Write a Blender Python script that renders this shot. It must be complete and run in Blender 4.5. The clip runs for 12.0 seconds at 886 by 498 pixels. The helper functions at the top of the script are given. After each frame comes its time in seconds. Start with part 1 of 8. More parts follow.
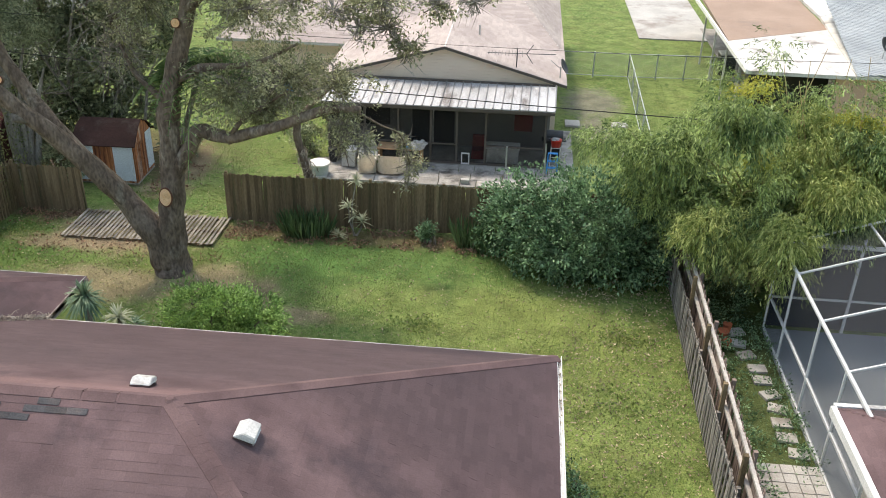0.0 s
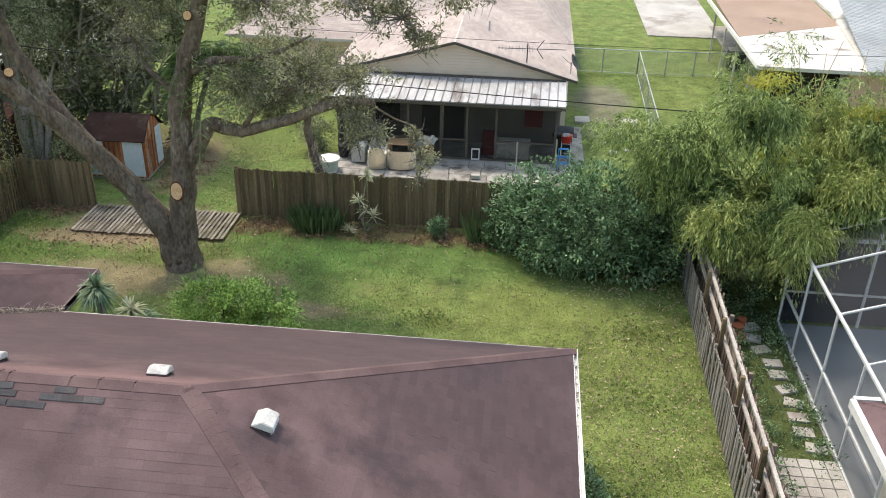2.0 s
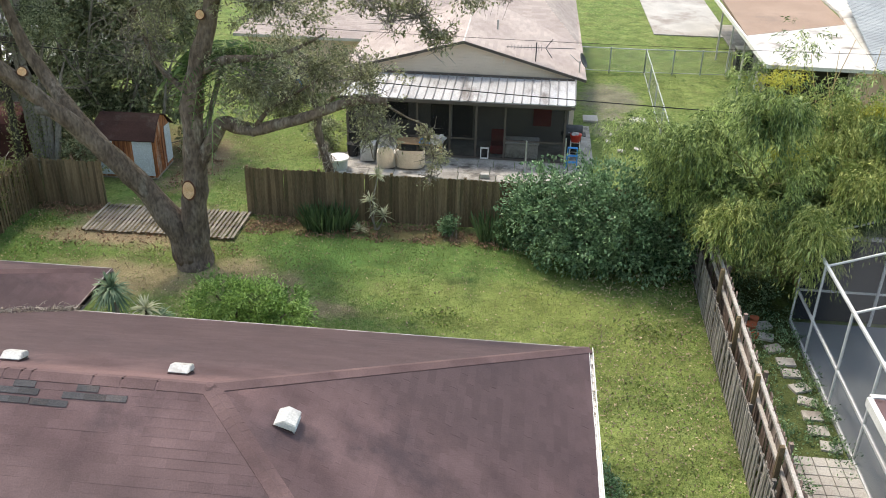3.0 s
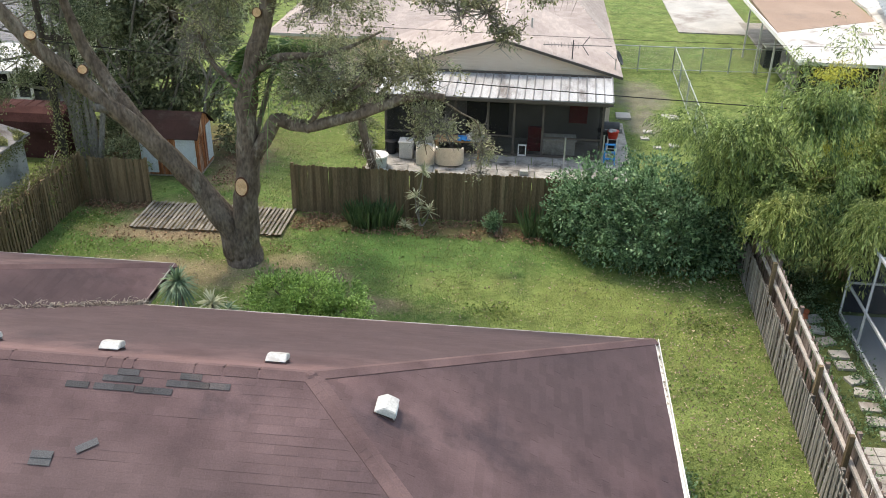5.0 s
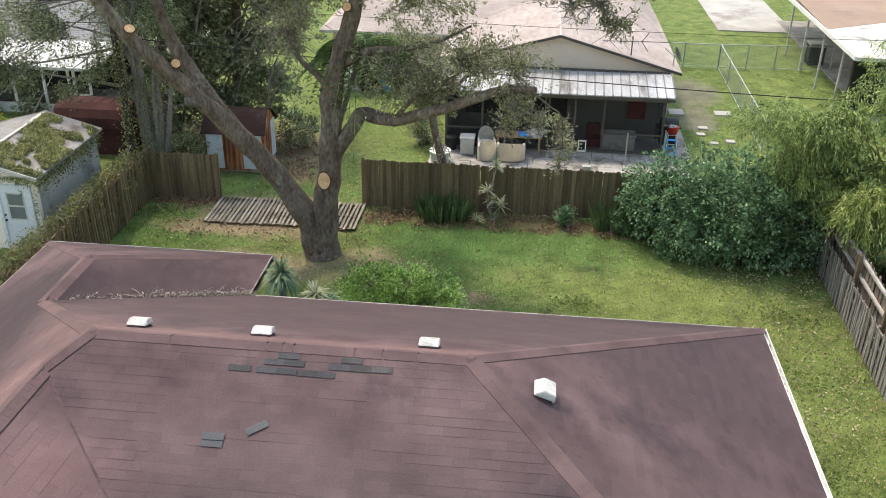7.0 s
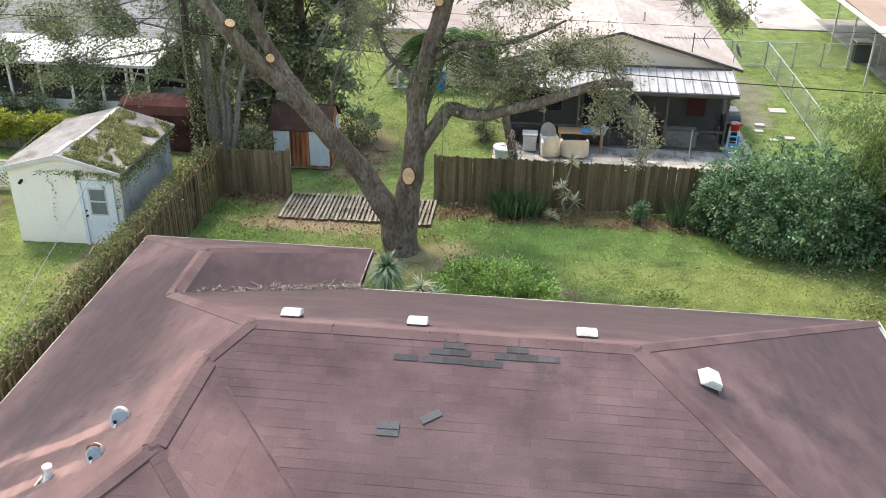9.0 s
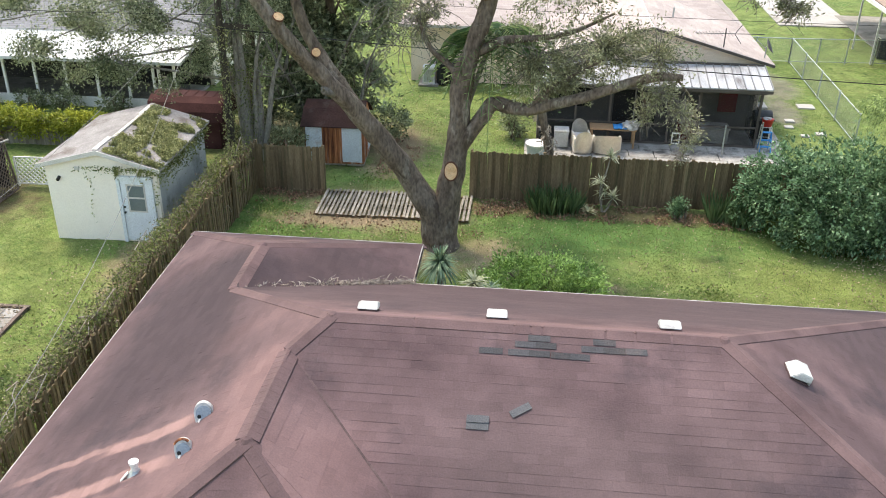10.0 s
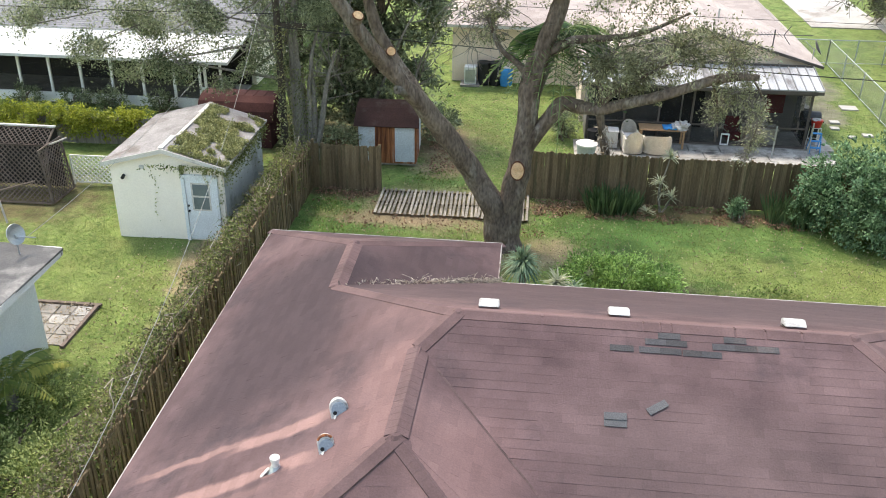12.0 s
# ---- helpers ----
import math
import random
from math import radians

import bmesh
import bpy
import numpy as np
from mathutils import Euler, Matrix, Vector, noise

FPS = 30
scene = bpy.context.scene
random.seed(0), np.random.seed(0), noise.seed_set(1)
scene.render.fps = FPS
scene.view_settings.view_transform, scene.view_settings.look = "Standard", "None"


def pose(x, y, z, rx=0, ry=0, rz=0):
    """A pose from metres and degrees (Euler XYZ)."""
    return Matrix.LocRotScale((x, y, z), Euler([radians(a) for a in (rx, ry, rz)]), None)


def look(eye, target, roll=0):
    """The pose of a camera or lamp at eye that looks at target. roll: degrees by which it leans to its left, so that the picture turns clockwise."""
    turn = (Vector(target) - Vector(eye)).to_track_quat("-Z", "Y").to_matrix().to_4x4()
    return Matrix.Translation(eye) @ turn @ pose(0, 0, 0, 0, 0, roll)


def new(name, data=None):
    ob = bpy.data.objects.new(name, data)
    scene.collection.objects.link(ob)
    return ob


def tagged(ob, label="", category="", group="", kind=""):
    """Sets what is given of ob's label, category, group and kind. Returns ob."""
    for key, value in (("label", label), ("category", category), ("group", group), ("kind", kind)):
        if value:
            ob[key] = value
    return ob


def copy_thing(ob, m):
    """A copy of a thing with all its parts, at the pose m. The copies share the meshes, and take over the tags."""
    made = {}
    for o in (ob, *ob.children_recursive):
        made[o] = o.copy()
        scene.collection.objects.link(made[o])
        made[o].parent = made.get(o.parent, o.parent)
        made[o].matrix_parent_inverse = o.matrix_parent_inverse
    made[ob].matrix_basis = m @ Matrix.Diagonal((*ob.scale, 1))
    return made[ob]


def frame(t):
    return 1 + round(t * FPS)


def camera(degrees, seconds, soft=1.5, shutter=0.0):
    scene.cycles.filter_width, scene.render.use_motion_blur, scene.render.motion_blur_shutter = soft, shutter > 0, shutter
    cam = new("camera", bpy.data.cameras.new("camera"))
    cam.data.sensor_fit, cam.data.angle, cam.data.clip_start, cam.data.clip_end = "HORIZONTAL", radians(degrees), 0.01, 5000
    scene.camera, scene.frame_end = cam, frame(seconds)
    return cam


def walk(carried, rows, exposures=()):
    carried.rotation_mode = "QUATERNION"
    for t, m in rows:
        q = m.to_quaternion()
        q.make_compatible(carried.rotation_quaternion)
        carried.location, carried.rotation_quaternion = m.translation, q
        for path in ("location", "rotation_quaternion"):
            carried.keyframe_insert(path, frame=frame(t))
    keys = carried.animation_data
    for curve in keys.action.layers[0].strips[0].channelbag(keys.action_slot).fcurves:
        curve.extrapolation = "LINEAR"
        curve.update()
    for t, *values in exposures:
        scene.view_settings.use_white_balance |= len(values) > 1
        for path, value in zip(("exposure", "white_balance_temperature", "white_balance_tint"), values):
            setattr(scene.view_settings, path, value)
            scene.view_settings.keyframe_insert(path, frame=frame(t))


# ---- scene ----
cam = camera(52.5, 12.0, soft=0.95)
METRES, EYE, TILT, LEAN, TURN = 8.0, 1.5, 0.0, 0.0, 0.0
PATH = [
    (0, (0.285, -0.19, 13.385), (0.135, 1.572, 12.451), 1.5),
    (0.5, (0.262, -0.15, 13.364), (0.11, 1.612, 12.431), 1.4),
    (1, (0.197, -0.133, 13.302), (0.041, 1.629, 12.369), 1.4),
    (1.5, (0.148, -0.161, 13.215), (-0.008, 1.601, 12.282), 1.4),
    (2, (0.059, -0.182, 13.146), (-0.1, 1.58, 12.214), 1.4),
    (2.5, (-0.077, -0.189, 13.137), (-0.238, 1.572, 12.204), 1.4),
    (3, (-0.232, -0.22, 13.126), (-0.394, 1.541, 12.193), 1.3),
    (5, (-1.552, -0.625, 13.063), (-1.721, 1.137, 12.131), 1.0),
    (5.5, (-2.076, -0.732, 13.002), (-2.245, 1.03, 12.07), 1.0),
    (6, (-2.64, -0.875, 12.97), (-2.81, 0.887, 12.039), 0.9),
    (6.5, (-3.216, -1.014, 12.95), (-3.388, 0.748, 12.021), 0.9),
    (7, (-3.808, -1.117, 12.894), (-3.98, 0.646, 11.965), 0.9),
    (9, (-6.231, -1.462, 12.72), (-6.401, 0.302, 11.793), 0.9),
    (9.5, (-6.836, -1.487, 12.607), (-7.005, 0.276, 11.679), 0.7),
    (10, (-7.488, -1.485, 12.506), (-7.655, 0.279, 11.58), 0.8),
    (10.5, (-8.126, -1.531, 12.459), (-8.292, 0.235, 11.534), 0.8),
    (11, (-8.664, -1.642, 12.488), (-8.83, 0.123, 11.563), 0.8),
    (11.5, (-9.154, -1.7, 12.463), (-9.319, 0.066, 11.539), 0.9),
    (12, (-9.381, -1.714, 12.426), (-9.547, 0.052, 11.503), 1.0),
]
EXPOSURES = [(0.0, 1.05, 7600, 10), (7.0, 1.08, 7600, 10), (9.0, 1.36, 7430, 10), (12.0, 1.36, 7430, 10)]
walk(cam, [(t, look(eye, target, roll)) for t, eye, target, roll in PATH], EXPOSURES)

# ---- world and sun ----
SUN_TO = Vector((-0.36, 0.38, 1.0)).normalized()
world = bpy.data.worlds.new("world")
scene.world = world
world.use_nodes = True
_wn = world.node_tree.nodes
_sky = _wn.new("ShaderNodeTexSky")
_sky.sky_type = "NISHITA"
_sky.sun_disc = False
_sky.sun_elevation = math.asin(SUN_TO.z)
_sky.sun_rotation = math.atan2(SUN_TO.x, SUN_TO.y)
_sky.air_density, _sky.dust_density, _sky.ozone_density = 1.6, 2.0, 1.0
world.node_tree.links.new(_sky.outputs["Color"], _wn["Background"].inputs["Color"])
_wn["Background"].inputs["Strength"].default_value = 0.15
sun = new("sun", bpy.data.lights.new("sun", "SUN"))
sun.data.energy = 1.35
sun.data.angle = radians(10.0)
sun.data.color = (1.0, 0.95, 0.88)
sun.matrix_world = look(SUN_TO * 60, (0, 0, 0))

# ---- materials ----


def mat(name, a, b, scale=4.0, rough=0.8, bump=0.2, fine=40.0, c=None, metal=0.0, per="", spread=0.25, stretch=(1, 1, 1), stains=0.5, streaks=(), spec=0.25, grain=0.22, relief=0.02):
    """Two-scale noise material: a to b in broad patches and fine grain, c as scattered stains, varied by piece."""
    m = bpy.data.materials.new(name)
    m.use_nodes = True
    n, l = m.node_tree.nodes, m.node_tree.links
    bsdf = n["Principled BSDF"]
    co = n.new("ShaderNodeTexCoord")
    mp = n.new("ShaderNodeMapping")
    mp.inputs["Scale"].default_value = stretch
    geo = n.new("ShaderNodeNewGeometry")
    l.new(geo.outputs["Position"], mp.inputs["Vector"])
    big, small = n.new("ShaderNodeTexNoise"), n.new("ShaderNodeTexNoise")
    for t, s, d in ((big, scale, 4), (small, fine, 3)):
        t.inputs["Scale"].default_value, t.inputs["Detail"].default_value = s, d
        l.new(mp.outputs["Vector"], t.inputs["Vector"])
    ramp = n.new("ShaderNodeMapRange")
    ramp.inputs["From Min"].default_value, ramp.inputs["From Max"].default_value = 0.3, 0.7
    l.new(big.outputs["Fac"], ramp.inputs["Value"])
    mix = n.new("ShaderNodeMix")
    mix.data_type = "RGBA"
    mix.inputs["A"].default_value, mix.inputs["B"].default_value = (*a, 1), (*b, 1)
    l.new(ramp.outputs["Result"], mix.inputs["Factor"])
    out = mix.outputs["Result"]
    if c:
        st = n.new("ShaderNodeTexNoise")
        st.inputs["Scale"].default_value, st.inputs["Detail"].default_value, st.inputs["Roughness"].default_value = scale * 0.6, 6, 0.65
        l.new(mp.outputs["Vector"], st.inputs["Vector"])
        sr = n.new("ShaderNodeMapRange")
        sr.inputs["From Min"].default_value, sr.inputs["From Max"].default_value = 0.66 - 0.25 * stains, 0.78 - 0.2 * stains
        l.new(st.outputs["Fac"], sr.inputs["Value"])
        m2 = n.new("ShaderNodeMix")
        m2.data_type = "RGBA"
        l.new(sr.outputs["Result"], m2.inputs["Factor"])
        l.new(out, m2.inputs["A"])
        m2.inputs["B"].default_value = (*c, 1)
        out = m2.outputs["Result"]
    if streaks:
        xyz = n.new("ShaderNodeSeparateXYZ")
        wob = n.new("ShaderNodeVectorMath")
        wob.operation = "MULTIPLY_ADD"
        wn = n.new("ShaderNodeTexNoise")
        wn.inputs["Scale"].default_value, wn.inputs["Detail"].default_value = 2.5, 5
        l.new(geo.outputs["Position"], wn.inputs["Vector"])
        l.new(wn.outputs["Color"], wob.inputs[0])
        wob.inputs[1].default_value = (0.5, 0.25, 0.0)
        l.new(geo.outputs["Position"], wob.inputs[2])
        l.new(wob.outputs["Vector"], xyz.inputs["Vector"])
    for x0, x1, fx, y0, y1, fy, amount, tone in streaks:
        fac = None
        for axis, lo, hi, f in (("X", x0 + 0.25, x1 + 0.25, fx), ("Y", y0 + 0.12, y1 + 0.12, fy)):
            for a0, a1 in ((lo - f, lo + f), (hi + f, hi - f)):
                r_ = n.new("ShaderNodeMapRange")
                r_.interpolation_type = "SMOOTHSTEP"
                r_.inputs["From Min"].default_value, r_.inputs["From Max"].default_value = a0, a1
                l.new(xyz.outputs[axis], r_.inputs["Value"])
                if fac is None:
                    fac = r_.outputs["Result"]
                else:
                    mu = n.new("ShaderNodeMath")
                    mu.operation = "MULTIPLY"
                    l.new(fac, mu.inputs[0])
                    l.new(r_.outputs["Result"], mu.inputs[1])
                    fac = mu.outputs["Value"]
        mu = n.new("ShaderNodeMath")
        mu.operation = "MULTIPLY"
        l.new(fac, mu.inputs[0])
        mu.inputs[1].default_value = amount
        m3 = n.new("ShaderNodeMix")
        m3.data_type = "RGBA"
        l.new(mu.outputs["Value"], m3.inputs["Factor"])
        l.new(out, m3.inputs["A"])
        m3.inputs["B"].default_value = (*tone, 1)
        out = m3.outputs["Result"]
    hsv = n.new("ShaderNodeHueSaturation")
    l.new(out, hsv.inputs["Color"])
    gr = n.new("ShaderNodeMapRange")
    gr.inputs["From Min"].default_value, gr.inputs["From Max"].default_value = 0.25, 0.75
    gr.inputs["To Min"].default_value, gr.inputs["To Max"].default_value = 1 - grain, 1 + grain
    l.new(small.outputs["Fac"], gr.inputs["Value"])
    val = gr.outputs["Result"]
    if per:
        if per == "object":
            rnd = n.new("ShaderNodeObjectInfo").outputs["Random"]
        else:
            rnd = geo.outputs["Random Per Island"]
        pr = n.new("ShaderNodeMapRange")
        pr.inputs["To Min"].default_value, pr.inputs["To Max"].default_value = 1 - spread, 1 + spread
        l.new(rnd, pr.inputs["Value"])
        mul = n.new("ShaderNodeMath")
        mul.operation = "MULTIPLY"
        l.new(val, mul.inputs[0])
        l.new(pr.outputs["Result"], mul.inputs[1])
        val = mul.outputs["Value"]
    l.new(val, hsv.inputs["Value"])
    l.new(hsv.outputs["Color"], bsdf.inputs["Base Color"])
    bsdf.inputs["Roughness"].default_value = rough
    bsdf.inputs["Metallic"].default_value = metal
    bsdf.inputs["Specular IOR Level"].default_value = spec
    if bump:
        bp = n.new("ShaderNodeBump")
        bp.inputs["Strength"].default_value, bp.inputs["Distance"].default_value = bump, relief
        l.new(small.outputs["Fac"], bp.inputs["Height"])
        l.new(bp.outputs["Normal"], bsdf.inputs["Normal"])
    return m


def leaf_mat(name, a, b, rough=0.5, glow=0.35, scale=0.9):
    """Leaves: colour by leaf and by clump, a share of light let through."""
    m = bpy.data.materials.new(name)
    m.use_nodes = True
    n, l = m.node_tree.nodes, m.node_tree.links
    bsdf, outp = n["Principled BSDF"], n["Material Output"]
    geo = n.new("ShaderNodeNewGeometry")
    nz = n.new("ShaderNodeTexNoise")
    nz.inputs["Scale"].default_value, nz.inputs["Detail"].default_value = scale, 3
    l.new(geo.outputs["Position"], nz.inputs["Vector"])
    share = n.new("ShaderNodeMath")
    share.operation = "MULTIPLY"
    l.new(geo.outputs["Random Per Island"], share.inputs[0])
    share.inputs[1].default_value = 0.75
    add = n.new("ShaderNodeMath")
    add.operation = "MULTIPLY_ADD"
    l.new(nz.outputs["Fac"], add.inputs[0])
    add.inputs[1].default_value = 1.3
    l.new(share.outputs["Value"], add.inputs[2])
    mr = n.new("ShaderNodeMapRange")
    mr.inputs["From Min"].default_value, mr.inputs["From Max"].default_value = 0.45, 1.5
    l.new(add.outputs["Value"], mr.inputs["Value"])
    mix = n.new("ShaderNodeMix")
    mix.data_type = "RGBA"
    mix.inputs["A"].default_value, mix.inputs["B"].default_value = (*a, 1), (*b, 1)
    pw = n.new("ShaderNodeMath")
    pw.operation = "POWER"
    l.new(mr.outputs["Result"], pw.inputs[0])
    pw.inputs[1].default_value = 1.6
    l.new(pw.outputs["Value"], mix.inputs["Factor"])
    l.new(mix.outputs["Result"], bsdf.inputs["Base Color"])
    bsdf.inputs["Roughness"].default_value = rough
    bsdf.inputs["Specular IOR Level"].default_value = 0.32
    tr = n.new("ShaderNodeBsdfTranslucent")
    l.new(mix.outputs["Result"], tr.inputs["Color"])
    ms = n.new("ShaderNodeMixShader")
    ms.inputs["Fac"].default_value = glow
    l.new(bsdf.outputs["BSDF"], ms.inputs[1])
    l.new(tr.outputs["BSDF"], ms.inputs[2])
    l.new(ms.outputs["Shader"], outp.inputs["Surface"])
    return m


def screen_mat(name, tint, clear):
    """Insect screen: a fine mesh that lets part of the light straight through."""
    m = bpy.data.materials.new(name)
    m.use_nodes = True
    n, l = m.node_tree.nodes, m.node_tree.links
    bsdf, outp = n["Principled BSDF"], n["Material Output"]
    bsdf.inputs["Base Color"].default_value, bsdf.inputs["Roughness"].default_value = (*tint, 1), 0.7
    tr = n.new("ShaderNodeBsdfTransparent")
    ms = n.new("ShaderNodeMixShader")
    ms.inputs["Fac"].default_value = clear
    l.new(bsdf.outputs["BSDF"], ms.inputs[1])
    l.new(tr.outputs["BSDF"], ms.inputs[2])
    l.new(ms.outputs["Shader"], outp.inputs["Surface"])
    return m


PINK, SMUDGE_SHADE = (0.235, 0.142, 0.138), (0.072, 0.050, 0.055)
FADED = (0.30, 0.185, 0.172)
# dark entries mix blotches with slope shade painted on the north and west
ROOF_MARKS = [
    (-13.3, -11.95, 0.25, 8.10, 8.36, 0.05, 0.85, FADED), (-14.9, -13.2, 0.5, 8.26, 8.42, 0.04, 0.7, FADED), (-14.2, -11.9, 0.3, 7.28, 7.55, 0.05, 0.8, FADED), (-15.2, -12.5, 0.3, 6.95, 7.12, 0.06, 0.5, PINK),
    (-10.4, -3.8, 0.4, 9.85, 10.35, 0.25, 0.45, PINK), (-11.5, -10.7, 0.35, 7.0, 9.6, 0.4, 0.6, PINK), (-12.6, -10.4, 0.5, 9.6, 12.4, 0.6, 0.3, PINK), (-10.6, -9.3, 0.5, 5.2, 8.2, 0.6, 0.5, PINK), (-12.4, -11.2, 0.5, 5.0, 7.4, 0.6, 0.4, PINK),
    (-15.0, -12.0, 0.7, 9.0, 14.6, 0.9, 0.92, (0.050, 0.035, 0.041)), (-12.0, 1.4, 0.6, 11.2, 15.9, 0.6, 0.75, SMUDGE_SHADE), (-1.6, 0.4, 0.6, 9.0, 12.6, 1.0, 0.5, SMUDGE_SHADE), (-4.0, -2.0, 0.5, 7.2, 9.0, 0.6, 0.35, SMUDGE_SHADE), (-8.4, -4.0, 0.8, 5.6, 8.6, 0.7, 0.4, (0.094, 0.070, 0.071)),
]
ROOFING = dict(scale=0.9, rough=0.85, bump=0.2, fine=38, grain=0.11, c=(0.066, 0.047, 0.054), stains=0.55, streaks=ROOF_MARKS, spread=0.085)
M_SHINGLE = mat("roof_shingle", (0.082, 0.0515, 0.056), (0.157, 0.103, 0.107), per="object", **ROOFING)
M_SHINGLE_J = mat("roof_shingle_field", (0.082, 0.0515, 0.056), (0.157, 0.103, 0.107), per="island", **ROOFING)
M_CAP = mat("roof_cap", (0.100, 0.063, 0.066), (0.162, 0.104, 0.105), 1.2, 0.85, 0.25, 38, c=(0.098, 0.064, 0.067), per="object", spread=0.04, stains=0.4, grain=0.12)
M_FELT = mat("roof_felt", (0.095, 0.06, 0.062), (0.135, 0.088, 0.088), 1.0, 0.9, 0.3)
M_VALLEY = mat("grimy_valley", (0.075, 0.052, 0.054), (0.135, 0.09, 0.09), 3.0, 0.9, 0.3, 30)
M_PATCH = mat("roof_patch", (0.050, 0.050, 0.056), (0.082, 0.080, 0.086), 2.0, 0.85, 0.4, 40, c=(0.10, 0.085, 0.085), stains=0.5, per="object", spread=0.2)
M_PATCH_L = mat("faded_roof_patch", (0.085, 0.088, 0.096), (0.135, 0.136, 0.144), 2.0, 0.85, 0.4, 60)
M_RIB = mat("rib_shade_metal", (0.20, 0.20, 0.21), (0.32, 0.32, 0.33), 2, 0.5, 0.05, metal=0.4)
M_TRIM = mat("white_trim", (0.50, 0.48, 0.45), (0.66, 0.64, 0.62), 1.5, 0.55, 0.1, 30, c=(0.22, 0.19, 0.165), stains=0.5)
M_WHITE = mat("white_paint", (0.70, 0.69, 0.67), (0.80, 0.79, 0.77), 2.0, 0.45, 0.05, 30)
M_STUCCO = mat("cream_stucco", (0.80, 0.74, 0.65), (0.85, 0.80, 0.71), 0.8, 0.85, 0.25, 70, c=(0.50, 0.46, 0.40), stains=0.3)
M_STUCCO_D = mat("weathered_shaded_stucco", (0.36, 0.37, 0.36), (0.50, 0.51, 0.50), 1.3, 0.9, 0.3, 50, c=(0.22, 0.23, 0.21), stains=0.5)
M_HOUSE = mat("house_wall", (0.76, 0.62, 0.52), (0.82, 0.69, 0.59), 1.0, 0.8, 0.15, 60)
# porch walls: the gloom under the roof is mixed into this colour
M_WALL_IN = mat("shaded_porch_wall", (0.17, 0.155, 0.15), (0.22, 0.205, 0.195), 1.0, 0.8, 0.15, 60)
M_FENCE = mat("old_fence_wood", (0.130, 0.092, 0.054), (0.225, 0.168, 0.104), 1.2, 0.9, 0.5, 18, c=(0.095, 0.092, 0.050), per="object", spread=0.3, stretch=(9, 9, 0.5), stains=0.5, grain=0.45)
M_FENCE_G = mat("grey_fence_wood", (0.20, 0.185, 0.17), (0.31, 0.29, 0.27), 1.2, 0.9, 0.5, 18, c=(0.09, 0.08, 0.07), per="object", spread=0.25, stretch=(6, 6, 0.5), stains=0.4)
M_FENCE_B = mat("brown_grey_boards", (0.165, 0.125, 0.108), (0.27, 0.21, 0.185), 1.2, 0.9, 0.5, 18, c=(0.12, 0.09, 0.08), per="object", spread=0.25, stretch=(6, 6, 0.5), stains=0.4)
M_RAIL = mat("bleached_rail", (0.34, 0.31, 0.29), (0.48, 0.45, 0.42), 2, 0.9, 0.4, 20)
M_DECK = mat("weathered_slats", (0.185, 0.165, 0.14), (0.33, 0.30, 0.26), 1.5, 0.9, 0.5, 20, c=(0.08, 0.068, 0.052), per="object", spread=0.3, stains=0.5, grain=0.35)
M_BARK = mat("oak_bark", (0.102, 0.075, 0.058), (0.222, 0.176, 0.143), 3.2, 0.95, 1.0, 15, c=(0.28, 0.248, 0.21), stretch=(1, 1, 0.4), stains=0.45, grain=0.5, relief=0.06)
M_VENT = mat("faded_white_metal", (0.46, 0.46, 0.455), (0.58, 0.58, 0.57), 4, 0.5, 0.05, 30, c=(0.32, 0.30, 0.28), stains=0.35)
M_BARK2 = mat("pale_bark", (0.15, 0.133, 0.115), (0.28, 0.258, 0.228), 2.0, 0.95, 0.8, 18, stretch=(1, 1, 0.5), grain=0.4, relief=0.04)
M_CUT = mat("fresh_cut_wood", (0.64, 0.37, 0.19), (0.76, 0.52, 0.31), 7.0, 0.8, 0.2, 40, c=(0.50, 0.27, 0.14), stains=0.4)
M_RUST = mat("rusted_roof", (0.030, 0.018, 0.017), (0.056, 0.030, 0.027), 1.5, 0.85, 0.3, 30, c=(0.085, 0.07, 0.06), stains=0.45, spec=0.1, grain=0.35)
M_RUST_O = mat("orange_rust", (0.115, 0.038, 0.022), (0.50, 0.20, 0.085), 2.6, 0.8, 0.2, 14, c=(0.52, 0.44, 0.38), stretch=(4, 4, 0.22), stains=0.5, grain=0.4)
M_TIN = mat("shed_tin", (0.48, 0.53, 0.58), (0.58, 0.63, 0.67), 1.5, 0.55, 0.1, 20, c=(0.38, 0.28, 0.22), stains=0.25)
M_REDTIN = mat("red_tin", (0.052, 0.021, 0.021), (0.095, 0.043, 0.042), 1.5, 0.85, 0.15, 20, stains=0.4, c=(0.045, 0.022, 0.02), spec=0.1)
M_PORCHROOF = mat("galvanised_roof", (0.36, 0.37, 0.39), (0.54, 0.55, 0.57), 1.4, 0.5, 0.1, 30, c=(0.17, 0.155, 0.15), metal=0.35, stains=0.55, stretch=(1.6, 0.5, 1), grain=0.3)
M_HROOF = mat("pink_grey_shingles", (0.355, 0.298, 0.28), (0.46, 0.395, 0.37), 0.5, 0.85, 0.3, 40, per="island", spread=0.10)
M_HROOF2 = mat("blue_grey_shingles", (0.26, 0.29, 0.31), (0.35, 0.38, 0.40), 0.5, 0.85, 0.3, 40, per="island", spread=0.10)
M_FLATBROWN = mat("brown_roof_coating", (0.29, 0.205, 0.16), (0.36, 0.26, 0.205), 0.5, 0.75, 0.1, 30, c=(0.24, 0.18, 0.15), stains=0.4)
M_CONC = mat("concrete", (0.23, 0.215, 0.195), (0.36, 0.34, 0.315), 1.4, 0.85, 0.2, 40, c=(0.16, 0.15, 0.135), stains=0.5)
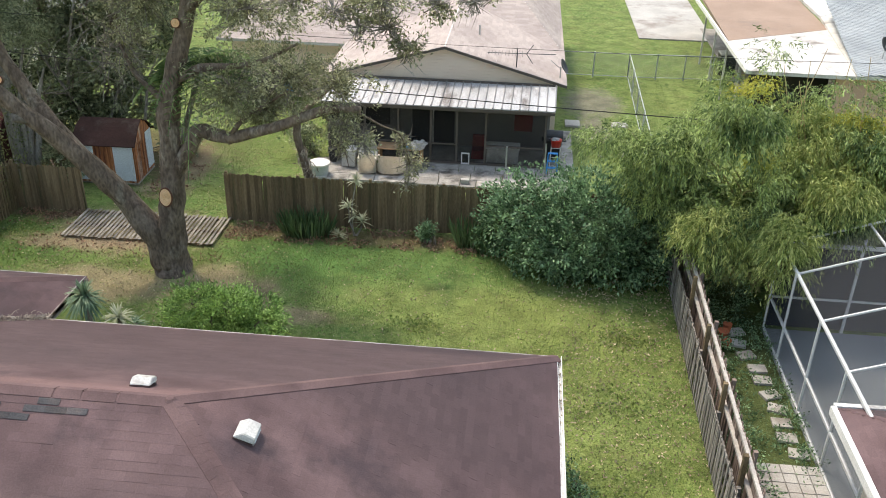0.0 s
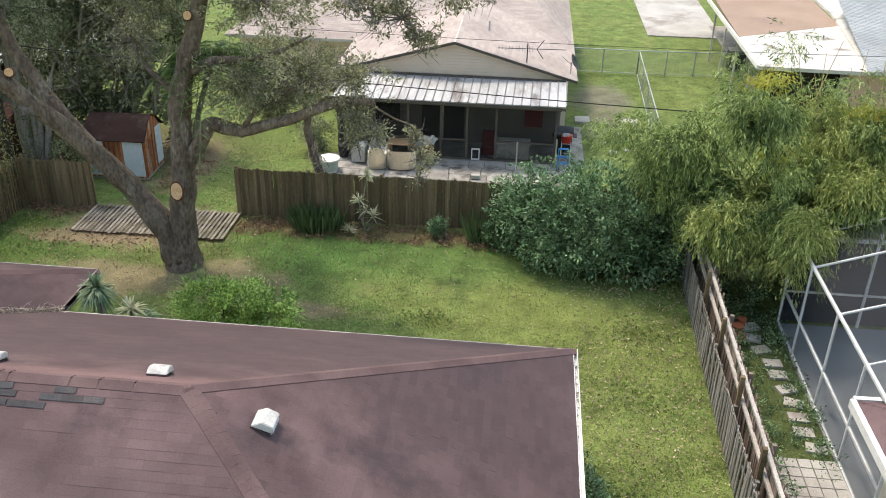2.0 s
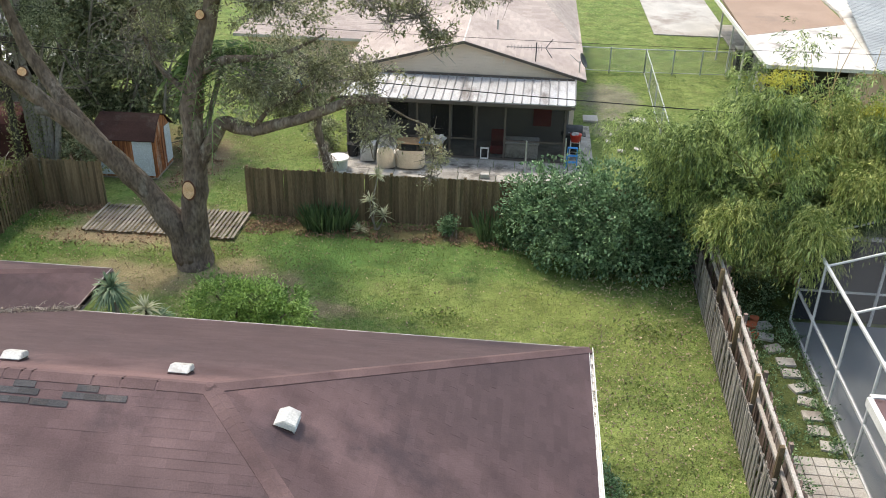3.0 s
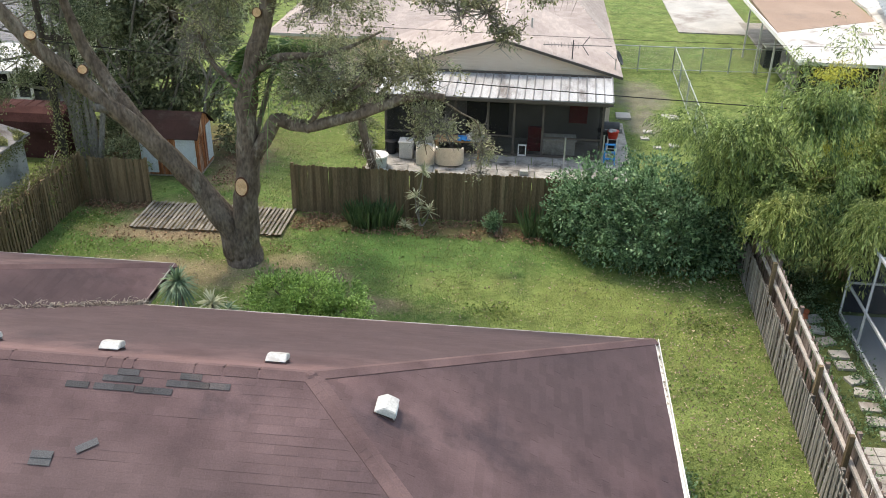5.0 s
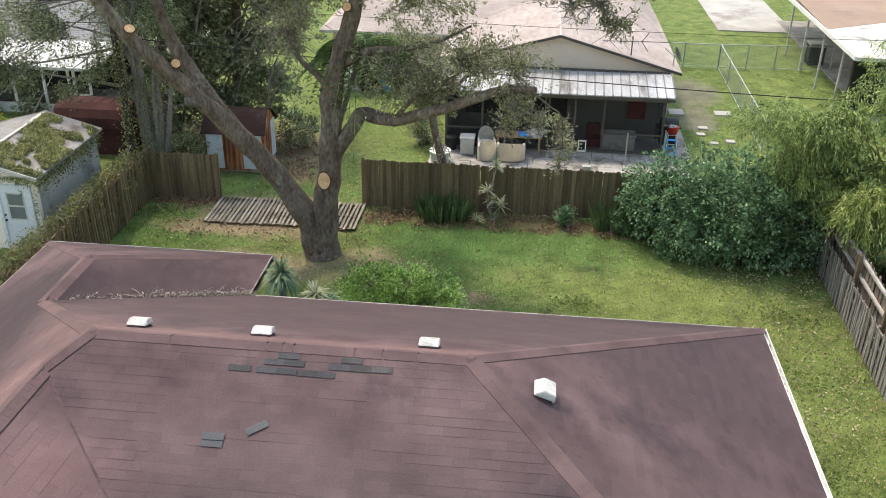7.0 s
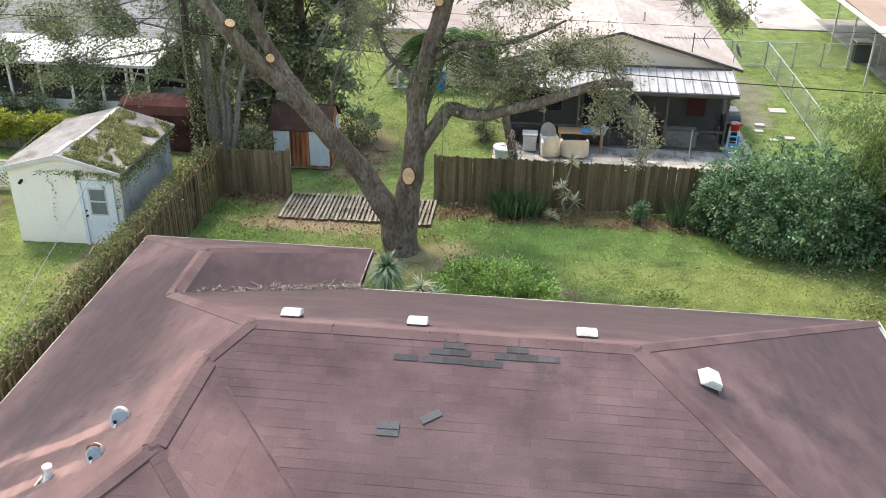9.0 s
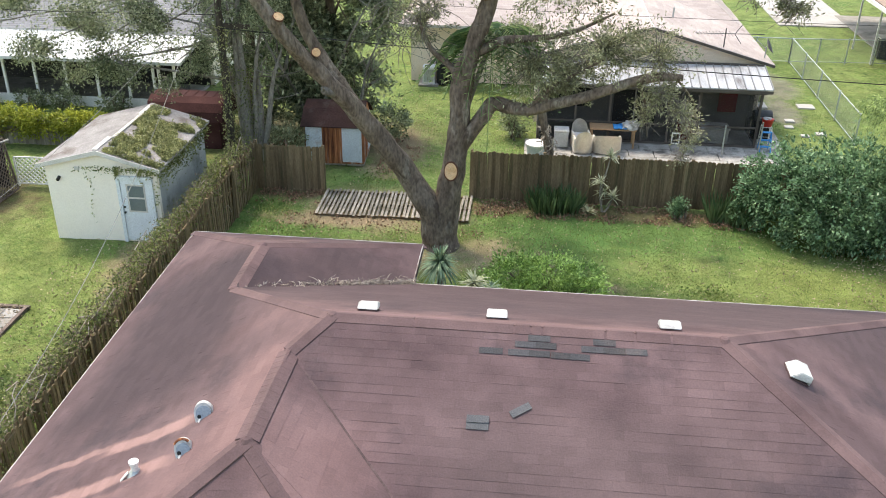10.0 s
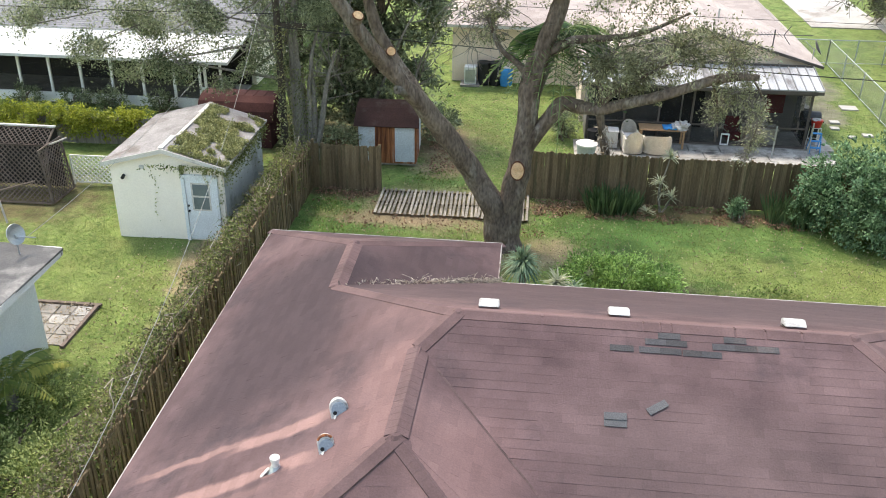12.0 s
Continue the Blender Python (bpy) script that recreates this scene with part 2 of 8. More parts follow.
M_CONC_L = mat("pale_concrete", (0.36, 0.35, 0.335), (0.50, 0.485, 0.46), 0.6, 0.8, 0.15, 30, c=(0.27, 0.24, 0.22), stains=0.6)
M_DARKFRAME = mat("brown_screen_frame", (0.085, 0.072, 0.064), (0.125, 0.105, 0.094), 2, 0.6, 0.1)
M_BLACK = mat("dark_plastic", (0.015, 0.016, 0.018), (0.03, 0.03, 0.034), 3, 0.5, 0.05)
# near-black paint standing in for the shade inside rooms and openings
M_INSIDE = mat("interior_shade", (0.02, 0.018, 0.017), (0.035, 0.03, 0.028), 1, 0.9, 0.0)
M_GREY = mat("grey_steel", (0.38, 0.40, 0.41), (0.48, 0.50, 0.51), 3, 0.4, 0.05, metal=0.6)
M_CHAIN = mat("galvanised_pipe", (0.40, 0.44, 0.44), (0.52, 0.55, 0.55), 3, 0.45, 0.05, metal=0.5)
M_RED = mat("red_plastic", (0.50, 0.03, 0.02), (0.60, 0.05, 0.03), 3, 0.4, 0.02)
M_BLUE = mat("blue_cloth", (0.03, 0.22, 0.55), (0.06, 0.34, 0.70), 3, 0.7, 0.1)
M_WICKER = mat("beige_wicker", (0.66, 0.60, 0.52), (0.78, 0.72, 0.64), 6, 0.8, 0.3, 60)
M_TABLEWOOD = mat("tan_wood", (0.36, 0.22, 0.12), (0.46, 0.29, 0.17), 2, 0.6, 0.2, 20)
M_TEAL = mat("teal_tub", (0.40, 0.44, 0.44), (0.50, 0.53, 0.53), 3, 0.5, 0.05)
M_PINKWALL = mat("pink_block_wall", (0.55, 0.36, 0.29), (0.62, 0.43, 0.35), 1, 0.85, 0.2, 40)
M_POOLDECK = mat("pool_deck", (0.20, 0.22, 0.235), (0.26, 0.28, 0.295), 0.8, 0.75, 0.1, 50)
M_WATER = mat("pool_water", (0.10, 0.20, 0.24), (0.12, 0.24, 0.28), 0.8, 0.08, 0.05, 6)
M_CABLE = mat("cable", (0.015, 0.015, 0.015), (0.03, 0.03, 0.03), 3, 0.6, 0.0)
M_CABLE_L = mat("pale_cable", (0.20, 0.20, 0.195), (0.30, 0.30, 0.29), 3, 0.6, 0.0)
M_MULCH = mat("mulch_chips", (0.17, 0.095, 0.062), (0.34, 0.215, 0.15), 5.0, 0.95, 0.3, 30, per="island", spread=0.4)
M_DRYVINE = mat("dry_vine_leaves", (0.13, 0.10, 0.07), (0.30, 0.25, 0.185), 5.0, 0.9, 0.2, 30, per="island", spread=0.35)
M_DEADLEAF = mat("dead_leaves", (0.26, 0.215, 0.175), (0.46, 0.41, 0.35), 5.0, 0.9, 0.2, 30, per="island", spread=0.35)
M_LITTER = mat("pale_leaf_litter", (0.26, 0.20, 0.125), (0.46, 0.38, 0.27), 5.0, 0.9, 0.2, 30, per="island", spread=0.4)
M_TERRACOTTA = mat("terracotta", (0.45, 0.12, 0.06), (0.55, 0.18, 0.09), 3, 0.8, 0.2)

L_OAK = leaf_mat("oak_leaves", (0.115, 0.125, 0.065), (0.60, 0.60, 0.38), glow=0.33)
L_BG = leaf_mat("wood_leaves", (0.062, 0.090, 0.042), (0.50, 0.54, 0.34), glow=0.4)
L_HEDGE = leaf_mat("dark_shrub_leaves", (0.022, 0.068, 0.028), (0.36, 0.55, 0.30), rough=0.38, glow=0.25)
L_BAMBOO = leaf_mat("bamboo_leaves", (0.026, 0.076, 0.022), (0.54, 0.66, 0.25), glow=0.26, scale=1.1, rough=0.4)
L_BAMBOO_L = leaf_mat("bamboo_leaves_light", (0.13, 0.20, 0.045), (0.66, 0.69, 0.27), glow=0.32, scale=1.6)
L_BAMBOO_Y = leaf_mat("bamboo_leaves_yellow", (0.28, 0.29, 0.05), (0.66, 0.62, 0.12), glow=0.35)
L_BRIGHT = leaf_mat("bright_shrub_leaves", (0.080, 0.183, 0.034), (0.56, 0.75, 0.25), glow=0.35)
L_YUCCA = leaf_mat("yucca_leaves", (0.055, 0.115, 0.060), (0.30, 0.40, 0.25), glow=0.2)
L_PALE = leaf_mat("pale_spiky_leaves", (0.26, 0.29, 0.17), (0.52, 0.53, 0.38), glow=0.2)
L_SNAKE = leaf_mat("snake_plant_leaves", (0.035, 0.075, 0.030), (0.15, 0.22, 0.10), glow=0.2)
L_PALM = leaf_mat("palm_leaves", (0.04, 0.10, 0.035), (0.32, 0.44, 0.17), glow=0.3)
L_PALM_Y = leaf_mat("palm_leaves_light", (0.11, 0.19, 0.04), (0.48, 0.46, 0.13), glow=0.35)
L_VINE = leaf_mat("vine_leaves", (0.066, 0.094, 0.028), (0.35, 0.38, 0.14), glow=0.35)
L_VINE_Y = leaf_mat("yellow_hedge_leaves", (0.15, 0.19, 0.025), (0.52, 0.54, 0.09), glow=0.4)
L_MOSS = leaf_mat("roof_moss", (0.115, 0.135, 0.050), (0.58, 0.57, 0.28), glow=0.25, scale=2.2)
L_GRASS = leaf_mat("grass_blades", (0.095, 0.165, 0.042), (0.29, 0.335, 0.12), glow=0.35, scale=1.3)
L_WEED = leaf_mat("weed_leaves", (0.09, 0.15, 0.04), (0.62, 0.68, 0.28), glow=0.35, scale=1.6)


def ground_mat():
    """Lawn: mown green with yellow patches, bare sandy earth near the big tree, mulch along the fence; some patches
    carry shade or sunlight in their colour.
    """
    m = bpy.data.materials.new("lawn")
    m.use_nodes = True
    n, l = m.node_tree.nodes, m.node_tree.links
    bsdf = n["Principled BSDF"]
    geo = n.new("ShaderNodeNewGeometry")

    def noise_of(scale, lo, hi, detail=5):
        t = n.new("ShaderNodeTexNoise")
        t.inputs["Scale"].default_value, t.inputs["Detail"].default_value = scale, detail
        l.new(geo.outputs["Position"], t.inputs["Vector"])
        r = n.new("ShaderNodeMapRange")
        r.inputs["From Min"].default_value, r.inputs["From Max"].default_value = lo, hi
        l.new(t.outputs["Fac"], r.inputs["Value"])
        return r.outputs["Result"], t

    def mixed(f, a, b):
        x = n.new("ShaderNodeMix")
        x.data_type = "RGBA"
        l.new(f, x.inputs["Factor"])
        for key, v in (("A", a), ("B", b)):
            if isinstance(v, tuple):
                x.inputs[key].default_value = (*v, 1)
            else:
                l.new(v, x.inputs[key])
        return x.outputs["Result"]

    f1, _ = noise_of(0.35, 0.35, 0.65)
    f2, _ = noise_of(3.0, 0.35, 0.7)
    f3, t3 = noise_of(26.0, 0.3, 0.7, 4)
    f5, _ = noise_of(7.0, 0.38, 0.66, 6)
    f6, _ = noise_of(2.2, 0.52, 0.66, 6)
    f4, _ = noise_of(1.1, 0.56, 0.73)
    col = mixed(f1, (0.066, 0.148, 0.036), (0.178, 0.228, 0.070))
    col = mixed(f2, col, (0.120, 0.175, 0.045))
    col = mixed(f4, col, (0.215, 0.205, 0.085))
    col = mixed(f6, col, (0.062, 0.105, 0.030))
    col = mixed(f5, col, (0.190, 0.235, 0.084))

    def blob(cx, cy, rx, ry, edge=0.5):
        s = n.new("ShaderNodeVectorMath")
        s.operation = "SUBTRACT"
        l.new(geo.outputs["Position"], s.inputs[0])
        s.inputs[1].default_value = (cx, cy, 0)
        d = n.new("ShaderNodeVectorMath")
        d.operation = "MULTIPLY"
        l.new(s.outputs["Vector"], d.inputs[0])
        d.inputs[1].default_value = (1 / rx, 1 / ry, 0)
        ln = n.new("ShaderNodeVectorMath")
        ln.operation = "LENGTH"
        l.new(d.outputs["Vector"], ln.inputs[0])
        nz = n.new("ShaderNodeTexNoise")
        nz.inputs["Scale"].default_value, nz.inputs["Detail"].default_value, nz.inputs["Roughness"].default_value = 1.8, 8, 0.72
        l.new(geo.outputs["Position"], nz.inputs["Vector"])
        ad = n.new("ShaderNodeMath")
        ad.operation = "MULTIPLY_ADD"
        l.new(nz.outputs["Fac"], ad.inputs[0])
        ad.inputs[1].default_value = 1.9
        l.new(ln.outputs["Value"], ad.inputs[2])
        r = n.new("ShaderNodeMapRange")
        r.inputs["From Min"].default_value, r.inputs["From Max"].default_value = 1.75 + edge, 1.6
        l.new(ad.outputs["Value"], r.inputs["Value"])
        return r.outputs["Result"]

    for cx, cy, rx, ry in LUSH_AND_SHADED:
        lu = n.new("ShaderNodeMath")
        lu.operation = "MULTIPLY"
        l.new(blob(cx, cy, rx, ry, 0.9), lu.inputs[0])
        lu.inputs[1].default_value = 0.6
        col = mixed(lu.outputs["Value"], col, (0.066, 0.142, 0.038))
    for cx, cy, rx, ry in DRY_AND_SUNLIT:
        dq = n.new("ShaderNodeMath")
        dq.operation = "MULTIPLY"
        l.new(blob(cx, cy, rx, ry, 0.9), dq.inputs[0])
        dq.inputs[1].default_value = 0.27
        col = mixed(dq.outputs["Value"], col, (0.185, 0.212, 0.062))
    for cx, cy, rx, ry, c in BARE_AND_SHADED:
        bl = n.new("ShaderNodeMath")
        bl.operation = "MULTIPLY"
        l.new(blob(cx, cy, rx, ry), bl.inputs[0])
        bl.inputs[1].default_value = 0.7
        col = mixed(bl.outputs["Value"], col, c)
    h = n.new("ShaderNodeHueSaturation")
    l.new(col, h.inputs["Color"])
    mv = n.new("ShaderNodeMapRange")
    mv.inputs["To Min"].default_value, mv.inputs["To Max"].default_value = 0.68, 1.3
    l.new(f3, mv.inputs["Value"])
    f7, _ = noise_of(1.25, 0.32, 0.68, 7)
    tuft = n.new("ShaderNodeMapRange")
    tuft.inputs["To Min"].default_value, tuft.inputs["To Max"].default_value = 0.74, 1.24
    l.new(f7, tuft.inputs["Value"])
    both = n.new("ShaderNodeMath")
    both.operation = "MULTIPLY"
    l.new(mv.outputs["Result"], both.inputs[0])
    l.new(tuft.outputs["Result"], both.inputs[1])
    l.new(both.outputs["Value"], h.inputs["Value"])
    l.new(h.outputs["Color"], bsdf.inputs["Base Color"])
    bsdf.inputs["Roughness"].default_value = 0.95
    bsdf.inputs["Specular IOR Level"].default_value = 0.15
    bp = n.new("ShaderNodeBump")
    bp.inputs["Strength"].default_value, bp.inputs["Distance"].default_value = 0.8, 0.05
    l.new(t3.outputs["Fac"], bp.inputs["Height"])
    l.new(bp.outputs["Normal"], bsdf.inputs["Normal"])
    return m


SAND, SOIL = (0.29, 0.215, 0.145), (0.13, 0.085, 0.058)
# bare earth; the path strip and wood-tree patch also hold shade in colour
BARE_AND_SHADED = [
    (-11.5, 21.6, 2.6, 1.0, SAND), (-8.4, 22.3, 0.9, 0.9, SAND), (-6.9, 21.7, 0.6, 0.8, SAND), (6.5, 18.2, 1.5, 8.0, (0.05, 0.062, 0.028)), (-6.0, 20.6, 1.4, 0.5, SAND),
    (-13.5, 24.0, 2.2, 0.5, SAND), (-15.3, 25.9, 1.6, 0.5, SOIL), (-7.6, 25.6, 1.9, 0.5, SOIL), (-3.2, 25.5, 3.0, 0.55, SOIL),
    (-12.2, 30.5, 1.0, 2.0, SAND), (3.6, 40.6, 1.3, 2.2, (0.21, 0.185, 0.165)), (3.4, 36.8, 0.8, 1.6, (0.21, 0.185, 0.165)), (-17.8, 19.0, 0.9, 2.6, SAND), (-26.6, 24.0, 3.6, 2.2, SOIL), (-18.3, 20.4, 0.9, 1.6, SAND), (-16.2, 31.6, 5.0, 2.8, SOIL), (-12.0, 25.0, 2.6, 1.6, SAND), (-12.4, 28.2, 1.0, 0.7, SAND),
]
# dry grass; the last entry paints the sun patch at the lawn's centre
DRY_AND_SUNLIT = [(3.2, 15.0, 2.0, 5.0), (2.2, 20.0, 2.6, 1.6), (-20.5, 19.0, 2.4, 3.5), (-11.5, 22.6, 3.0, 1.0), (-1.5, 21.5, 2.5, 0.9), (0.3, 20.4, 2.6, 1.7)]
# deep green grass; patches by oak and shed paint shade on the lawn
LUSH_AND_SHADED = [(-15.0, 24.4, 2.4, 1.8), (-13.2, 22.7, 2.6, 1.0), (-4.6, 24.2, 4.5, 1.2), (-12.6, 27.4, 1.4, 0.8), (-6.0, 23.6, 1.6, 1.6), (-18.6, 21.0, 1.6, 0.8)]
M_LAWN = ground_mat()

# ---- builders ----


def thing(name, x, y, z, label, category, group="", kind="", rz=0):
    ob = new(name)
    ob.empty_display_size = 0.2
    ob.matrix_basis = pose(x, y, z, 0, 0, rz)
    return tagged(ob, label, category, group, kind)


def finish(name, me, material, parent=None, label=""):
    if material:
        me.materials.append(material)
    ob = new(name, me)
    if parent:
        ob.parent = parent
    if label:
        tagged(ob, label)
    return ob


def part(name, bm, material, parent=None, label="", smooth=False):
    me = bpy.data.meshes.new(name)
    bm.normal_update()
    bm.to_mesh(me)
    bm.free()
    if smooth:
        me.polygons.foreach_set("use_smooth", [True] * len(me.polygons))
    return finish(name, me, material, parent, label)


def raw(name, verts, faces, material, parent=None, label="", smooth=False):
    me = bpy.data.meshes.new(name)
    me.from_pydata([tuple(v) for v in verts], [], faces)
    if smooth:
        me.polygons.foreach_set("use_smooth", [True] * len(me.polygons))
    me.update()
    return finish(name, me, material, parent, label)


def box(bm, x0, x1, y0, y1, z0, z1, bevel=0.0, m=None):
    r = bmesh.ops.create_cube(bm, size=1)
    t = Matrix.Translation(((x0 + x1) / 2, (y0 + y1) / 2, (z0 + z1) / 2)) @ Matrix.Diagonal((x1 - x0, y1 - y0, z1 - z0, 1))
    bmesh.ops.transform(bm, matrix=(m @ t) if m else t, verts=r["verts"])
    if bevel:
        es = list({e for v in r["verts"] for e in v.link_edges})
        bmesh.ops.bevel(bm, geom=es, offset=bevel, segments=2, profile=0.5, affect="EDGES")
    return bm


def boxed(name, x0, x1, y0, y1, z0, z1, material, parent=None, label="", bevel=0.0):
    return part(name, box(bmesh.new(), x0, x1, y0, y1, z0, z1, bevel), material, parent, label)


def tube(bm, pts, radii, sides=8, wobble=0.0, close=True):
    """A tapered tube along points; wobble makes it knotty."""
    pts = [Vector(p) for p in pts]
    rings = []
    side = None
    for i, p in enumerate(pts):
        d = (pts[min(i + 1, len(pts) - 1)] - pts[max(i - 1, 0)]).normalized()
        if side is None:
            side = d.orthogonal().normalized()
        side = (side - d * side.dot(d)).normalized()
        up = d.cross(side)
        ring = []
        for k in range(sides):
            a = 2 * math.pi * k / sides
            q = side * math.cos(a) + up * math.sin(a)
            r = radii[i] * (1 + wobble * noise.noise(p * 1.7 + q * 1.3))
            ring.append(bm.verts.new(p + q * r))
        rings.append(ring)
    for a, b in zip(rings, rings[1:]):
        for k in range(sides):
            bm.faces.new((a[k], a[(k + 1) % sides], b[(k + 1) % sides], b[k]))
    if close:
        bm.faces.new(rings[0][::-1])
        bm.faces.new(rings[-1])
    return bm


def smooth_line(pts, radii, steps=6):
    """Catmull-Rom through points with radii."""
    P = [Vector(p) for p in pts]
    P = [P[0] * 2 - P[1]] + P + [P[-1] * 2 - P[-2]]
    out, rad = [], []
    for i in range(1, len(P) - 2):
        for s in range(steps):
            t = s / steps
            a, b, c, d = P[i - 1 : i + 3]
            out.append(0.5 * ((2 * b) + (c - a) * t + (2 * a - 5 * b + 4 * c - d) * t**2 + (3 * b - a - 3 * c + d) * t**3))
            rad.append(radii[i - 1] * (1 - t) + radii[i] * t)
    return out + [P[-2]], rad + [radii[-1]]


def limb(bm, pts, radii, sides=10, wobble=0.25, steps=6):
    p, r = smooth_line(pts, radii, steps)
    return tube(bm, p, r, sides, wobble)


def rod(bm, a, b, r, sides=6):
    return tube(bm, [a, b], [r, r], sides)


def leaf_cloud(name, pts, size, material, parent=None, label="", aspect=0.45, droop=0.0, rng=None, out=None, vary=0.4, fold=0.12):
    """Leaves as small folded four-cornered blades at the points."""
    rng = rng or np.random.default_rng(1)
    pts = np.asarray(pts)
    n = len(pts)
    d = rng.normal(size=(n, 3))
    if out is not None:
        d = d * 0.7 + out
    d[:, 2] -= droop
    d /= np.linalg.norm(d, axis=1)[:, None] + 1e-9
    s = rng.normal(size=(n, 3))
    s -= d * (s * d).sum(1)[:, None]
    s /= np.linalg.norm(s, axis=1)[:, None] + 1e-9
    u = np.cross(d, s)
    ln = size * (1 + vary * rng.uniform(-1, 1, n))[:, None]
    w = ln * aspect * 0.5
    v = np.empty((n, 4, 3))
    v[:, 0] = pts
    v[:, 1] = pts + d * ln * 0.45 + s * w + u * ln * fold
    v[:, 2] = pts + d * ln
    v[:, 3] = pts + d * ln * 0.45 - s * w + u * ln * fold
    me = bpy.data.meshes.new(name)
    me.vertices.add(4 * n)
    me.vertices.foreach_set("co", v.ravel())
    me.loops.add(4 * n)
    me.loops.foreach_set("vertex_index", np.arange(4 * n))
    me.polygons.add(n)
    me.polygons.foreach_set("loop_start", np.arange(0, 4 * n, 4))
    me.update()
    me.validate()
    return finish(name, me, material, parent, label)


def puffs(rng, blobs, n, clump=0.28, per=60, shell=0.35):
    """Points in many small clumps over the skin of ellipsoids (x, y, z, rx, ry, rz); returns points and outward ways."""
    vol = np.array([(b[3] * b[4] * b[5]) ** (2 / 3) for b in blobs])
    pts, outs = [], []
    for b, share in zip(blobs, vol / vol.sum()):
        k = max(3, int(n * share / per))
        d = rng.normal(size=(k, 3))
        d /= np.linalg.norm(d, axis=1)[:, None]
        r = 1 - shell * rng.random(k) ** 1.3 + 0.12 * rng.normal(size=k)
        c = np.array(b[:3]) + d * r[:, None] * np.array(b[3:6])
        size = clump * rng.uniform(0.6, 1.5, k)
        p = np.repeat(c, per, 0) + rng.normal(size=(k * per, 3)) * np.repeat(size, per)[:, None] * (0.8, 0.8, 0.55)
        pts.append(p)
        outs.append(np.repeat(d, per, 0))
    return np.concatenate(pts), np.concatenate(outs)


def hollows(p, freq, thr, seed=0.0):
    """True where a cloud of leaves stands; gaps follow a slow noise."""
    return np.array([noise.noise(Vector((q[0] * freq + seed, q[1] * freq, q[2] * freq * 1.2))) > thr for q in p])


def place(base_mesh, name, m, parent):
    """A piece that shares the mesh."""
    ob = new(name, base_mesh)
    ob.parent = parent
    ob.matrix_basis = m
    return ob


def mesh_of(bm, name, material):
    me = bpy.data.meshes.new(name)
    bm.normal_update()
    bm.to_mesh(me)
    bm.free()
    me.materials.append(material)
    return me

# ---- ground ----
gb = bmesh.new()
bmesh.ops.create_grid(gb, x_segments=60, y_segments=60, size=30)
bmesh.ops.translate(gb, verts=gb.verts, vec=(-6, 26, 0))
for v in gb.verts:
    edge = min(v.co.x + 36, 24 - v.co.x, v.co.y + 4, 56 - v.co.y)
    v.co.z = 0.05 * noise.noise(v.co * 0.35) * min(1, max(0, edge / 3)) - 0.03
rim = [e for e in gb.edges if e.is_boundary]
ext = bmesh.ops.extrude_edge_only(gb, edges=rim)
for v in [g for g in ext["geom"] if isinstance(g, bmesh.types.BMVert)]:
    v.co = Vector(((v.co.x + 6) * 30 - 6, (v.co.y - 26) * 30 + 26, -0.03))
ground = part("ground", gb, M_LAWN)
tagged(ground, "mown green lawn with yellow and bare sandy patches", "lawn", kind="structure")

# ---- our house: hip roof with a north wing ----
EZ, RZ = 2.57, 5.36
house = thing("house", -7, 9.8, 0, "low house under a weathered red-brown shingle hip roof", "house")
HB = Matrix.Translation((7, -9.8, 0))


def hp(*p):
    return Vector(p) + Vector((7, -9.8, 0))


A, R = (-10.22, 9.81, RZ), (-4.44, 9.81, RZ)
B, C = (-10.74, 9.2, 5.066), (-10.78, 7.22, 5.052)
V, MT = (-12.72, 12.64, 4.015), (-12.72, 14.46, 4.015)
NE, SE, IN = (1.41, 15.68, EZ), (1.41, 3.94, EZ), (-9.76, 15.68, EZ)
NW, NEW, SW = (-15.42, 17.59, EZ), (-9.76, 17.59, EZ), (-15.42, 2.57, EZ)
SV, SH = (-5.75, 3.94, EZ), (-6.65, 3.4, EZ)
PLANES = {
    "north": [A, V, IN, NE, R],
    "east": [R, NE, SE],
    "south": [R, SE, SV, B, A],
    "west": [NW, MT, V, A, B, C, SW],
    "wing_north": [NW, NEW, MT],
    "wing_east": [V, MT, NEW, IN],
    "wing_back": [B, SV, C],
    "wing_end": [C, SV, SH],
    "wing_south": [C, SH, SW],
}
M_EDGE = mat("weathered_drip_edge", (0.28, 0.26, 0.235), (0.50, 0.475, 0.45), 2.2, 0.6, 0.1, 30, c=(0.15, 0.105, 0.09), stains=0.6)
STEP, TAB = 0.145, 0.34


def shingle_verts(o, u, v, n, a, b, lo, hi, butt=0.0028):
    """One tab from a to b along the course, from lo up to hi: its butt edge stands proud."""
    f = lambda s, t, h: o + u * s + v * t + n * h  # noqa: E731
    return [f(a, lo, butt), f(b, lo, butt), f(b, hi, 0.0008), f(a, hi, 0.0008), f(a, lo, -0.002), f(b, lo, -0.002)]


def curl(along, course):
    """How far a tab's lower edge has lifted; short runs of tabs lift together."""
    k = noise.noise(Vector((along * 1.3, course * 1.37, 2.0))) + 0.6 * noise.noise(Vector((along * 2.3, course * 2.9, 9.0)))
    return 0.0018 + 0.0062 * max(0.0, k)


def within(flat, x, y):
    """True where a point of the slope's own plane lies inside its outline."""
    inside = False
    for (x1, y1), (x2, y2) in zip(flat, flat[1:] + flat[:1]):
        if (y1 > y) != (y2 > y) and x < x1 + (x2 - x1) * (y - y1) / (y2 - y1):
            inside = not inside
    return inside


SH_FACES = [(0, 1, 2, 3), (4, 5, 1, 0), (0, 3, 4), (1, 5, 2)]
tab_meshes = []
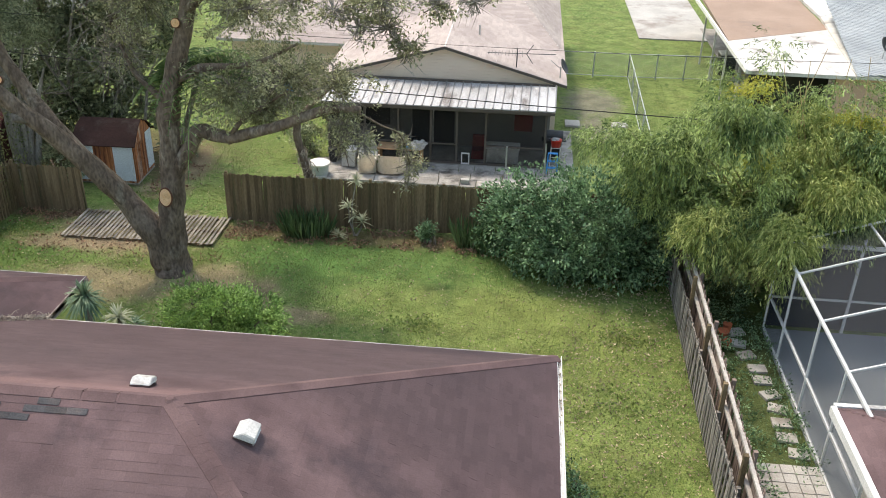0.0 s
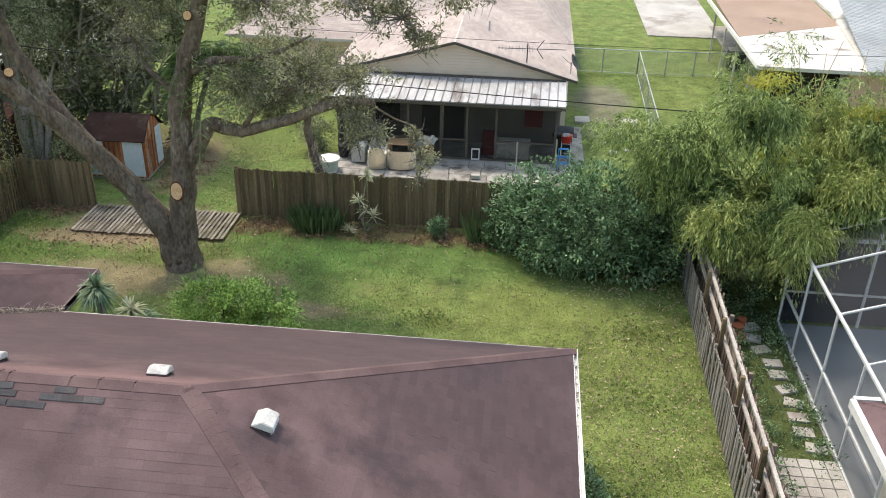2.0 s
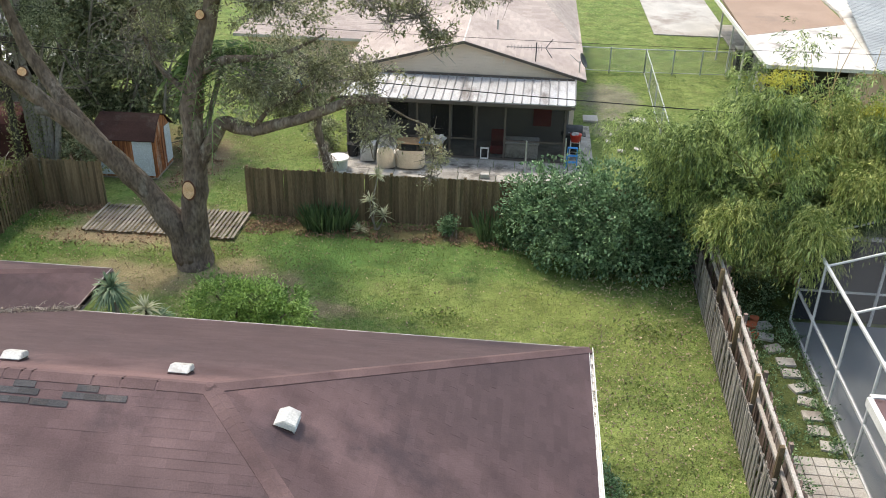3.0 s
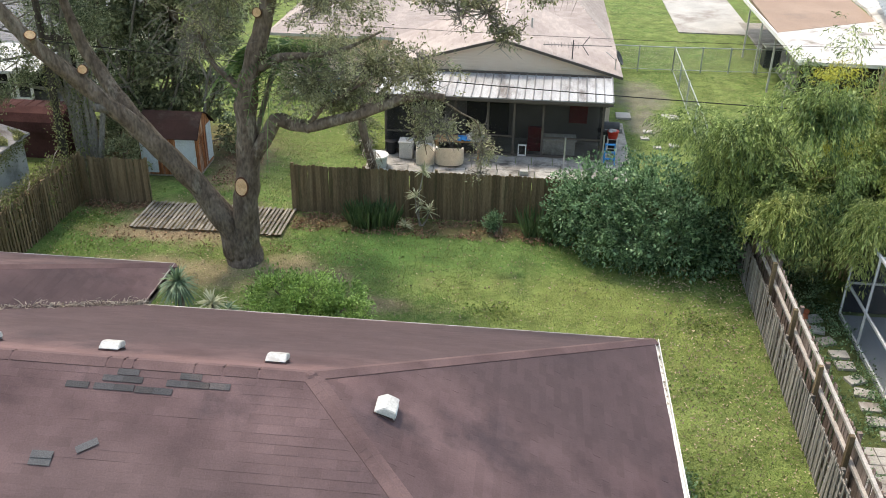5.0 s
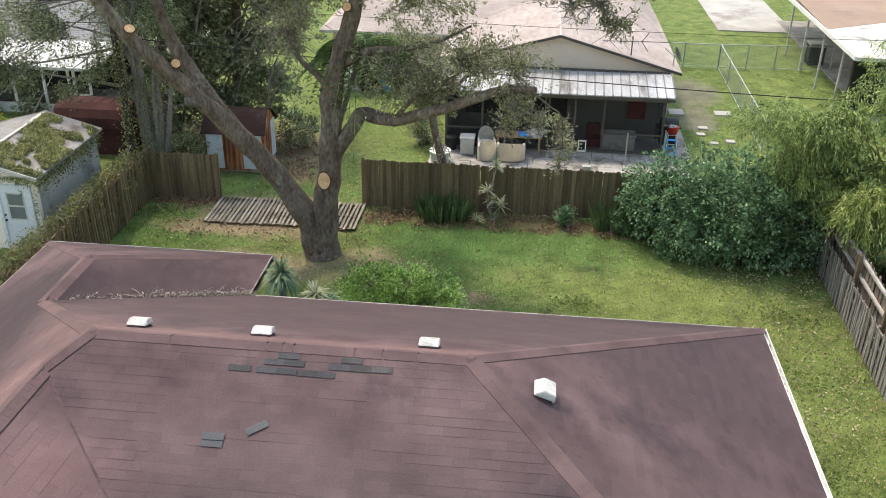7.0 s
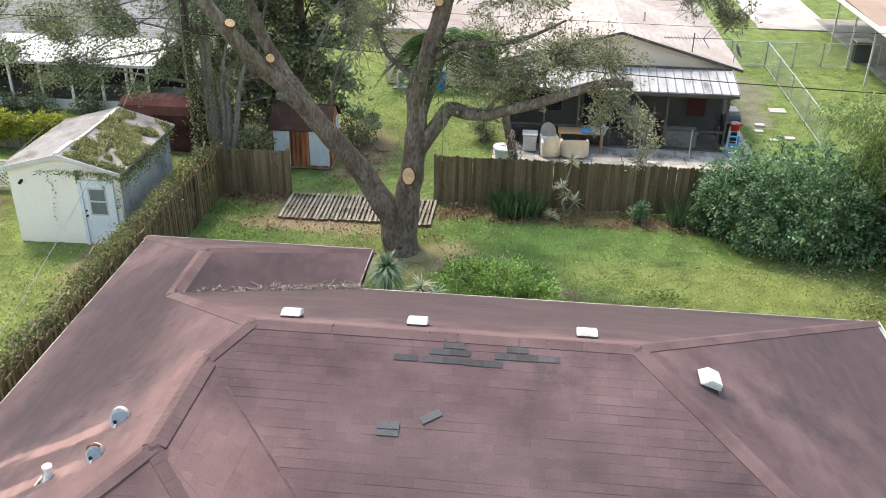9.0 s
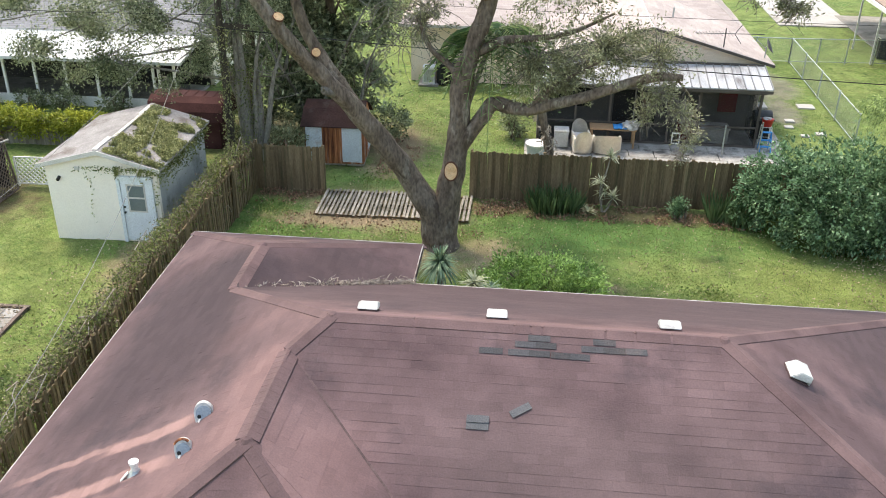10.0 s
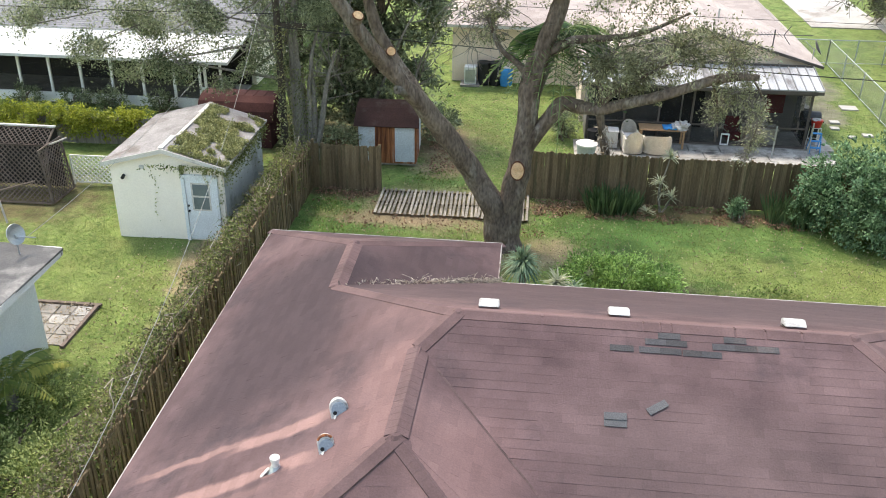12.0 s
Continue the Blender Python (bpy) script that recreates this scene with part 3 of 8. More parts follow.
for _butt in (0.002, 0.004, 0.006, 0.008, 0.010):
    tab_mesh = bpy.data.meshes.new("shingle")
    tab_mesh.from_pydata([tuple(q) for q in shingle_verts(Vector(), Vector((1, 0, 0)), Vector((0, 1, 0)), Vector((0, 0, 1)), 0.0004, TAB - 0.0004, 0, STEP + 0.01, _butt)], [], SH_FACES)
    tab_mesh.materials.append(M_SHINGLE)
    tab_meshes.append(tab_mesh)
picked = 0
rs = random.Random(4)


def spans(flat, height):
    """Where a course at this height starts and ends on the slope."""
    cuts = []
    for (x1, y1), (x2, y2) in zip(flat, flat[1:] + flat[:1]):
        if (y1 - height) * (y2 - height) < 0:
            cuts.append(x1 + (x2 - x1) * (height - y1) / (y2 - y1))
    return (min(cuts), max(cuts)) if len(cuts) > 1 else None


for side, poly in PLANES.items():
    pts = [hp(*p) for p in poly]
    n = Vector((0, 0, 0))
    for i, p in enumerate(pts):
        n += p.cross(pts[(i + 1) % len(pts)])
    n.normalize()
    flipped = n.z < 0
    if flipped:
        n, pts = -n, pts[::-1]
    u = Vector((0, 0, 1)).cross(n).normalized()
    v = n.cross(u)
    o = min(pts, key=lambda p: p.z)
    # the deck under the shingles
    deck = bmesh.new()
    top = [deck.verts.new(p) for p in pts]
    low = [deck.verts.new(p - Vector((0, 0, 0.09))) for p in pts]
    if side == "west":
        for ring, turn in ((top, 1), (low, -1)):
            k = [poly.index(q) for q in (NW, MT, V, A, B, C, SW)]
            k = [len(poly) - 1 - q for q in k] if flipped else k
            deck.faces.new([ring[k[q]] for q in (0, 1, 2, 6)][::turn])
            deck.faces.new([ring[k[q]] for q in (2, 3, 4, 5, 6)][::turn])
    else:
        deck.faces.new(top)
        deck.faces.new(low[::-1])
    for i in range(len(pts)):
        j = (i + 1) % len(pts)
        deck.faces.new((top[j], top[i], low[i], low[j]))
    bmesh.ops.triangulate(deck, faces=deck.faces)
    slope = part("roof_slope", deck, M_FELT, house)
    flat = [((p - o).dot(u), (p - o).dot(v)) for p in pts]
    hmax = max(q[1] for q in flat)
    fv, ff = [], []
    row = 0
    lo = 0.0
    while lo < hmax - 0.03:
        mid = lo + STEP / 2
        span = spans(flat, mid)
        if span:
            a0, a1 = span
            low_span, high_span = spans(flat, lo + 0.002) or span, spans(flat, lo + STEP) or span
            k = math.floor(a0 / TAB) - 1
            off = (row * 0.5 + (0.13 if row % 4 > 1 else 0)) % 1 * TAB
            while k * TAB + off < max(a1, low_span[1], high_span[1]):
                s, e = k * TAB + off, (k + 1) * TAB + off
                s2, e2 = max(s, a0), min(e, a1)
                if e2 - s2 > 0.03 or max(min(e, q1) - max(s, q0) for q0, q1 in (low_span, high_span)) > 0.01:
                    w = o + u * ((s2 + e2) / 2) + v * mid - Vector((7, -9.8, 0))
                    full = e2 - s2 > TAB - 1e-4
                    mid_s = (s + e) / 2 if e2 < s2 else (s2 + e2) / 2
                    high = STEP + 0.01 if within(flat, mid_s, lo + STEP + 0.01) else (STEP * 0.55 if not within(flat, mid_s, lo + STEP * 0.8) else STEP * 0.8)
                    if not full and spans(flat, lo + STEP):
                        high = STEP + 0.008
                    if full and side == "south" and -8.9 < w.x < -5.2 and 7.9 < w.y < 9.62 and picked < 300:
                        m = Matrix((u, v, n)).transposed().to_4x4()
                        m.translation = o + u * s + v * lo + n * 0.014
                        place(tab_meshes[min(4, max(0, int(curl(mid_s, row) / 0.002) - 1))], "shingle", m, slope)
                        picked += 1
                    else:
                        c0 = len(fv)
                        lift = rs.uniform(0, 0.001)
                        tab = shingle_verts(o + n * (0.014 + lift), u, v, n, s + 0.0004, e - 0.0004, lo, lo + high, curl(mid_s, row) + 0.0012 if full else 0.002)
                        if not full:
                            # an end tab is trimmed along the hip
                            for q, (l0, l1) in ((0, low_span), (1, low_span), (2, high_span), (3, high_span), (4, low_span), (5, low_span)):
                                x = (tab[q] - o).dot(u)
                                tab[q] = tab[q] + u * (min(max(x, l0), l1) - x)
                        fv += tab
                        ff += [tuple(c0 + q for q in f) for f in SH_FACES]
                k += 1
        lo += STEP
        row += 1
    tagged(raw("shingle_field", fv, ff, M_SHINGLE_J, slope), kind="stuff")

# caps along ridges and hips


def cap_shape(drop, length, wide=0.13):
    """One bent shingle over a ridge, rounded at its crown; its front edge stands proud of the next."""
    bm = bmesh.new()
    rows = []
    for x, lift in ((0.0, 0.0042), (length, 0.001)):
        rows.append([bm.verts.new((x, y * wide, lift + z)) for y, z in ((-1, -drop), (0, 0), (1, -drop))])
    for k in range(2):
        bm.faces.new((rows[0][k + 1], rows[0][k], rows[1][k], rows[1][k + 1]))
    for row, turn in ((rows[0], 1), (rows[1], -1)):
        low = [bm.verts.new(q.co - Vector((0, 0, 0.03))) for q in row]
        for k in range(2):
            bm.faces.new((row[k], row[k + 1], low[k + 1], low[k])[::turn])
    for k, turn in ((0, 1), (2, -1)):
        e = [rows[0][k], rows[1][k]] + [bm.verts.new(rows[j][k].co - Vector((0, 0, 0.03))) for j in (1, 0)]
        bm.faces.new(e[::turn])
    return mesh_of(bm, "ridge_cap", M_CAP)


hip_cap, ridge_cap = cap_shape(0.052, 0.16, 0.14), cap_shape(0.078, 0.16, 0.16)
ridge = new("ridge_line")
ridge.parent = house


def caps(a, b, rise=0.024):
    a, b = hp(*a), hp(*b)
    d = (b - a).normalized()
    length = (b - a).length
    side = Vector((0, 0, 1)).cross(d).normalized()
    upv = d.cross(side)
    k = 0.0
    while k < length - 0.1:
        m = Matrix((d, side, upv)).transposed().to_4x4()
        m.translation = a + d * k + upv * rise
        place(ridge_cap if abs(d.z) < 0.1 else hip_cap, "ridge_cap", m @ pose(0, 0, 0, rs.uniform(-0.3, 0.3), 0, rs.uniform(-0.3, 0.3)), ridge)
        k += 0.14


for a, b in ((NE, R), (SE, R), (V, A), (B, A), (C, B), (SW, C), (SH, C), (V, MT), (NW, MT), (NEW, MT)):
    caps(a, b, 0.046 if b in (A, B) and a in (B, C) else 0.022 if V in (a, b) or MT in (a, b) else 0.034)
# the main ridge: long sheets, with a few open butts where they have pulled apart
breaks = [A[0] - 0.02, -8.95, -7.47, -7.22, -7.06, -6.14, -5.71, -5.19, R[0] + 0.02]
for x0, x1 in zip(breaks, breaks[1:]):
    place(cap_shape(0.066, x1 - x0 - 0.035, 0.14), "ridge_cap", Matrix.Translation(hp(x0 + rs.uniform(0, 0.01), A[1], RZ + 0.026)) @ pose(0, 0, 0, rs.uniform(-0.6, 0.6)), ridge)

for q in (A, R, C, MT, V, B):
    q = hp(*q)
    part("junction_cap", tube(bmesh.new(), [q + Vector((0, 0, h)) for h in (-0.1, -0.01, 0.03, 0.042)], [0.12, 0.10, 0.06, 0.01], 10, 0.1), M_CAP, house)

# the open valley of the south wing, dark with grime
va, vb = hp(*SV), hp(*B)
vd = (vb - va).normalized()
vside = Vector((0, 0, 1)).cross(vd).normalized()
bm = bmesh.new()
prev = None
for k in range(int((vb - va).length / 0.3)):
    row = [bm.verts.new(va + vd * 0.3 * k + vside * (w_ + rs.uniform(-0.006, 0.006)) + Vector((0, 0, 0.022 + abs(w_) * 0.36))) for w_ in (-0.018, 0, 0.018)]
    if prev:
        bm.faces.new((prev[0], row[0], row[1], prev[1]))
        bm.faces.new((prev[1], row[1], row[2], prev[2]))
    prev = row
part("valley_lining", bm, M_VALLEY, house, "dark grimy valley lining")

# walls and eaves
wall_bm = bmesh.new()
box(wall_bm, -14.8 + 7, 0.8 + 7, 4.6 - 9.8, 15.1 - 9.8, -0.1, 2.5)
box(wall_bm, -14.8 + 7, -10.4 + 7, 15.0 - 9.8, 16.95 - 9.8, -0.1, 2.5)
part("wall", wall_bm, M_STUCCO, house, "cream stucco wall in the eaves' shade")
soffit = bmesh.new()
under = [(-15.36, 2.64), (-6.67, 3.45), (-5.76, 4.0), (1.36, 4.0), (1.36, 15.62), (-9.82, 15.62), (-9.82, 17.54), (-15.36, 17.54)]
levels = [[soffit.verts.new(hp(x, y, z)) for x, y in under] for z in (2.42, 2.47)]
soffit.faces.new(levels[0][::-1])
soffit.faces.new(levels[1])
for i in range(8):
    soffit.faces.new((levels[0][i], levels[0][(i + 1) % 8], levels[1][(i + 1) % 8], levels[1][i]))
soffit.normal_update()
bmesh.ops.triangulate(soffit, faces=soffit.faces)
part("soffit", soffit, M_TRIM, house)


def edge_board(name, a, b, material, up=0.032, down=0.16, t=0.03):
    a, b = hp(*a), hp(*b)
    d = (b - a).normalized()
    s = Vector((d.y, -d.x, 0))
    bm = bmesh.new()
    vs = [bm.verts.new(p + s * k + Vector((0, 0, h))) for p in (a, b) for k, h in ((0, -down), (t, -down), (t, up), (0, up))]
    for f in ((0, 1, 2, 3), (7, 6, 5, 4), (0, 4, 5, 1), (1, 5, 6, 2), (2, 6, 7, 3), (3, 7, 4, 0)):
        bm.faces.new([vs[i] for i in f])
    part(name, bm, material, house)


for a, b in ((SW, NW), (NW, NEW), (NEW, IN), (IN, NE), (SE, SV), (SV, SH), (SH, SW)):
    edge_board("fascia", a, b, M_EDGE)
# east gutter, an open trough
ge = bmesh.new()
prof = [(0.0, 0.02), (0.0, -0.10), (0.085, -0.10), (0.095, 0.015), (0.08, 0.015), (0.075, -0.085), (0.012, -0.085), (0.012, 0.02)]
ends = [[ge.verts.new(hp(1.41 + x, y, EZ + z)) for x, z in prof] for y in (3.9, 15.72)]
for i in range(8):
    j = (i + 1) % 8
    ge.faces.new((ends[0][i], ends[0][j], ends[1][j], ends[1][i]))
ge.faces.new(ends[0])
ge.faces.new(ends[1][::-1])
part("gutter", ge, M_WHITE, house, "white metal gutter with leaf litter")

SLOPE = (RZ - EZ) / 5.87


def on_roof(x, y, which):
    z = {"n": RZ - SLOPE * (y - 9.81), "s": RZ - SLOPE * (9.81 - y), "e": RZ - SLOPE * (x + 4.44), "w": EZ + 0.533 * (x + 15.42)}[which]
    s = {"n": (1, -SLOPE, 180), "s": (1, SLOPE, 0), "e": (1, -SLOPE, 90), "w": (1, 0.533, -90)}[which]
    n = {"n": (0, SLOPE, 1), "s": (0, -SLOPE, 1), "e": (SLOPE, 0, 1), "w": (-0.533, 0, 1)}[which]
    n = Vector(n).normalized()
    down = Vector((n.x, n.y, 0)).normalized()
    down = (down - n * down.dot(n)).normalized()
    m = Matrix((down.cross(n) * -1, down * -1, n)).transposed().to_4x4()
    if m.determinant() < 0:
        m = Matrix((down.cross(n), down * -1, n)).transposed().to_4x4()
    m.translation = Vector((x, y, z)) + n * 0.024
    return m


# grey repair shingles near the ridge and two loose tabs
repairs = new("repair_patch")
repairs.parent = house
PATCH_ROWS = ((-7.97, -7.63, 9.40), (-7.55, -6.95, 9.395), (-6.93, -6.38, 9.385), (-7.46, -6.86, 9.525), (-7.27, -6.95, 9.63), (-6.5, -5.87, 9.515), (-5.86, -5.56, 9.515), (-6.33, -6.01, 9.625))
for x0, x1, y in PATCH_ROWS:
    k = max(1, round((x1 - x0) / 0.31))
    w = (x1 - x0) / k
    for q in range(k):
        me = mesh_of(box(bmesh.new(), -w / 2 - 0.001, w / 2 + 0.001, -0.05, 0.05, 0, 0.005), "repair_shingle", M_PATCH)
        place(me, "repair_shingle", HB @ on_roof(x0 + w * (q + 0.5), y, "s") @ pose(0, rs.uniform(-0.004, 0.004), rs.uniform(0, 0.002), 0, 0, rs.uniform(-0.6, 0.6)), repairs)
loose_mesh = mesh_of(box(bmesh.new(), -0.155, 0.155, -0.055, 0.055, 0, 0.007), "repair_shingle", M_PATCH_L)
for x, y, rz, up in ((-7.91, 8.40, 1, 0.012), (-7.91, 8.31, 0, 0.0), (-7.33, 8.565, 33, 0.008)):
    place(loose_mesh, "repair_shingle", HB @ on_roof(x, y, "s") @ pose(0, 0, up, 0, 0, rz), repairs)


def box_vent(x, y, which, s=1.0):
    ob = thing("roof_vent", x, y, 0, "white metal box vent on the shingle roof", "roof vent", "box vents")
    ob.matrix_basis = on_roof(x, y, which)
    bm = bmesh.new()
    w, d, h = 0.21 * s, 0.19 * s, 0.17 * s
    lo = [bm.verts.new(q) for q in ((-w, -d * 0.9, 0.05), (w, -d * 0.9, 0.05), (w, d, 0.02), (-w, d, 0.02))]
    hi = [bm.verts.new(q) for q in ((-w * 0.94, -d * 0.8, h), (w * 0.94, -d * 0.8, h), (w * 0.94, d * 0.35, h), (-w * 0.94, d * 0.35, h))]
    bm.faces.new(hi)
    bm.faces.new(lo[::-1])
    for i in range(4):
        j = (i + 1) % 4
        bm.faces.new((lo[i], lo[j], hi[j], hi[i]))
    bmesh.ops.bevel(bm, geom=bm.edges[:], offset=0.012, segments=2, affect="EDGES")
    part("hood", bm, M_VENT, ob)
    part("flange", box(bmesh.new(), -w * 0.97, w * 0.97, -d * 0.97, d * 0.98, 0, 0.012), M_FELT, ob)
    part("louvre", box(bmesh.new(), -w * 0.85, w * 0.85, -d * 0.97, -d * 0.82, 0.008, 0.07), M_GREY, ob, "grey louvre under the hood")
    return ob


for x, y in ((-9.78, 10.43), (-7.76, 10.43), (-5.12, 10.40)):
    box_vent(x, y, "n", 0.78)
box_vent(-3.36, 9.75, "e", 0.90)


# the white hoods' cheeks get their bluish shade as a colour
M_HOODFACE = mat("shaded_hood_paint", (0.27, 0.32, 0.37), (0.34, 0.39, 0.44), 3, 0.5, 0.05)


def exhaust_hood(x, y, r, label, rust=False):
    """A half-round hood: flat cheeks, a curved strip over them, a tail of flashing."""
    ob = thing("exhaust_hood", x, y, 0, label, "roof vent", "exhaust hoods")
    ob.matrix_basis = pose(*on_roof(x, y, "w").translation, -24, -8, 20)
    bm = bmesh.new()
    arc = [(-r * math.cos(t), r * 1.15 * math.sin(t) + (0.05 if 0.2 < t < 2.9 else 0.02)) for t in [math.pi * k / 14 for k in range(15)]]
    arc = [(-r, -0.12)] + arc + [(r, 0.1)]
    ringa = [bm.verts.new((px, -0.06, pz)) for px, pz in arc]
    ringb = [bm.verts.new((px, 0.08, pz)) for px, pz in arc]
    for i in range(len(arc) - 1):
        bm.faces.new((ringa[i], ringb[i], ringb[i + 1], ringa[i + 1]))
    bm.faces.new(ringa)
    bm.faces.new(ringb[::-1])
    part("hood", bm, M_VENT, ob)
    part("mouth", tube(bmesh.new(), [(-r * 0.5, -0.075, r * 0.12), (-r * 0.5, -0.058, r * 0.12)], [0.028, 0.028], 10), M_BLACK, ob, "dark round opening")
    part("face_plate", tube(bmesh.new(), [(0.0, -0.061, r * 0.38), (0.0, -0.068, r * 0.38)], [r * 0.82, r * 0.80], 18), M_HOODFACE, ob, "flat cheek, blue-grey for its shade")
    part("flashing", box(bmesh.new(), -0.13, 0.06, -0.03, 0.03, -0.006, 0.006, m=pose(-r * 0.75, -0.08, -0.06, 0, -52, 20)), M_WHITE, ob)
    if rust:
        part("rust_band", tube(bmesh.new(), [(-r * 1.02 * math.cos(t), -0.045, r * 1.17 * math.sin(t) + 0.05) for t in [0.7 + 0.2 * k for k in range(10)]], [0.022] * 10, 6), M_RUST_O, ob, "orange rust along the top")
    return ob


exhaust_hood(-11.72, 8.22, 0.130, "white metal exhaust hood on the shingle roof")
exhaust_hood(-11.74, 7.46, 0.112, "white exhaust hood with a rusty rim", True)
pv = thing("vent_pipe", -12.44, 7.40, 0, "thin white plastic vent pipe through the roof", "vent pipe")
pv.matrix_basis = pose(*(on_roof(-12.44, 7.40, "w").translation))
part("pipe", tube(bmesh.new(), [(0, 0, -0.1), (0, 0, 0.17)], [0.052, 0.052], 12), M_WHITE, pv)
part("cap", tube(bmesh.new(), [(0, 0, 0.15), (0, 0, 0.19)], [0.068, 0.068], 12), M_WHITE, pv)
part("tail", box(bmesh.new(), -0.16, 0.05, -0.03, 0.03, -0.006, 0.006, m=pose(-0.12, -0.05, -0.02, 0, -50, 15)), M_WHITE, pv)
part("boot", tube(bmesh.new(), [(0, 0, -0.06), (0, 0, 0.05)], [0.13, 0.055], 12), M_GREY, pv)

# ---- fences ----


def board_mesh(name, w, h, t, material, dog=True):
    bm = bmesh.new()
    c = w * 0.28 if dog else 0.002
    prof = [(-w / 2, 0), (w / 2, 0), (w / 2, h - c), (w / 2 - c, h), (-w / 2 + c, h), (-w / 2, h - c)]
    a = [bm.verts.new((x, -t / 2, z)) for x, z in prof]
    b = [bm.verts.new((x, t / 2, z)) for x, z in prof]
    bm.faces.new(a)
    bm.faces.new(b[::-1])
    for i in range(6):
        j = (i + 1) % 6
        bm.faces.new((a[j], a[i], b[i], b[j]))
    return mesh_of(bm, name, material)


def fence(name, p, q, h, material, label, pitch=0.104, width=0.116, both=False, rails=True, dog=True, lean=1.2, posts=2.4, post_top=0.12):
    """A board fence from p to q: posts, two or three rails, single boards; both: boards alternate on the two faces."""
    p, q = Vector((*p, 0)), Vector((*q, 0))
    d = (q - p).normalized()
    length = (q - p).length
    ang = math.degrees(math.atan2(d.y, d.x))
    ob = thing(name, p.x, p.y, 0, label, "fence", rz=ang)
    me = board_mesh("board", width, h, 0.018, material, dog)
    r = random.Random(len(label))
    k = width / 2
    i = 0
    while k < length:
        y = (-0.045 if not both or i % 2 == 0 else 0.045) + (0.014 if i % 2 and not both else 0) + r.uniform(-0.003, 0.003)
        m = pose(k, y, -0.03 + r.uniform(-0.025, 0.025), r.gauss(0, lean), r.gauss(0, lean * 0.6), r.gauss(0, 1.5))
        place(me, "board", m, ob)
        k += pitch
        i += 1
    if rails:
        for z in (0.3, h * 0.55, h - 0.22):
            boxed("rail", 0, length, -0.02, 0.02, z, z + 0.085, material, ob)
    k = 0.05
    while k < length + 0.1:
        boxed("post", k - 0.045, k + 0.045, 0.022, 0.112, -0.1, h - 0.08 + post_top * r.random(), material, ob)
        k += posts
    return ob


fence("back_fence", (-9.25, 26.25), (5.4, 26.3), 1.70, M_FENCE, "dark weathered wooden board fence behind the lawn", pitch=0.142, width=0.15, lean=0.5)
fence("gap_fence", (-16.65, 26.15), (-14.2, 26.15), 1.62, M_FENCE, "short dark wooden fence beside the pallet path", pitch=0.13, width=0.145, lean=1.2)
fence("west_fence", (-16.55, 26.2), (-16.75, 3.0), 1.72, M_FENCE, "long dark shadowbox wooden fence overgrown with vines", pitch=0.08, width=0.086, both=True)
ef = fence("east_fence", (5.42, 26.2), (5.22, 8.0), 1.82, M_FENCE_B, "tall grey-brown board fence with posts and pale rails", pitch=0.125, width=0.128, lean=0.8, post_top=0.0, rails=False)
for z in (1.22, 1.70):
    boxed("rail", 0, 18.2, -0.14, -0.065, z, z + 0.07, M_RAIL, ef, "sun-bleached rail")
k = 0.6
while k < 18:
    boxed("post", k - 0.05, k + 0.05, -0.24, -0.145, -0.1, 1.88, M_FENCE, ef, "dark post")
    k += 2.35
fence("picket_fence", (5.12, 25.8), (4.92, 8.0), 1.22, M_FENCE_G, "low grey picket fence before the board fence", pitch=0.112, width=0.078, lean=0.9, posts=2.4, post_top=0.0, rails=True, dog=False)

# ---- pallet path in the gap ----
pal = thing("pallet", 0, 0, 0, "grey weathered wooden pallet lying on the ground", "pallet", "pallets in the fence gap")
pal.matrix_basis = pose(-13.28, 25.15, 0, 0, 0, 0)
slat_mesh = mesh_of(box(bmesh.new(), -0.040, 0.040, -0.99, 0.99, 0.0, 0.018), "slat", M_DECK)
for i in range(12):
    place(slat_mesh, "slat", pose(-0.77 + 0.140 * i, rs.uniform(-0.04, 0.04), 0.062 + rs.uniform(0, 0.008), rs.uniform(-0.4, 0.4), 0, rs.uniform(-1.6, 1.6)), pal)
for y in (-0.9, 0, 0.9):
    boxed("runner", -0.82, 0.82, y - 0.035, y + 0.035, 0.0, 0.06, M_FENCE, pal)
copy_thing(pal, pose(-11.6, 25.2, 0, 0, 0, 1.5))
copy_thing(pal, pose(-9.93, 25.18, 0, 0, 0, -1.0))

# ---- the big oak ----
oak = thing("oak_tree", -9.8, 22.7, 0, "large twin-trunked oak with fresh pruning cuts and grey bark", "tree")
OX = Vector((9.8, -22.7, 0))


def ox(*pts):
    return [Vector(p) + OX for p in pts]


tb = bmesh.new()
limb(tb, ox((-9.8, 22.7, -0.2), (-9.78, 22.7, 0.25), (-9.75, 22.66, 0.8), (-9.66, 22.58, 1.5), (-9.5, 22.52, 2.5), (-9.38, 22.5, 3.3), (-9.33, 22.5, 4.4), (-9.24, 22.5, 5.3), (-8.9, 22.52, 6.5), (-8.52, 22.6, 7.7), (-8.3, 22.7, 9.2), (-8.1, 22.9, 10.5)),
     [0.66, 0.50, 0.43, 0.37, 0.35, 0.30, 0.285, 0.30, 0.25, 0.20, 0.15, 0.08], 16, 0.26)
part("trunk", tb, M_BARK, oak, smooth=True)
lb = bmesh.new()
limb(lb, ox((-9.9, 22.68, 0.2), (-10.15, 22.5, 1.2), (-10.75, 22.35, 2.3), (-11.35, 22.0, 3.35), (-12.0, 21.6, 4.35), (-12.55, 21.15, 5.2), (-13.2, 20.7, 6.1), (-13.75, 19.95, 7.2), (-14.5, 19.5, 8.7), (-15.2, 19.2, 10.3)),
     [0.50, 0.38, 0.33, 0.31, 0.27, 0.23, 0.205, 0.18, 0.14, 0.08], 14, 0.24)
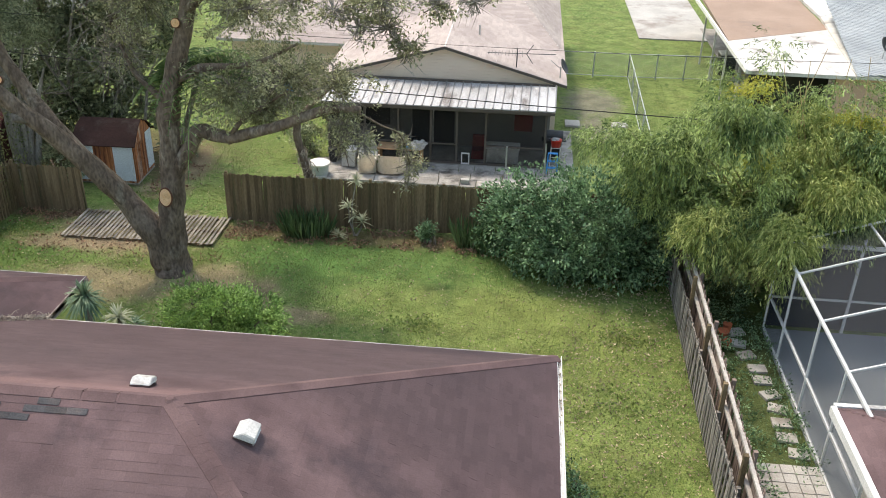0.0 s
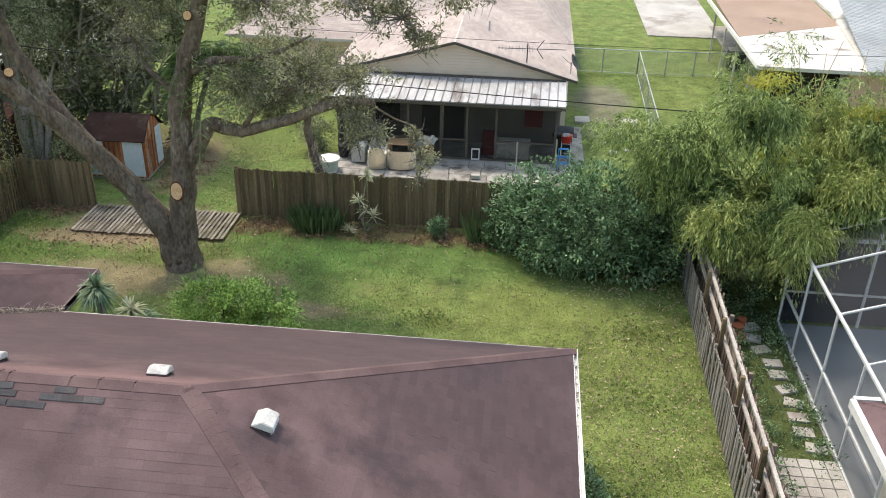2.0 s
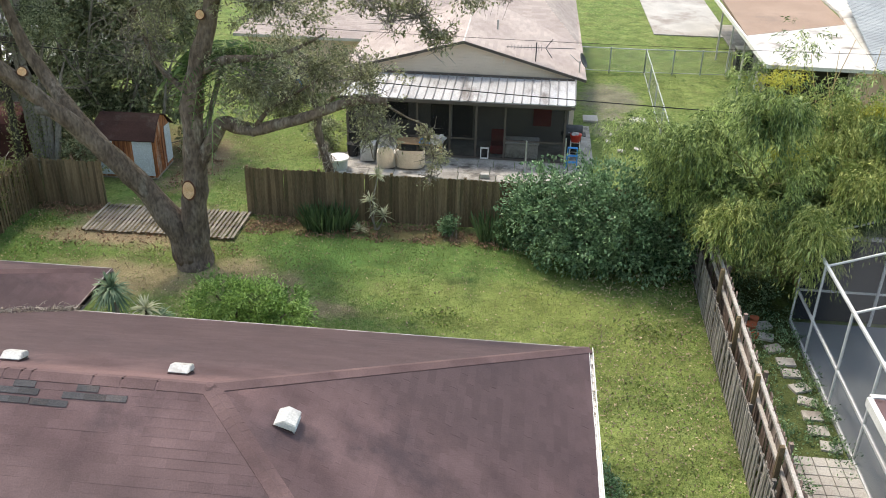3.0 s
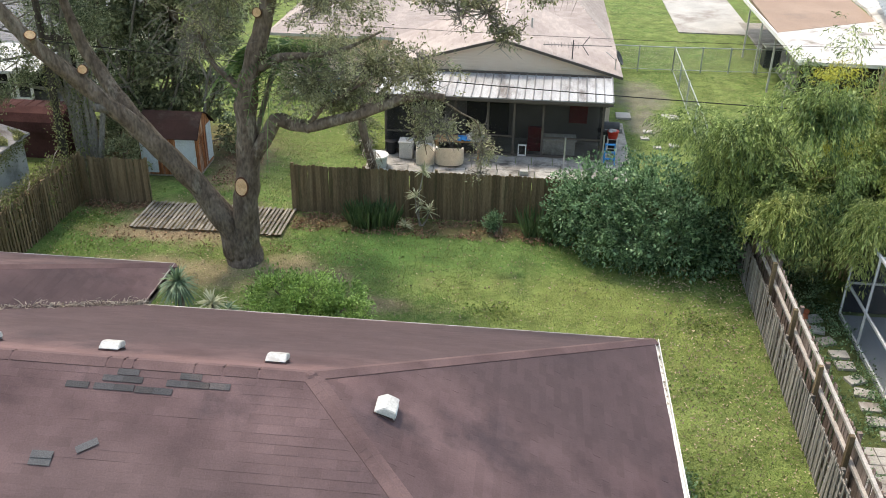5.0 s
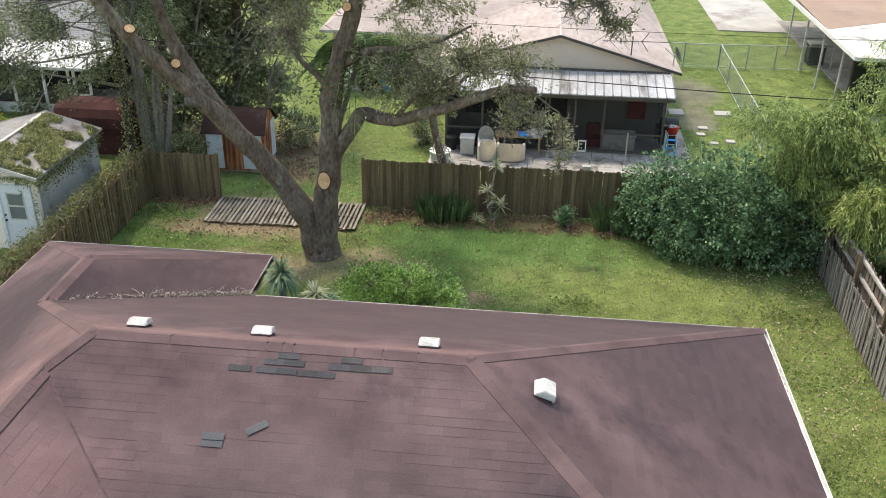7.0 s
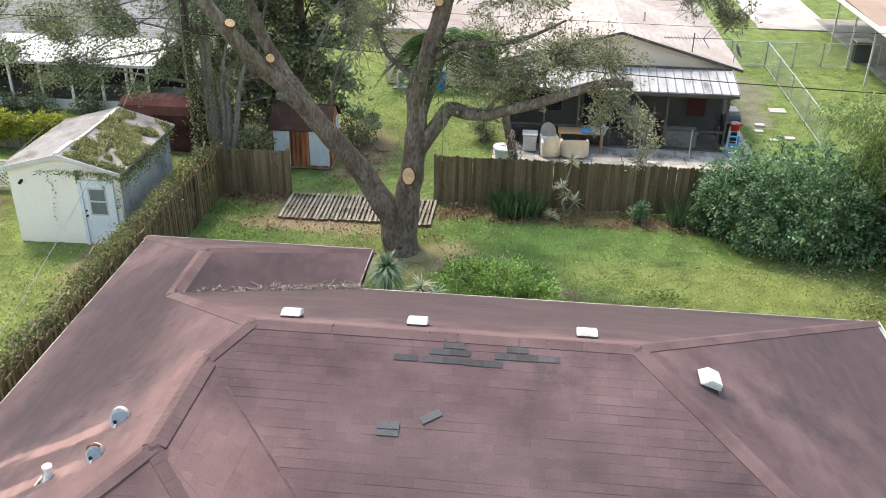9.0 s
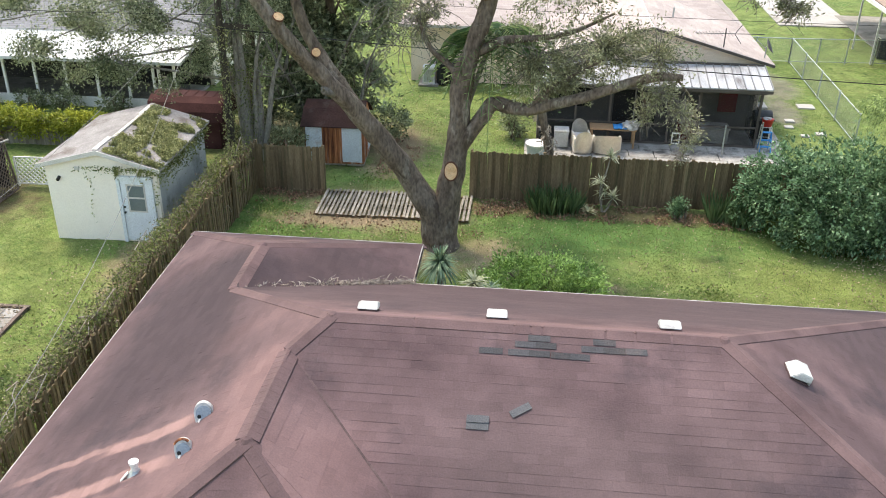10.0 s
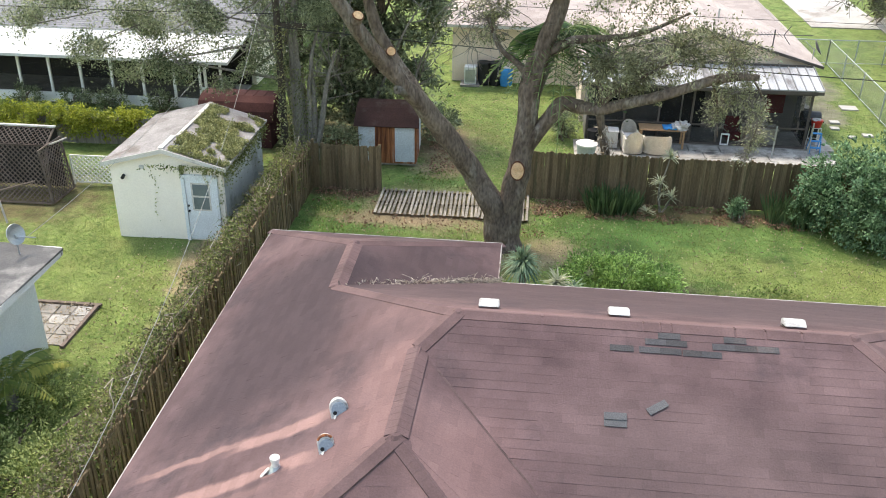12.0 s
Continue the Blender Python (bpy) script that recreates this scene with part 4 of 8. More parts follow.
part("trunk", lb, M_BARK, oak, smooth=True)
for pts, radii in (
    (((-11.3, 22.05, 3.2), (-11.85, 21.95, 4.0), (-12.3, 21.85, 4.7), (-12.75, 21.95, 5.3), (-13.2, 22.05, 5.95), (-13.6, 22.05, 6.85), (-14.0, 22.1, 8.4)), (0.2, 0.24, 0.22, 0.2, 0.18, 0.16, 0.09)),
    (((-9.42, 22.5, 2.9), (-9.15, 22.45, 3.5), (-8.72, 22.4, 4.15), (-8.4, 22.3, 4.62), (-8.0, 22.2, 4.58), (-7.4, 22.0, 4.6), (-6.7, 21.8, 4.86), (-6.0, 21.5, 5.16), (-5.0, 21.2, 5.65), (-4.3, 20.95, 5.95), (-3.65, 20.8, 6.0)), (0.2, 0.22, 0.21, 0.2, 0.19, 0.165, 0.155, 0.14, 0.13, 0.115, 0.085)),
    (((-8.85, 22.5, 6.0), (-8.2, 22.4, 6.35), (-7.3, 22.2, 6.5), (-6.4, 22.0, 6.75), (-5.4, 21.8, 7.3)), (0.14, 0.12, 0.09, 0.06, 0.03)),
    (((-7.5, 22.0, 4.45), (-7.2, 21.9, 4.95), (-6.8, 21.8, 5.35), (-6.2, 21.7, 5.75), (-5.4, 21.5, 6.3)), (0.09, 0.07, 0.05, 0.04, 0.02)),
    (((-9.2, 22.5, 4.9), (-9.6, 22.6, 5.5), (-10.2, 22.8, 5.95), (-10.6, 22.9, 6.8)), (0.11, 0.09, 0.07, 0.04)),
    (((-8.5, 22.6, 7.8), (-7.0, 21.2, 9.0), (-5.2, 19.5, 9.6), (-3.4, 18.2, 9.5), (-1.0, 17.9, 9.5)), (0.13, 0.10, 0.07, 0.045, 0.02)),
    (((-4.7, 21.15, 5.7), (-4.45, 21.6, 5.2), (-4.3, 21.8, 4.6), (-4.2, 21.9, 4.0)), (0.04, 0.03, 0.02, 0.01)),
    (((-3.8, 20.85, 5.95), (-3.3, 21.7, 5.3), (-2.9, 22.8, 4.6), (-2.76, 23.85, 3.2)), (0.03, 0.025, 0.018, 0.008)),
):
    bb = bmesh.new()
    limb(bb, ox(*pts), radii, 12, 0.2)
    part("branch", bb, M_BARK, oak, smooth=True)


M_RIM = mat("fresh_bark_edge", (0.11, 0.045, 0.028), (0.16, 0.07, 0.045), 6, 0.9, 0.3)


def cut_face(p, way, r, tall=1.0):
    bm = bmesh.new()
    w = Vector(way).normalized()
    p = Vector(p) + OX
    tube(bm, [p - w * 0.22, p], [r * 1.1, r], 16, 0.05)
    part("stub", bm, M_BARK, oak)
    b2 = bmesh.new()
    tube(b2, [p, p + w * 0.012], [r * 0.95, r * 0.93], 18, 0.05)
    b3 = bmesh.new()
    tube(b3, [p - w * 0.02, p + w * 0.006], [r * 1.12, r * 1.08], 18, 0.05)
    for b in (b2, b3):
        for v in b.verts:
            v.co.z = p.z + (v.co.z - p.z) * tall
    part("pruning_cut", b2, M_CUT, oak, "fresh pale pruning cut")
    part("bark_rim", b3, M_RIM, oak, "dark red-brown bark rim")


cut_face((-9.53, 22.12, 2.62), (-0.15, -1, 0.25), 0.195, 1.35)
cut_face((-8.72, 22.28, 7.55), (0.0, -1, 0.3), 0.12)
cut_face((-13.53, 19.68, 7.42), (0.35, -0.5, 0.8), 0.13)
cut_face((-12.9, 20.68, 6.31), (0.3, -0.9, 0.3), 0.115)
stub = Vector((-12.74, 20.84, 5.25)) + OX
part("broken_stub", tube(bmesh.new(), [stub + Vector((0.15, 0.2, -0.1)), stub, stub + Vector((-0.06, -0.08, 0.02)), stub + Vector((-0.02, -0.02, 0.0))], [0.14, 0.12, 0.11, 0.06], 14, 0.1), M_BARK2, oak, "old hollow branch stub", smooth=True)

ro = np.random.default_rng(7)
OAKB = [(-7.3, 22.0, 5.9, 1.5, 1.2, 1.0), (-5.6, 21.6, 6.5, 1.3, 1.2, 0.9), (-4.3, 21.2, 6.4, 0.9, 0.9, 0.8), (-4.3, 21.8, 4.7, 0.3, 0.3, 0.6), (-4.1, 21.0, 5.5, 0.6, 0.45, 0.55), (-3.6, 20.9, 5.1, 0.35, 0.35, 0.45), (-2.9, 23.2, 4.2, 0.25, 0.25, 0.35), (-2.76, 23.85, 3.4, 0.3, 0.28, 0.5), (-2.85, 23.8, 2.75, 0.16, 0.16, 0.35),
        (-3.6, 17.9, 9.1, 0.5, 0.4, 0.38), (-3.1, 17.8, 8.8, 0.42, 0.35, 0.36), (-2.5, 17.9, 8.8, 0.5, 0.4, 0.4), (-2.05, 17.9, 8.4, 0.36, 0.3, 0.36), (-2.6, 17.9, 9.35, 0.8, 0.5, 0.3), (-0.75, 17.9, 9.4, 0.5, 0.35, 0.18), (-1.5, 17.9, 9.3, 0.45, 0.35, 0.3), (-4.6, 18.6, 9.2, 0.7, 0.5, 0.35), (-6.8, 22.3, 8.0, 1.6, 1.4, 0.9), (-9.9, 23.2, 8.0, 1.5, 1.4, 1.0), (-8.6, 22.6, 9.5, 2.4, 2.0, 1.0), (-10.5, 23.2, 6.6, 0.8, 0.8, 0.6),
        (-14.6, 21.0, 9.6, 2.2, 1.8, 1.0), (-16.6, 20.6, 10.0, 1.8, 1.6, 1.0), (-6.4, 22.4, 5.4, 1.0, 0.8, 0.6)]
# unseen upper crown, added to cast shade on the yard
HIGH_SHADE = [(-11.2, 22.8, 11.2, 2.9, 3.2, 1.4), (-14.8, 23.2, 11.4, 3.4, 3.2, 1.4)]
ph_, oh_ = puffs(ro, [(b[0] + 9.8, b[1] - 22.7, *b[2:]) for b in HIGH_SHADE], 11000, 0.35, 40, 0.9)
leaf_cloud("crown", ph_, 0.16, L_OAK, oak, "", 0.45, 0.1, ro)
p, o = puffs(ro, [(b[0] + 9.8, b[1] - 22.7, *b[2:]) for b in OAKB], 88000, 0.12, 22, 0.9)
keep = hollows(p, 1.7, -0.12)
p, o = p[keep], o[keep]
leaf_cloud("crown", p, 0.088, L_OAK, oak, "olive-green thin crown", 0.42, 0.1, ro, o)
tw = bmesh.new()
for b in OAKB:
    c = Vector(b[:3]) + OX
    for k in range(int(14 + 16 * b[3])):
        d = Vector(ro.normal(size=3)).normalized()
        e = c + Vector((d.x * b[3], d.y * b[4], d.z * b[5])) * ro.uniform(0.8, 1.12)
        mid = (c + e) / 2 + Vector(ro.normal(size=3)) * 0.12
        tube(tw, [c, mid, e], [0.018, 0.011, 0.004], 5)
        for q in range(3):
            s_ = mid.lerp(e, ro.uniform(0, 0.8))
            tube(tw, [s_, s_ + Vector(ro.normal(size=3)) * 0.17], [0.007, 0.003], 4)
for k in range(60):
    c = Vector((ro.uniform(-11.6, -9.9), ro.uniform(22.4, 23.4), ro.uniform(6.0, 7.8))) + OX
    q = [c]
    way = Vector((ro.normal() * 0.12, ro.normal() * 0.08, -0.14))
    for j in range(6):
        way = way * 0.9 + Vector((ro.normal() * 0.09, ro.normal() * 0.06, ro.normal() * 0.07))
        q.append(q[-1] + way)
    tube(tw, q, [0.014, 0.012, 0.010, 0.008, 0.006, 0.005, 0.003], 5)
tagged(part("twig_tangle", tw, M_BARK2, oak), kind="stuff")

# ---- house behind: gable wing, main roof, screened porch ----


def slab(bm, pts, t):
    """A sheet of thickness t under the polygon."""
    top = [bm.verts.new(p) for p in pts]
    low = [bm.verts.new(Vector(p) - Vector((0, 0, t))) for p in pts]
    bm.faces.new(top)
    bm.faces.new(low[::-1])
    for i in range(len(pts)):
        j = (i + 1) % len(pts)
        bm.faces.new((top[j], top[i], low[i], low[j]))
    return bm


def shingled(name, poly, step, tab, material, parent, rise=0.012):
    """Courses of flat shingles over a sloping polygon, joined."""
    pts = [Vector(p) for p in poly]
    n = Vector((0, 0, 0))
    for i, p in enumerate(pts):
        n += p.cross(pts[(i + 1) % len(pts)])
    n.normalize()
    n = -n if n.z < 0 else n
    u = Vector((0, 0, 1)).cross(n).normalized()
    v = n.cross(u)
    o = min(pts, key=lambda p: p.z)
    flat = [((p - o).dot(u), (p - o).dot(v)) for p in pts]
    lo, row, fv, ff = 0.0, 0, [], []
    while lo < max(q[1] for q in flat) - 0.03:
        mid = lo + step / 2
        cuts = [x1 + (x2 - x1) * (mid - y1) / (y2 - y1) for (x1, y1), (x2, y2) in zip(flat, flat[1:] + flat[:1]) if (y1 - mid) * (y2 - mid) < 0]
        if len(cuts) >= 2:
            a0, a1 = min(cuts), max(cuts)
            k = math.floor(a0 / tab) - 1
            while (k + row % 2 * 0.5) * tab < a1:
                s, e = max((k + row % 2 * 0.5) * tab, a0), min((k + 1 + row % 2 * 0.5) * tab, a1)
                if e - s > 0.02:
                    f = lambda q, t, h: o + u * q + v * t + n * h  # noqa: E731
                    c0 = len(fv)
                    fv += [f(s, lo, rise), f(e, lo, rise), f(e, lo + step, 0.004), f(s, lo + step, 0.004), f(s, lo, 0), f(e, lo, 0)]
                    ff += [tuple(c0 + q for q in g) for g in SH_FACES]
                k += 1
        lo += step
        row += 1
    return tagged(raw(name, fv, ff, material, parent), kind="stuff")


bh = thing("rear_house", 0, 0, 0, "taupe house with a pinkish-grey shingle roof and gable", "house")
AP, GY = (-2.76, 33.95, 4.12), 33.95
ER, EL, EB = (2.05, GY, 2.80), (-7.57, GY, 2.80), 38.6
gable = bmesh.new()
prof = [(-7.2, 0), (1.7, 0), (1.7, 2.75), (-2.76, 3.98), (-7.2, 2.75)]
fa = [gable.verts.new((x, GY + 0.25, z)) for x, z in prof]
fb = [gable.verts.new((x, GY + 0.45, z)) for x, z in prof]
gable.faces.new(fa)
gable.faces.new(fb[::-1])
for i in range(5):
    j = (i + 1) % 5
    gable.faces.new((fa[j], fa[i], fb[i], fb[j]))
part("gable_wall", gable, M_HOUSE, bh)
for k in range(9):
    z = 2.78 + k * 0.125
    half = (4.03 - z) / 1.25 * 4.5
    if half > 0.2:
        boxed("siding_board", -2.76 - half, -2.76 + half, GY + 0.232, GY + 0.249, z, z + 0.115, M_HOUSE, bh)
for q in ((1.5, 1.7, GY + 0.45, 51.0, 2.75), (-7.2, -7.0, GY + 0.45, 39.2, 2.75), (-12.95, -7.0, 39.2, 39.4, 2.7), (-12.95, -12.75, 39.4, 51, 2.7)):
    boxed("wall", *q[:4], 0, q[4], M_HOUSE, bh)
g1 = [AP, ER, (2.05, 44.0, 2.80), (-2.76, 44.0, 4.12)]
g2 = [EL, AP, (-2.76, 44.0, 4.12), (-7.57, 40.0, 2.80)]
m1 = [(-13.45, EB, 2.75), (2.05, EB, 2.75), (-1.0, 45.0, 4.95), (-9.6, 45.0, 4.95)]
m2 = [(2.05, EB, 2.75), (2.05, 51.4, 2.75), (-1.0, 45.0, 4.95)]
m3 = [(-13.45, 51.4, 2.75), (-13.45, EB, 2.75), (-9.6, 45.0, 4.95)]
m4 = [(2.05, 51.4, 2.75), (-13.45, 51.4, 2.75), (-9.6, 45.0, 4.95), (-1.0, 45.0, 4.95)]
for poly in (g1, g2, m1, m2, m3, m4):
    rb = bmesh.new()
    slab(rb, poly, 0.12)
    bmesh.ops.triangulate(rb, faces=rb.faces)
    rp = part("roof", rb, M_TRIM, bh)
    shingled("shingle_field", poly, 0.16, 0.42, M_HROOF, rp, 0.006)
for a, b in ((AP, ER), (AP, EL)):
    bm = bmesh.new()
    a2, b2 = Vector(a), Vector(b)
    vs = [bm.verts.new(p + Vector((0, dy, dz))) for p in (a2, b2) for dy, dz in ((-0.03, -0.11), (0.0, -0.11), (0.0, -0.005), (-0.03, -0.005))]
    for f in ((0, 1, 2, 3), (7, 6, 5, 4), (0, 4, 5, 1), (1, 5, 6, 2), (2, 6, 7, 3), (3, 7, 4, 0)):
        bm.faces.new([vs[i] for i in f])
    part("barge_board", bm, M_DARKFRAME, bh)
for k, (x, y) in enumerate(((-1.6, 37.2), (-3.6, 42.0))):
    part("vent_pipe", tube(bmesh.new(), [(x, y, 3.2), (x, y, 4.4 if k else 4.2)], [0.04, 0.04], 8), M_GREY, bh)

porch = thing("screened_porch", 0, 0, 0, "dark screened porch under a ribbed galvanised metal roof", "porch")
PF, PB, PX0, PX1 = 31.85, 33.95, -7.35, 1.6
pan = [(PX0, PF, 2.40), (PX1, PF, 2.44), (PX1 + 0.05, PB, 2.78), (PX0 + 0.1, PB, 2.74)]
pr = part("metal_roof", slab(bmesh.new(), pan, 0.04), M_PORCHROOF, porch, "ribbed galvanised sheet roof")
# ribs are coloured darker than the sheet to draw their shadow lines
nrib = 27
for i in range(nrib + 1):
    s = i / nrib
    a = Vector(pan[0]).lerp(Vector(pan[1]), s) + Vector((0, -0.01, 0))
    b = Vector(pan[3]).lerp(Vector(pan[2]), s)
    bm = bmesh.new()
    up = Vector((0, 0, 0.045))
    vs = [bm.verts.new(p + Vector((k, 0, 0)) + h) for p in (a, b) for k, h in ((-0.025, up * 0.05), (0.025, up * 0.05), (0.014, up), (-0.014, up))]
    for f in ((0, 1, 2, 3), (7, 6, 5, 4), (0, 4, 5, 1), (1, 5, 6, 2), (2, 6, 7, 3), (3, 7, 4, 0)):
        bm.faces.new([vs[q] for q in f])
    part("rib", bm, M_RIB, pr)
boxed("flashing", PX0 + 0.1, PX1, PB - 0.10, PB - 0.02, 2.75, 2.83, M_DARKFRAME, porch)
boxed("fascia", PX0, PX1, PF - 0.03, PF, 2.28, 2.385, M_DARKFRAME, porch)
boxed("beam", PX0 + 0.15, PX1 - 0.15, 32.05, 32.15, 2.18, 2.34, M_DARKFRAME, porch)
for x in (-7.0, -5.6, -4.3, -3.05, -2.05, -0.95, 1.3):
    boxed("post", x - 0.04, x + 0.04, 32.06, 32.14, 0.06, 2.2, M_DARKFRAME, porch)
boxed("mid_rail", -7.0, -2.05, 32.07, 32.13, 0.82, 0.88, M_DARKFRAME, porch)
boxed("mid_rail", -0.95, 1.3, 32.07, 32.13, 0.82, 0.88, M_DARKFRAME, porch)
boxed("bottom_rail", -7.0, 1.3, 32.06, 32.14, 0.06, 0.14, M_DARKFRAME, porch)
M_SCREEN = screen_mat("insect_screen", (0.018, 0.017, 0.017), 0.76)
for x0, x1 in ((-6.96, -5.64), (-5.56, -4.34), (-4.26, -3.09), (-3.01, -2.09), (-2.01, -0.99), (-0.91, 1.26)):
    boxed("screen_panel", x0, x1, 32.098, 32.102, 0.14, 2.18, M_SCREEN, porch)
boxed("screen_panel", 1.298, 1.302, 32.14, 34.15, 0.14, 2.3, M_SCREEN, porch)
boxed("back_wall", -7.0, 1.5, 34.0, 34.18, 0.06, 2.72, M_WALL_IN, porch, "grey-brown porch wall, darkened for its shade")
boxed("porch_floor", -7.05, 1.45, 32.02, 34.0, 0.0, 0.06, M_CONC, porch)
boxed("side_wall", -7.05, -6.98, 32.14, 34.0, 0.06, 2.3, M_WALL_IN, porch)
boxed("dark_doorway", -4.0, -2.3, 33.975, 33.998, 0.08, 2.1, M_INSIDE, porch, "near-black sheet for the unlit sliding doorway")
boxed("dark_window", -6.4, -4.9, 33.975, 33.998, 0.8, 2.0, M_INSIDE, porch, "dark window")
boxed("door_frame", -3.18, -3.12, 33.94, 33.975, 0.08, 2.1, M_TRIM, porch)
pd = bmesh.new()
for q in ((-1.85, -1.81, 0.1, 0.52), (-1.57, -1.53, 0.1, 0.52), (-1.85, -1.53, 0.08, 0.13), (-1.85, -1.53, 0.50, 0.55)):
    box(pd, q[0], q[1], 32.01, 32.055, q[2], q[3])
part("pet_door", pd, M_WHITE, porch, "white-framed pet door flap")
rc = thing("wall_rug", 0, 0, 0, "red cloth hanging on the porch wall", "cloth")
part("cloth", box(bmesh.new(), 0.1, 0.82, 33.90, 33.93, 0.85, 1.65, 0.012), mat("dull_red_cloth", (0.16, 0.022, 0.022), (0.22, 0.034, 0.032), 3, 0.9, 0.2), rc)
cb = thing("porch_chest", 0, 0, 0, "grey storage chest inside the porch", "chest")
part("body", box(bmesh.new(), -0.9, 0.35, 32.35, 33.0, 0.06, 0.62, 0.03), M_TRIM, cb)
part("lid", box(bmesh.new(), -0.94, 0.39, 32.31, 33.04, 0.625, 0.70, 0.02), M_TRIM, cb)
rs2 = thing("porch_armchair", 0, 0, 0, "dark red upholstered seat inside the porch", "seat")
part("seat", box(bmesh.new(), -1.5, -0.95, 32.6, 33.2, 0.06, 0.42, 0.05), bpy.data.materials["dull_red_cloth"], rs2)
part("backrest", box(bmesh.new(), -1.5, -0.95, 33.2, 33.38, 0.06, 0.85, 0.05), bpy.data.materials["dull_red_cloth"], rs2)

# patio of single slabs
patio = thing("patio", 0, 0, 0, "stained concrete slab patio in front of the porch", "patio", kind="structure")
M_SLAB = mat("stained_patio_concrete", (0.26, 0.245, 0.225), (0.46, 0.44, 0.41), 2.0, 0.85, 0.2, 30, c=(0.105, 0.10, 0.09), stains=0.62, per="object", spread=0.22, grain=0.3)
for y0_, y1_ in ((30.0, 30.62), (30.62, 31.3), (31.3, 32.04)):
    x = -7.5
    while x < 2.2:
        w = min(rs.choice((0.6, 0.8, 0.95, 1.2)), 2.25 - x)
        part("paving_slab", box(bmesh.new(), x + 0.012, x + w - 0.012, y0_ + 0.012, y1_ - 0.012, -0.08, 0.03 + rs.uniform(0, 0.02), 0.01, m=pose(0, 0, 0, rs.uniform(-0.015, 0.015))), M_SLAB, patio)
        x += w
boxed("paving_slab", 1.5, 2.5, 32.06, 36.5, -0.08, 0.03, M_SLAB, patio)


def arch_panel(w, h, t, bow, spring):
    """An upright panel with an arched top, bowed round the sitter."""
    bm = bmesh.new()
    cols = []
    for k in range(15):
        s = -1 + 2 * k / 14
        top = spring + (h - spring) * math.sqrt(max(0, 1 - s * s)) ** 0.8
        cols.append((s * w / 2, -bow * (1 - s * s) ** 0.5, top))
    lo = [bm.verts.new((x, -y, 0.08)) for x, y, z in cols]
    hi = [bm.verts.new((x, -y, z)) for x, y, z in cols]
    for k in range(14):
        bm.faces.new((lo[k], lo[k + 1], hi[k + 1], hi[k]))
    bmesh.ops.solidify(bm, geom=bm.faces[:], thickness=t)
    return bm


def wicker_chair(x, y, rz, label):
    ob = thing("wicker_chair", x, y, 0.04, label, "chair", "patio chairs", rz=rz)
    back = part("backrest", arch_panel(0.66, 0.98, 0.05, 0.22, 0.5), M_WICKER, ob, smooth=False)
    back.matrix_basis = pose(0, 0.06, 0, -6)
    part("seat", box(bmesh.new(), -0.29, 0.29, -0.32, 0.2, 0.30, 0.42, 0.04), M_WICKER, ob)
    part("skirt", box(bmesh.new(), -0.28, 0.28, -0.31, 0.18, 0.02, 0.299, 0.02), M_WICKER, ob)
    for sx in (-0.35, 0.27):
        part("armrest", box(bmesh.new(), sx, sx + 0.08, -0.33, 0.12, 0.02, 0.60, 0.035), M_WICKER, ob)
    part("cushion", box(bmesh.new(), -0.25, 0.25, -0.30, 0.16, 0.421, 0.49, 0.03), M_TRIM, ob, "pale seat cushion")
    return ob


wicker_chair(-5.3, 30.78, 186, "beige wicker armchair with its back to the fence")
wicker_chair(-5.38, 31.55, 8, "beige wicker armchair with a rounded back")
ws = thing("wicker_loveseat", -4.4, 30.8, 0.04, "wide cream wicker armchair with its back to the fence", "chair", "patio chairs", rz=182)
part("backrest", arch_panel(1.05, 0.80, 0.06, 0.30, 0.66), M_WICKER, ws)
part("seat", box(bmesh.new(), -0.40, 0.40, -0.34, 0.16, 0.12, 0.40, 0.04), M_WICKER, ws)
for sx in (-0.54, 0.44):
    part("armrest", box(bmesh.new(), sx, sx + 0.1, -0.36, 0.02, 0.06, 0.62, 0.045), M_WICKER, ws)
part("cushion", box(bmesh.new(), -0.36, 0.36, -0.32, 0.12, 0.401, 0.50, 0.04), M_TABLEWOOD, ws, "tan seat cushion")
bx = thing("storage_bin", -6.1, 31.45, 0.04, "off-white plastic storage bin with a lid", "bin")
part("body", box(bmesh.new(), -0.26, 0.26, -0.26, 0.26, 0, 0.62, 0.03), M_TRIM, bx)
part("lid", box(bmesh.new(), -0.29, 0.29, -0.29, 0.29, 0.625, 0.68, 0.02), M_TRIM, bx)
bb2 = thing("black_bin", -6.75, 31.75, 0.04, "black plastic pot beside the storage bin", "pot")
part("pot", tube(bmesh.new(), [(0, 0, 0), (0, 0, 0.5)], [0.18, 0.24], 14), M_BLACK, bb2)
tubt = thing("tub", -7.05, 30.4, 0.04, "pale grey round tub with a white lid", "tub")
part("body", tube(bmesh.new(), [(0, 0, 0), (0, 0, 0.40)], [0.33, 0.37], 24), M_TEAL, tubt, smooth=False)
part("rim", tube(bmesh.new(), [(0, 0, 0.40), (0, 0, 0.45)], [0.41, 0.41], 24), M_WHITE, tubt, "white rim and lid")
tbl = thing("patio_table", -4.15, 31.75, 0.04, "tan wooden patio table by the screen", "table")
part("tabletop", box(bmesh.new(), -0.88, 0.88, -0.35, 0.35, 0.70, 0.75, 0.01), M_TABLEWOOD, tbl)
for sx in (-0.8, 0.8):
    for sy in (-0.28, 0.28):
        boxed("leg", sx - 0.035, sx + 0.035, sy - 0.035, sy + 0.035, 0, 0.7, M_TABLEWOOD, tbl)
tw2 = thing("blue_towel", -3.85, 31.65, 0.79, "crumpled blue towel on the patio table", "towel")
tm = bmesh.new()
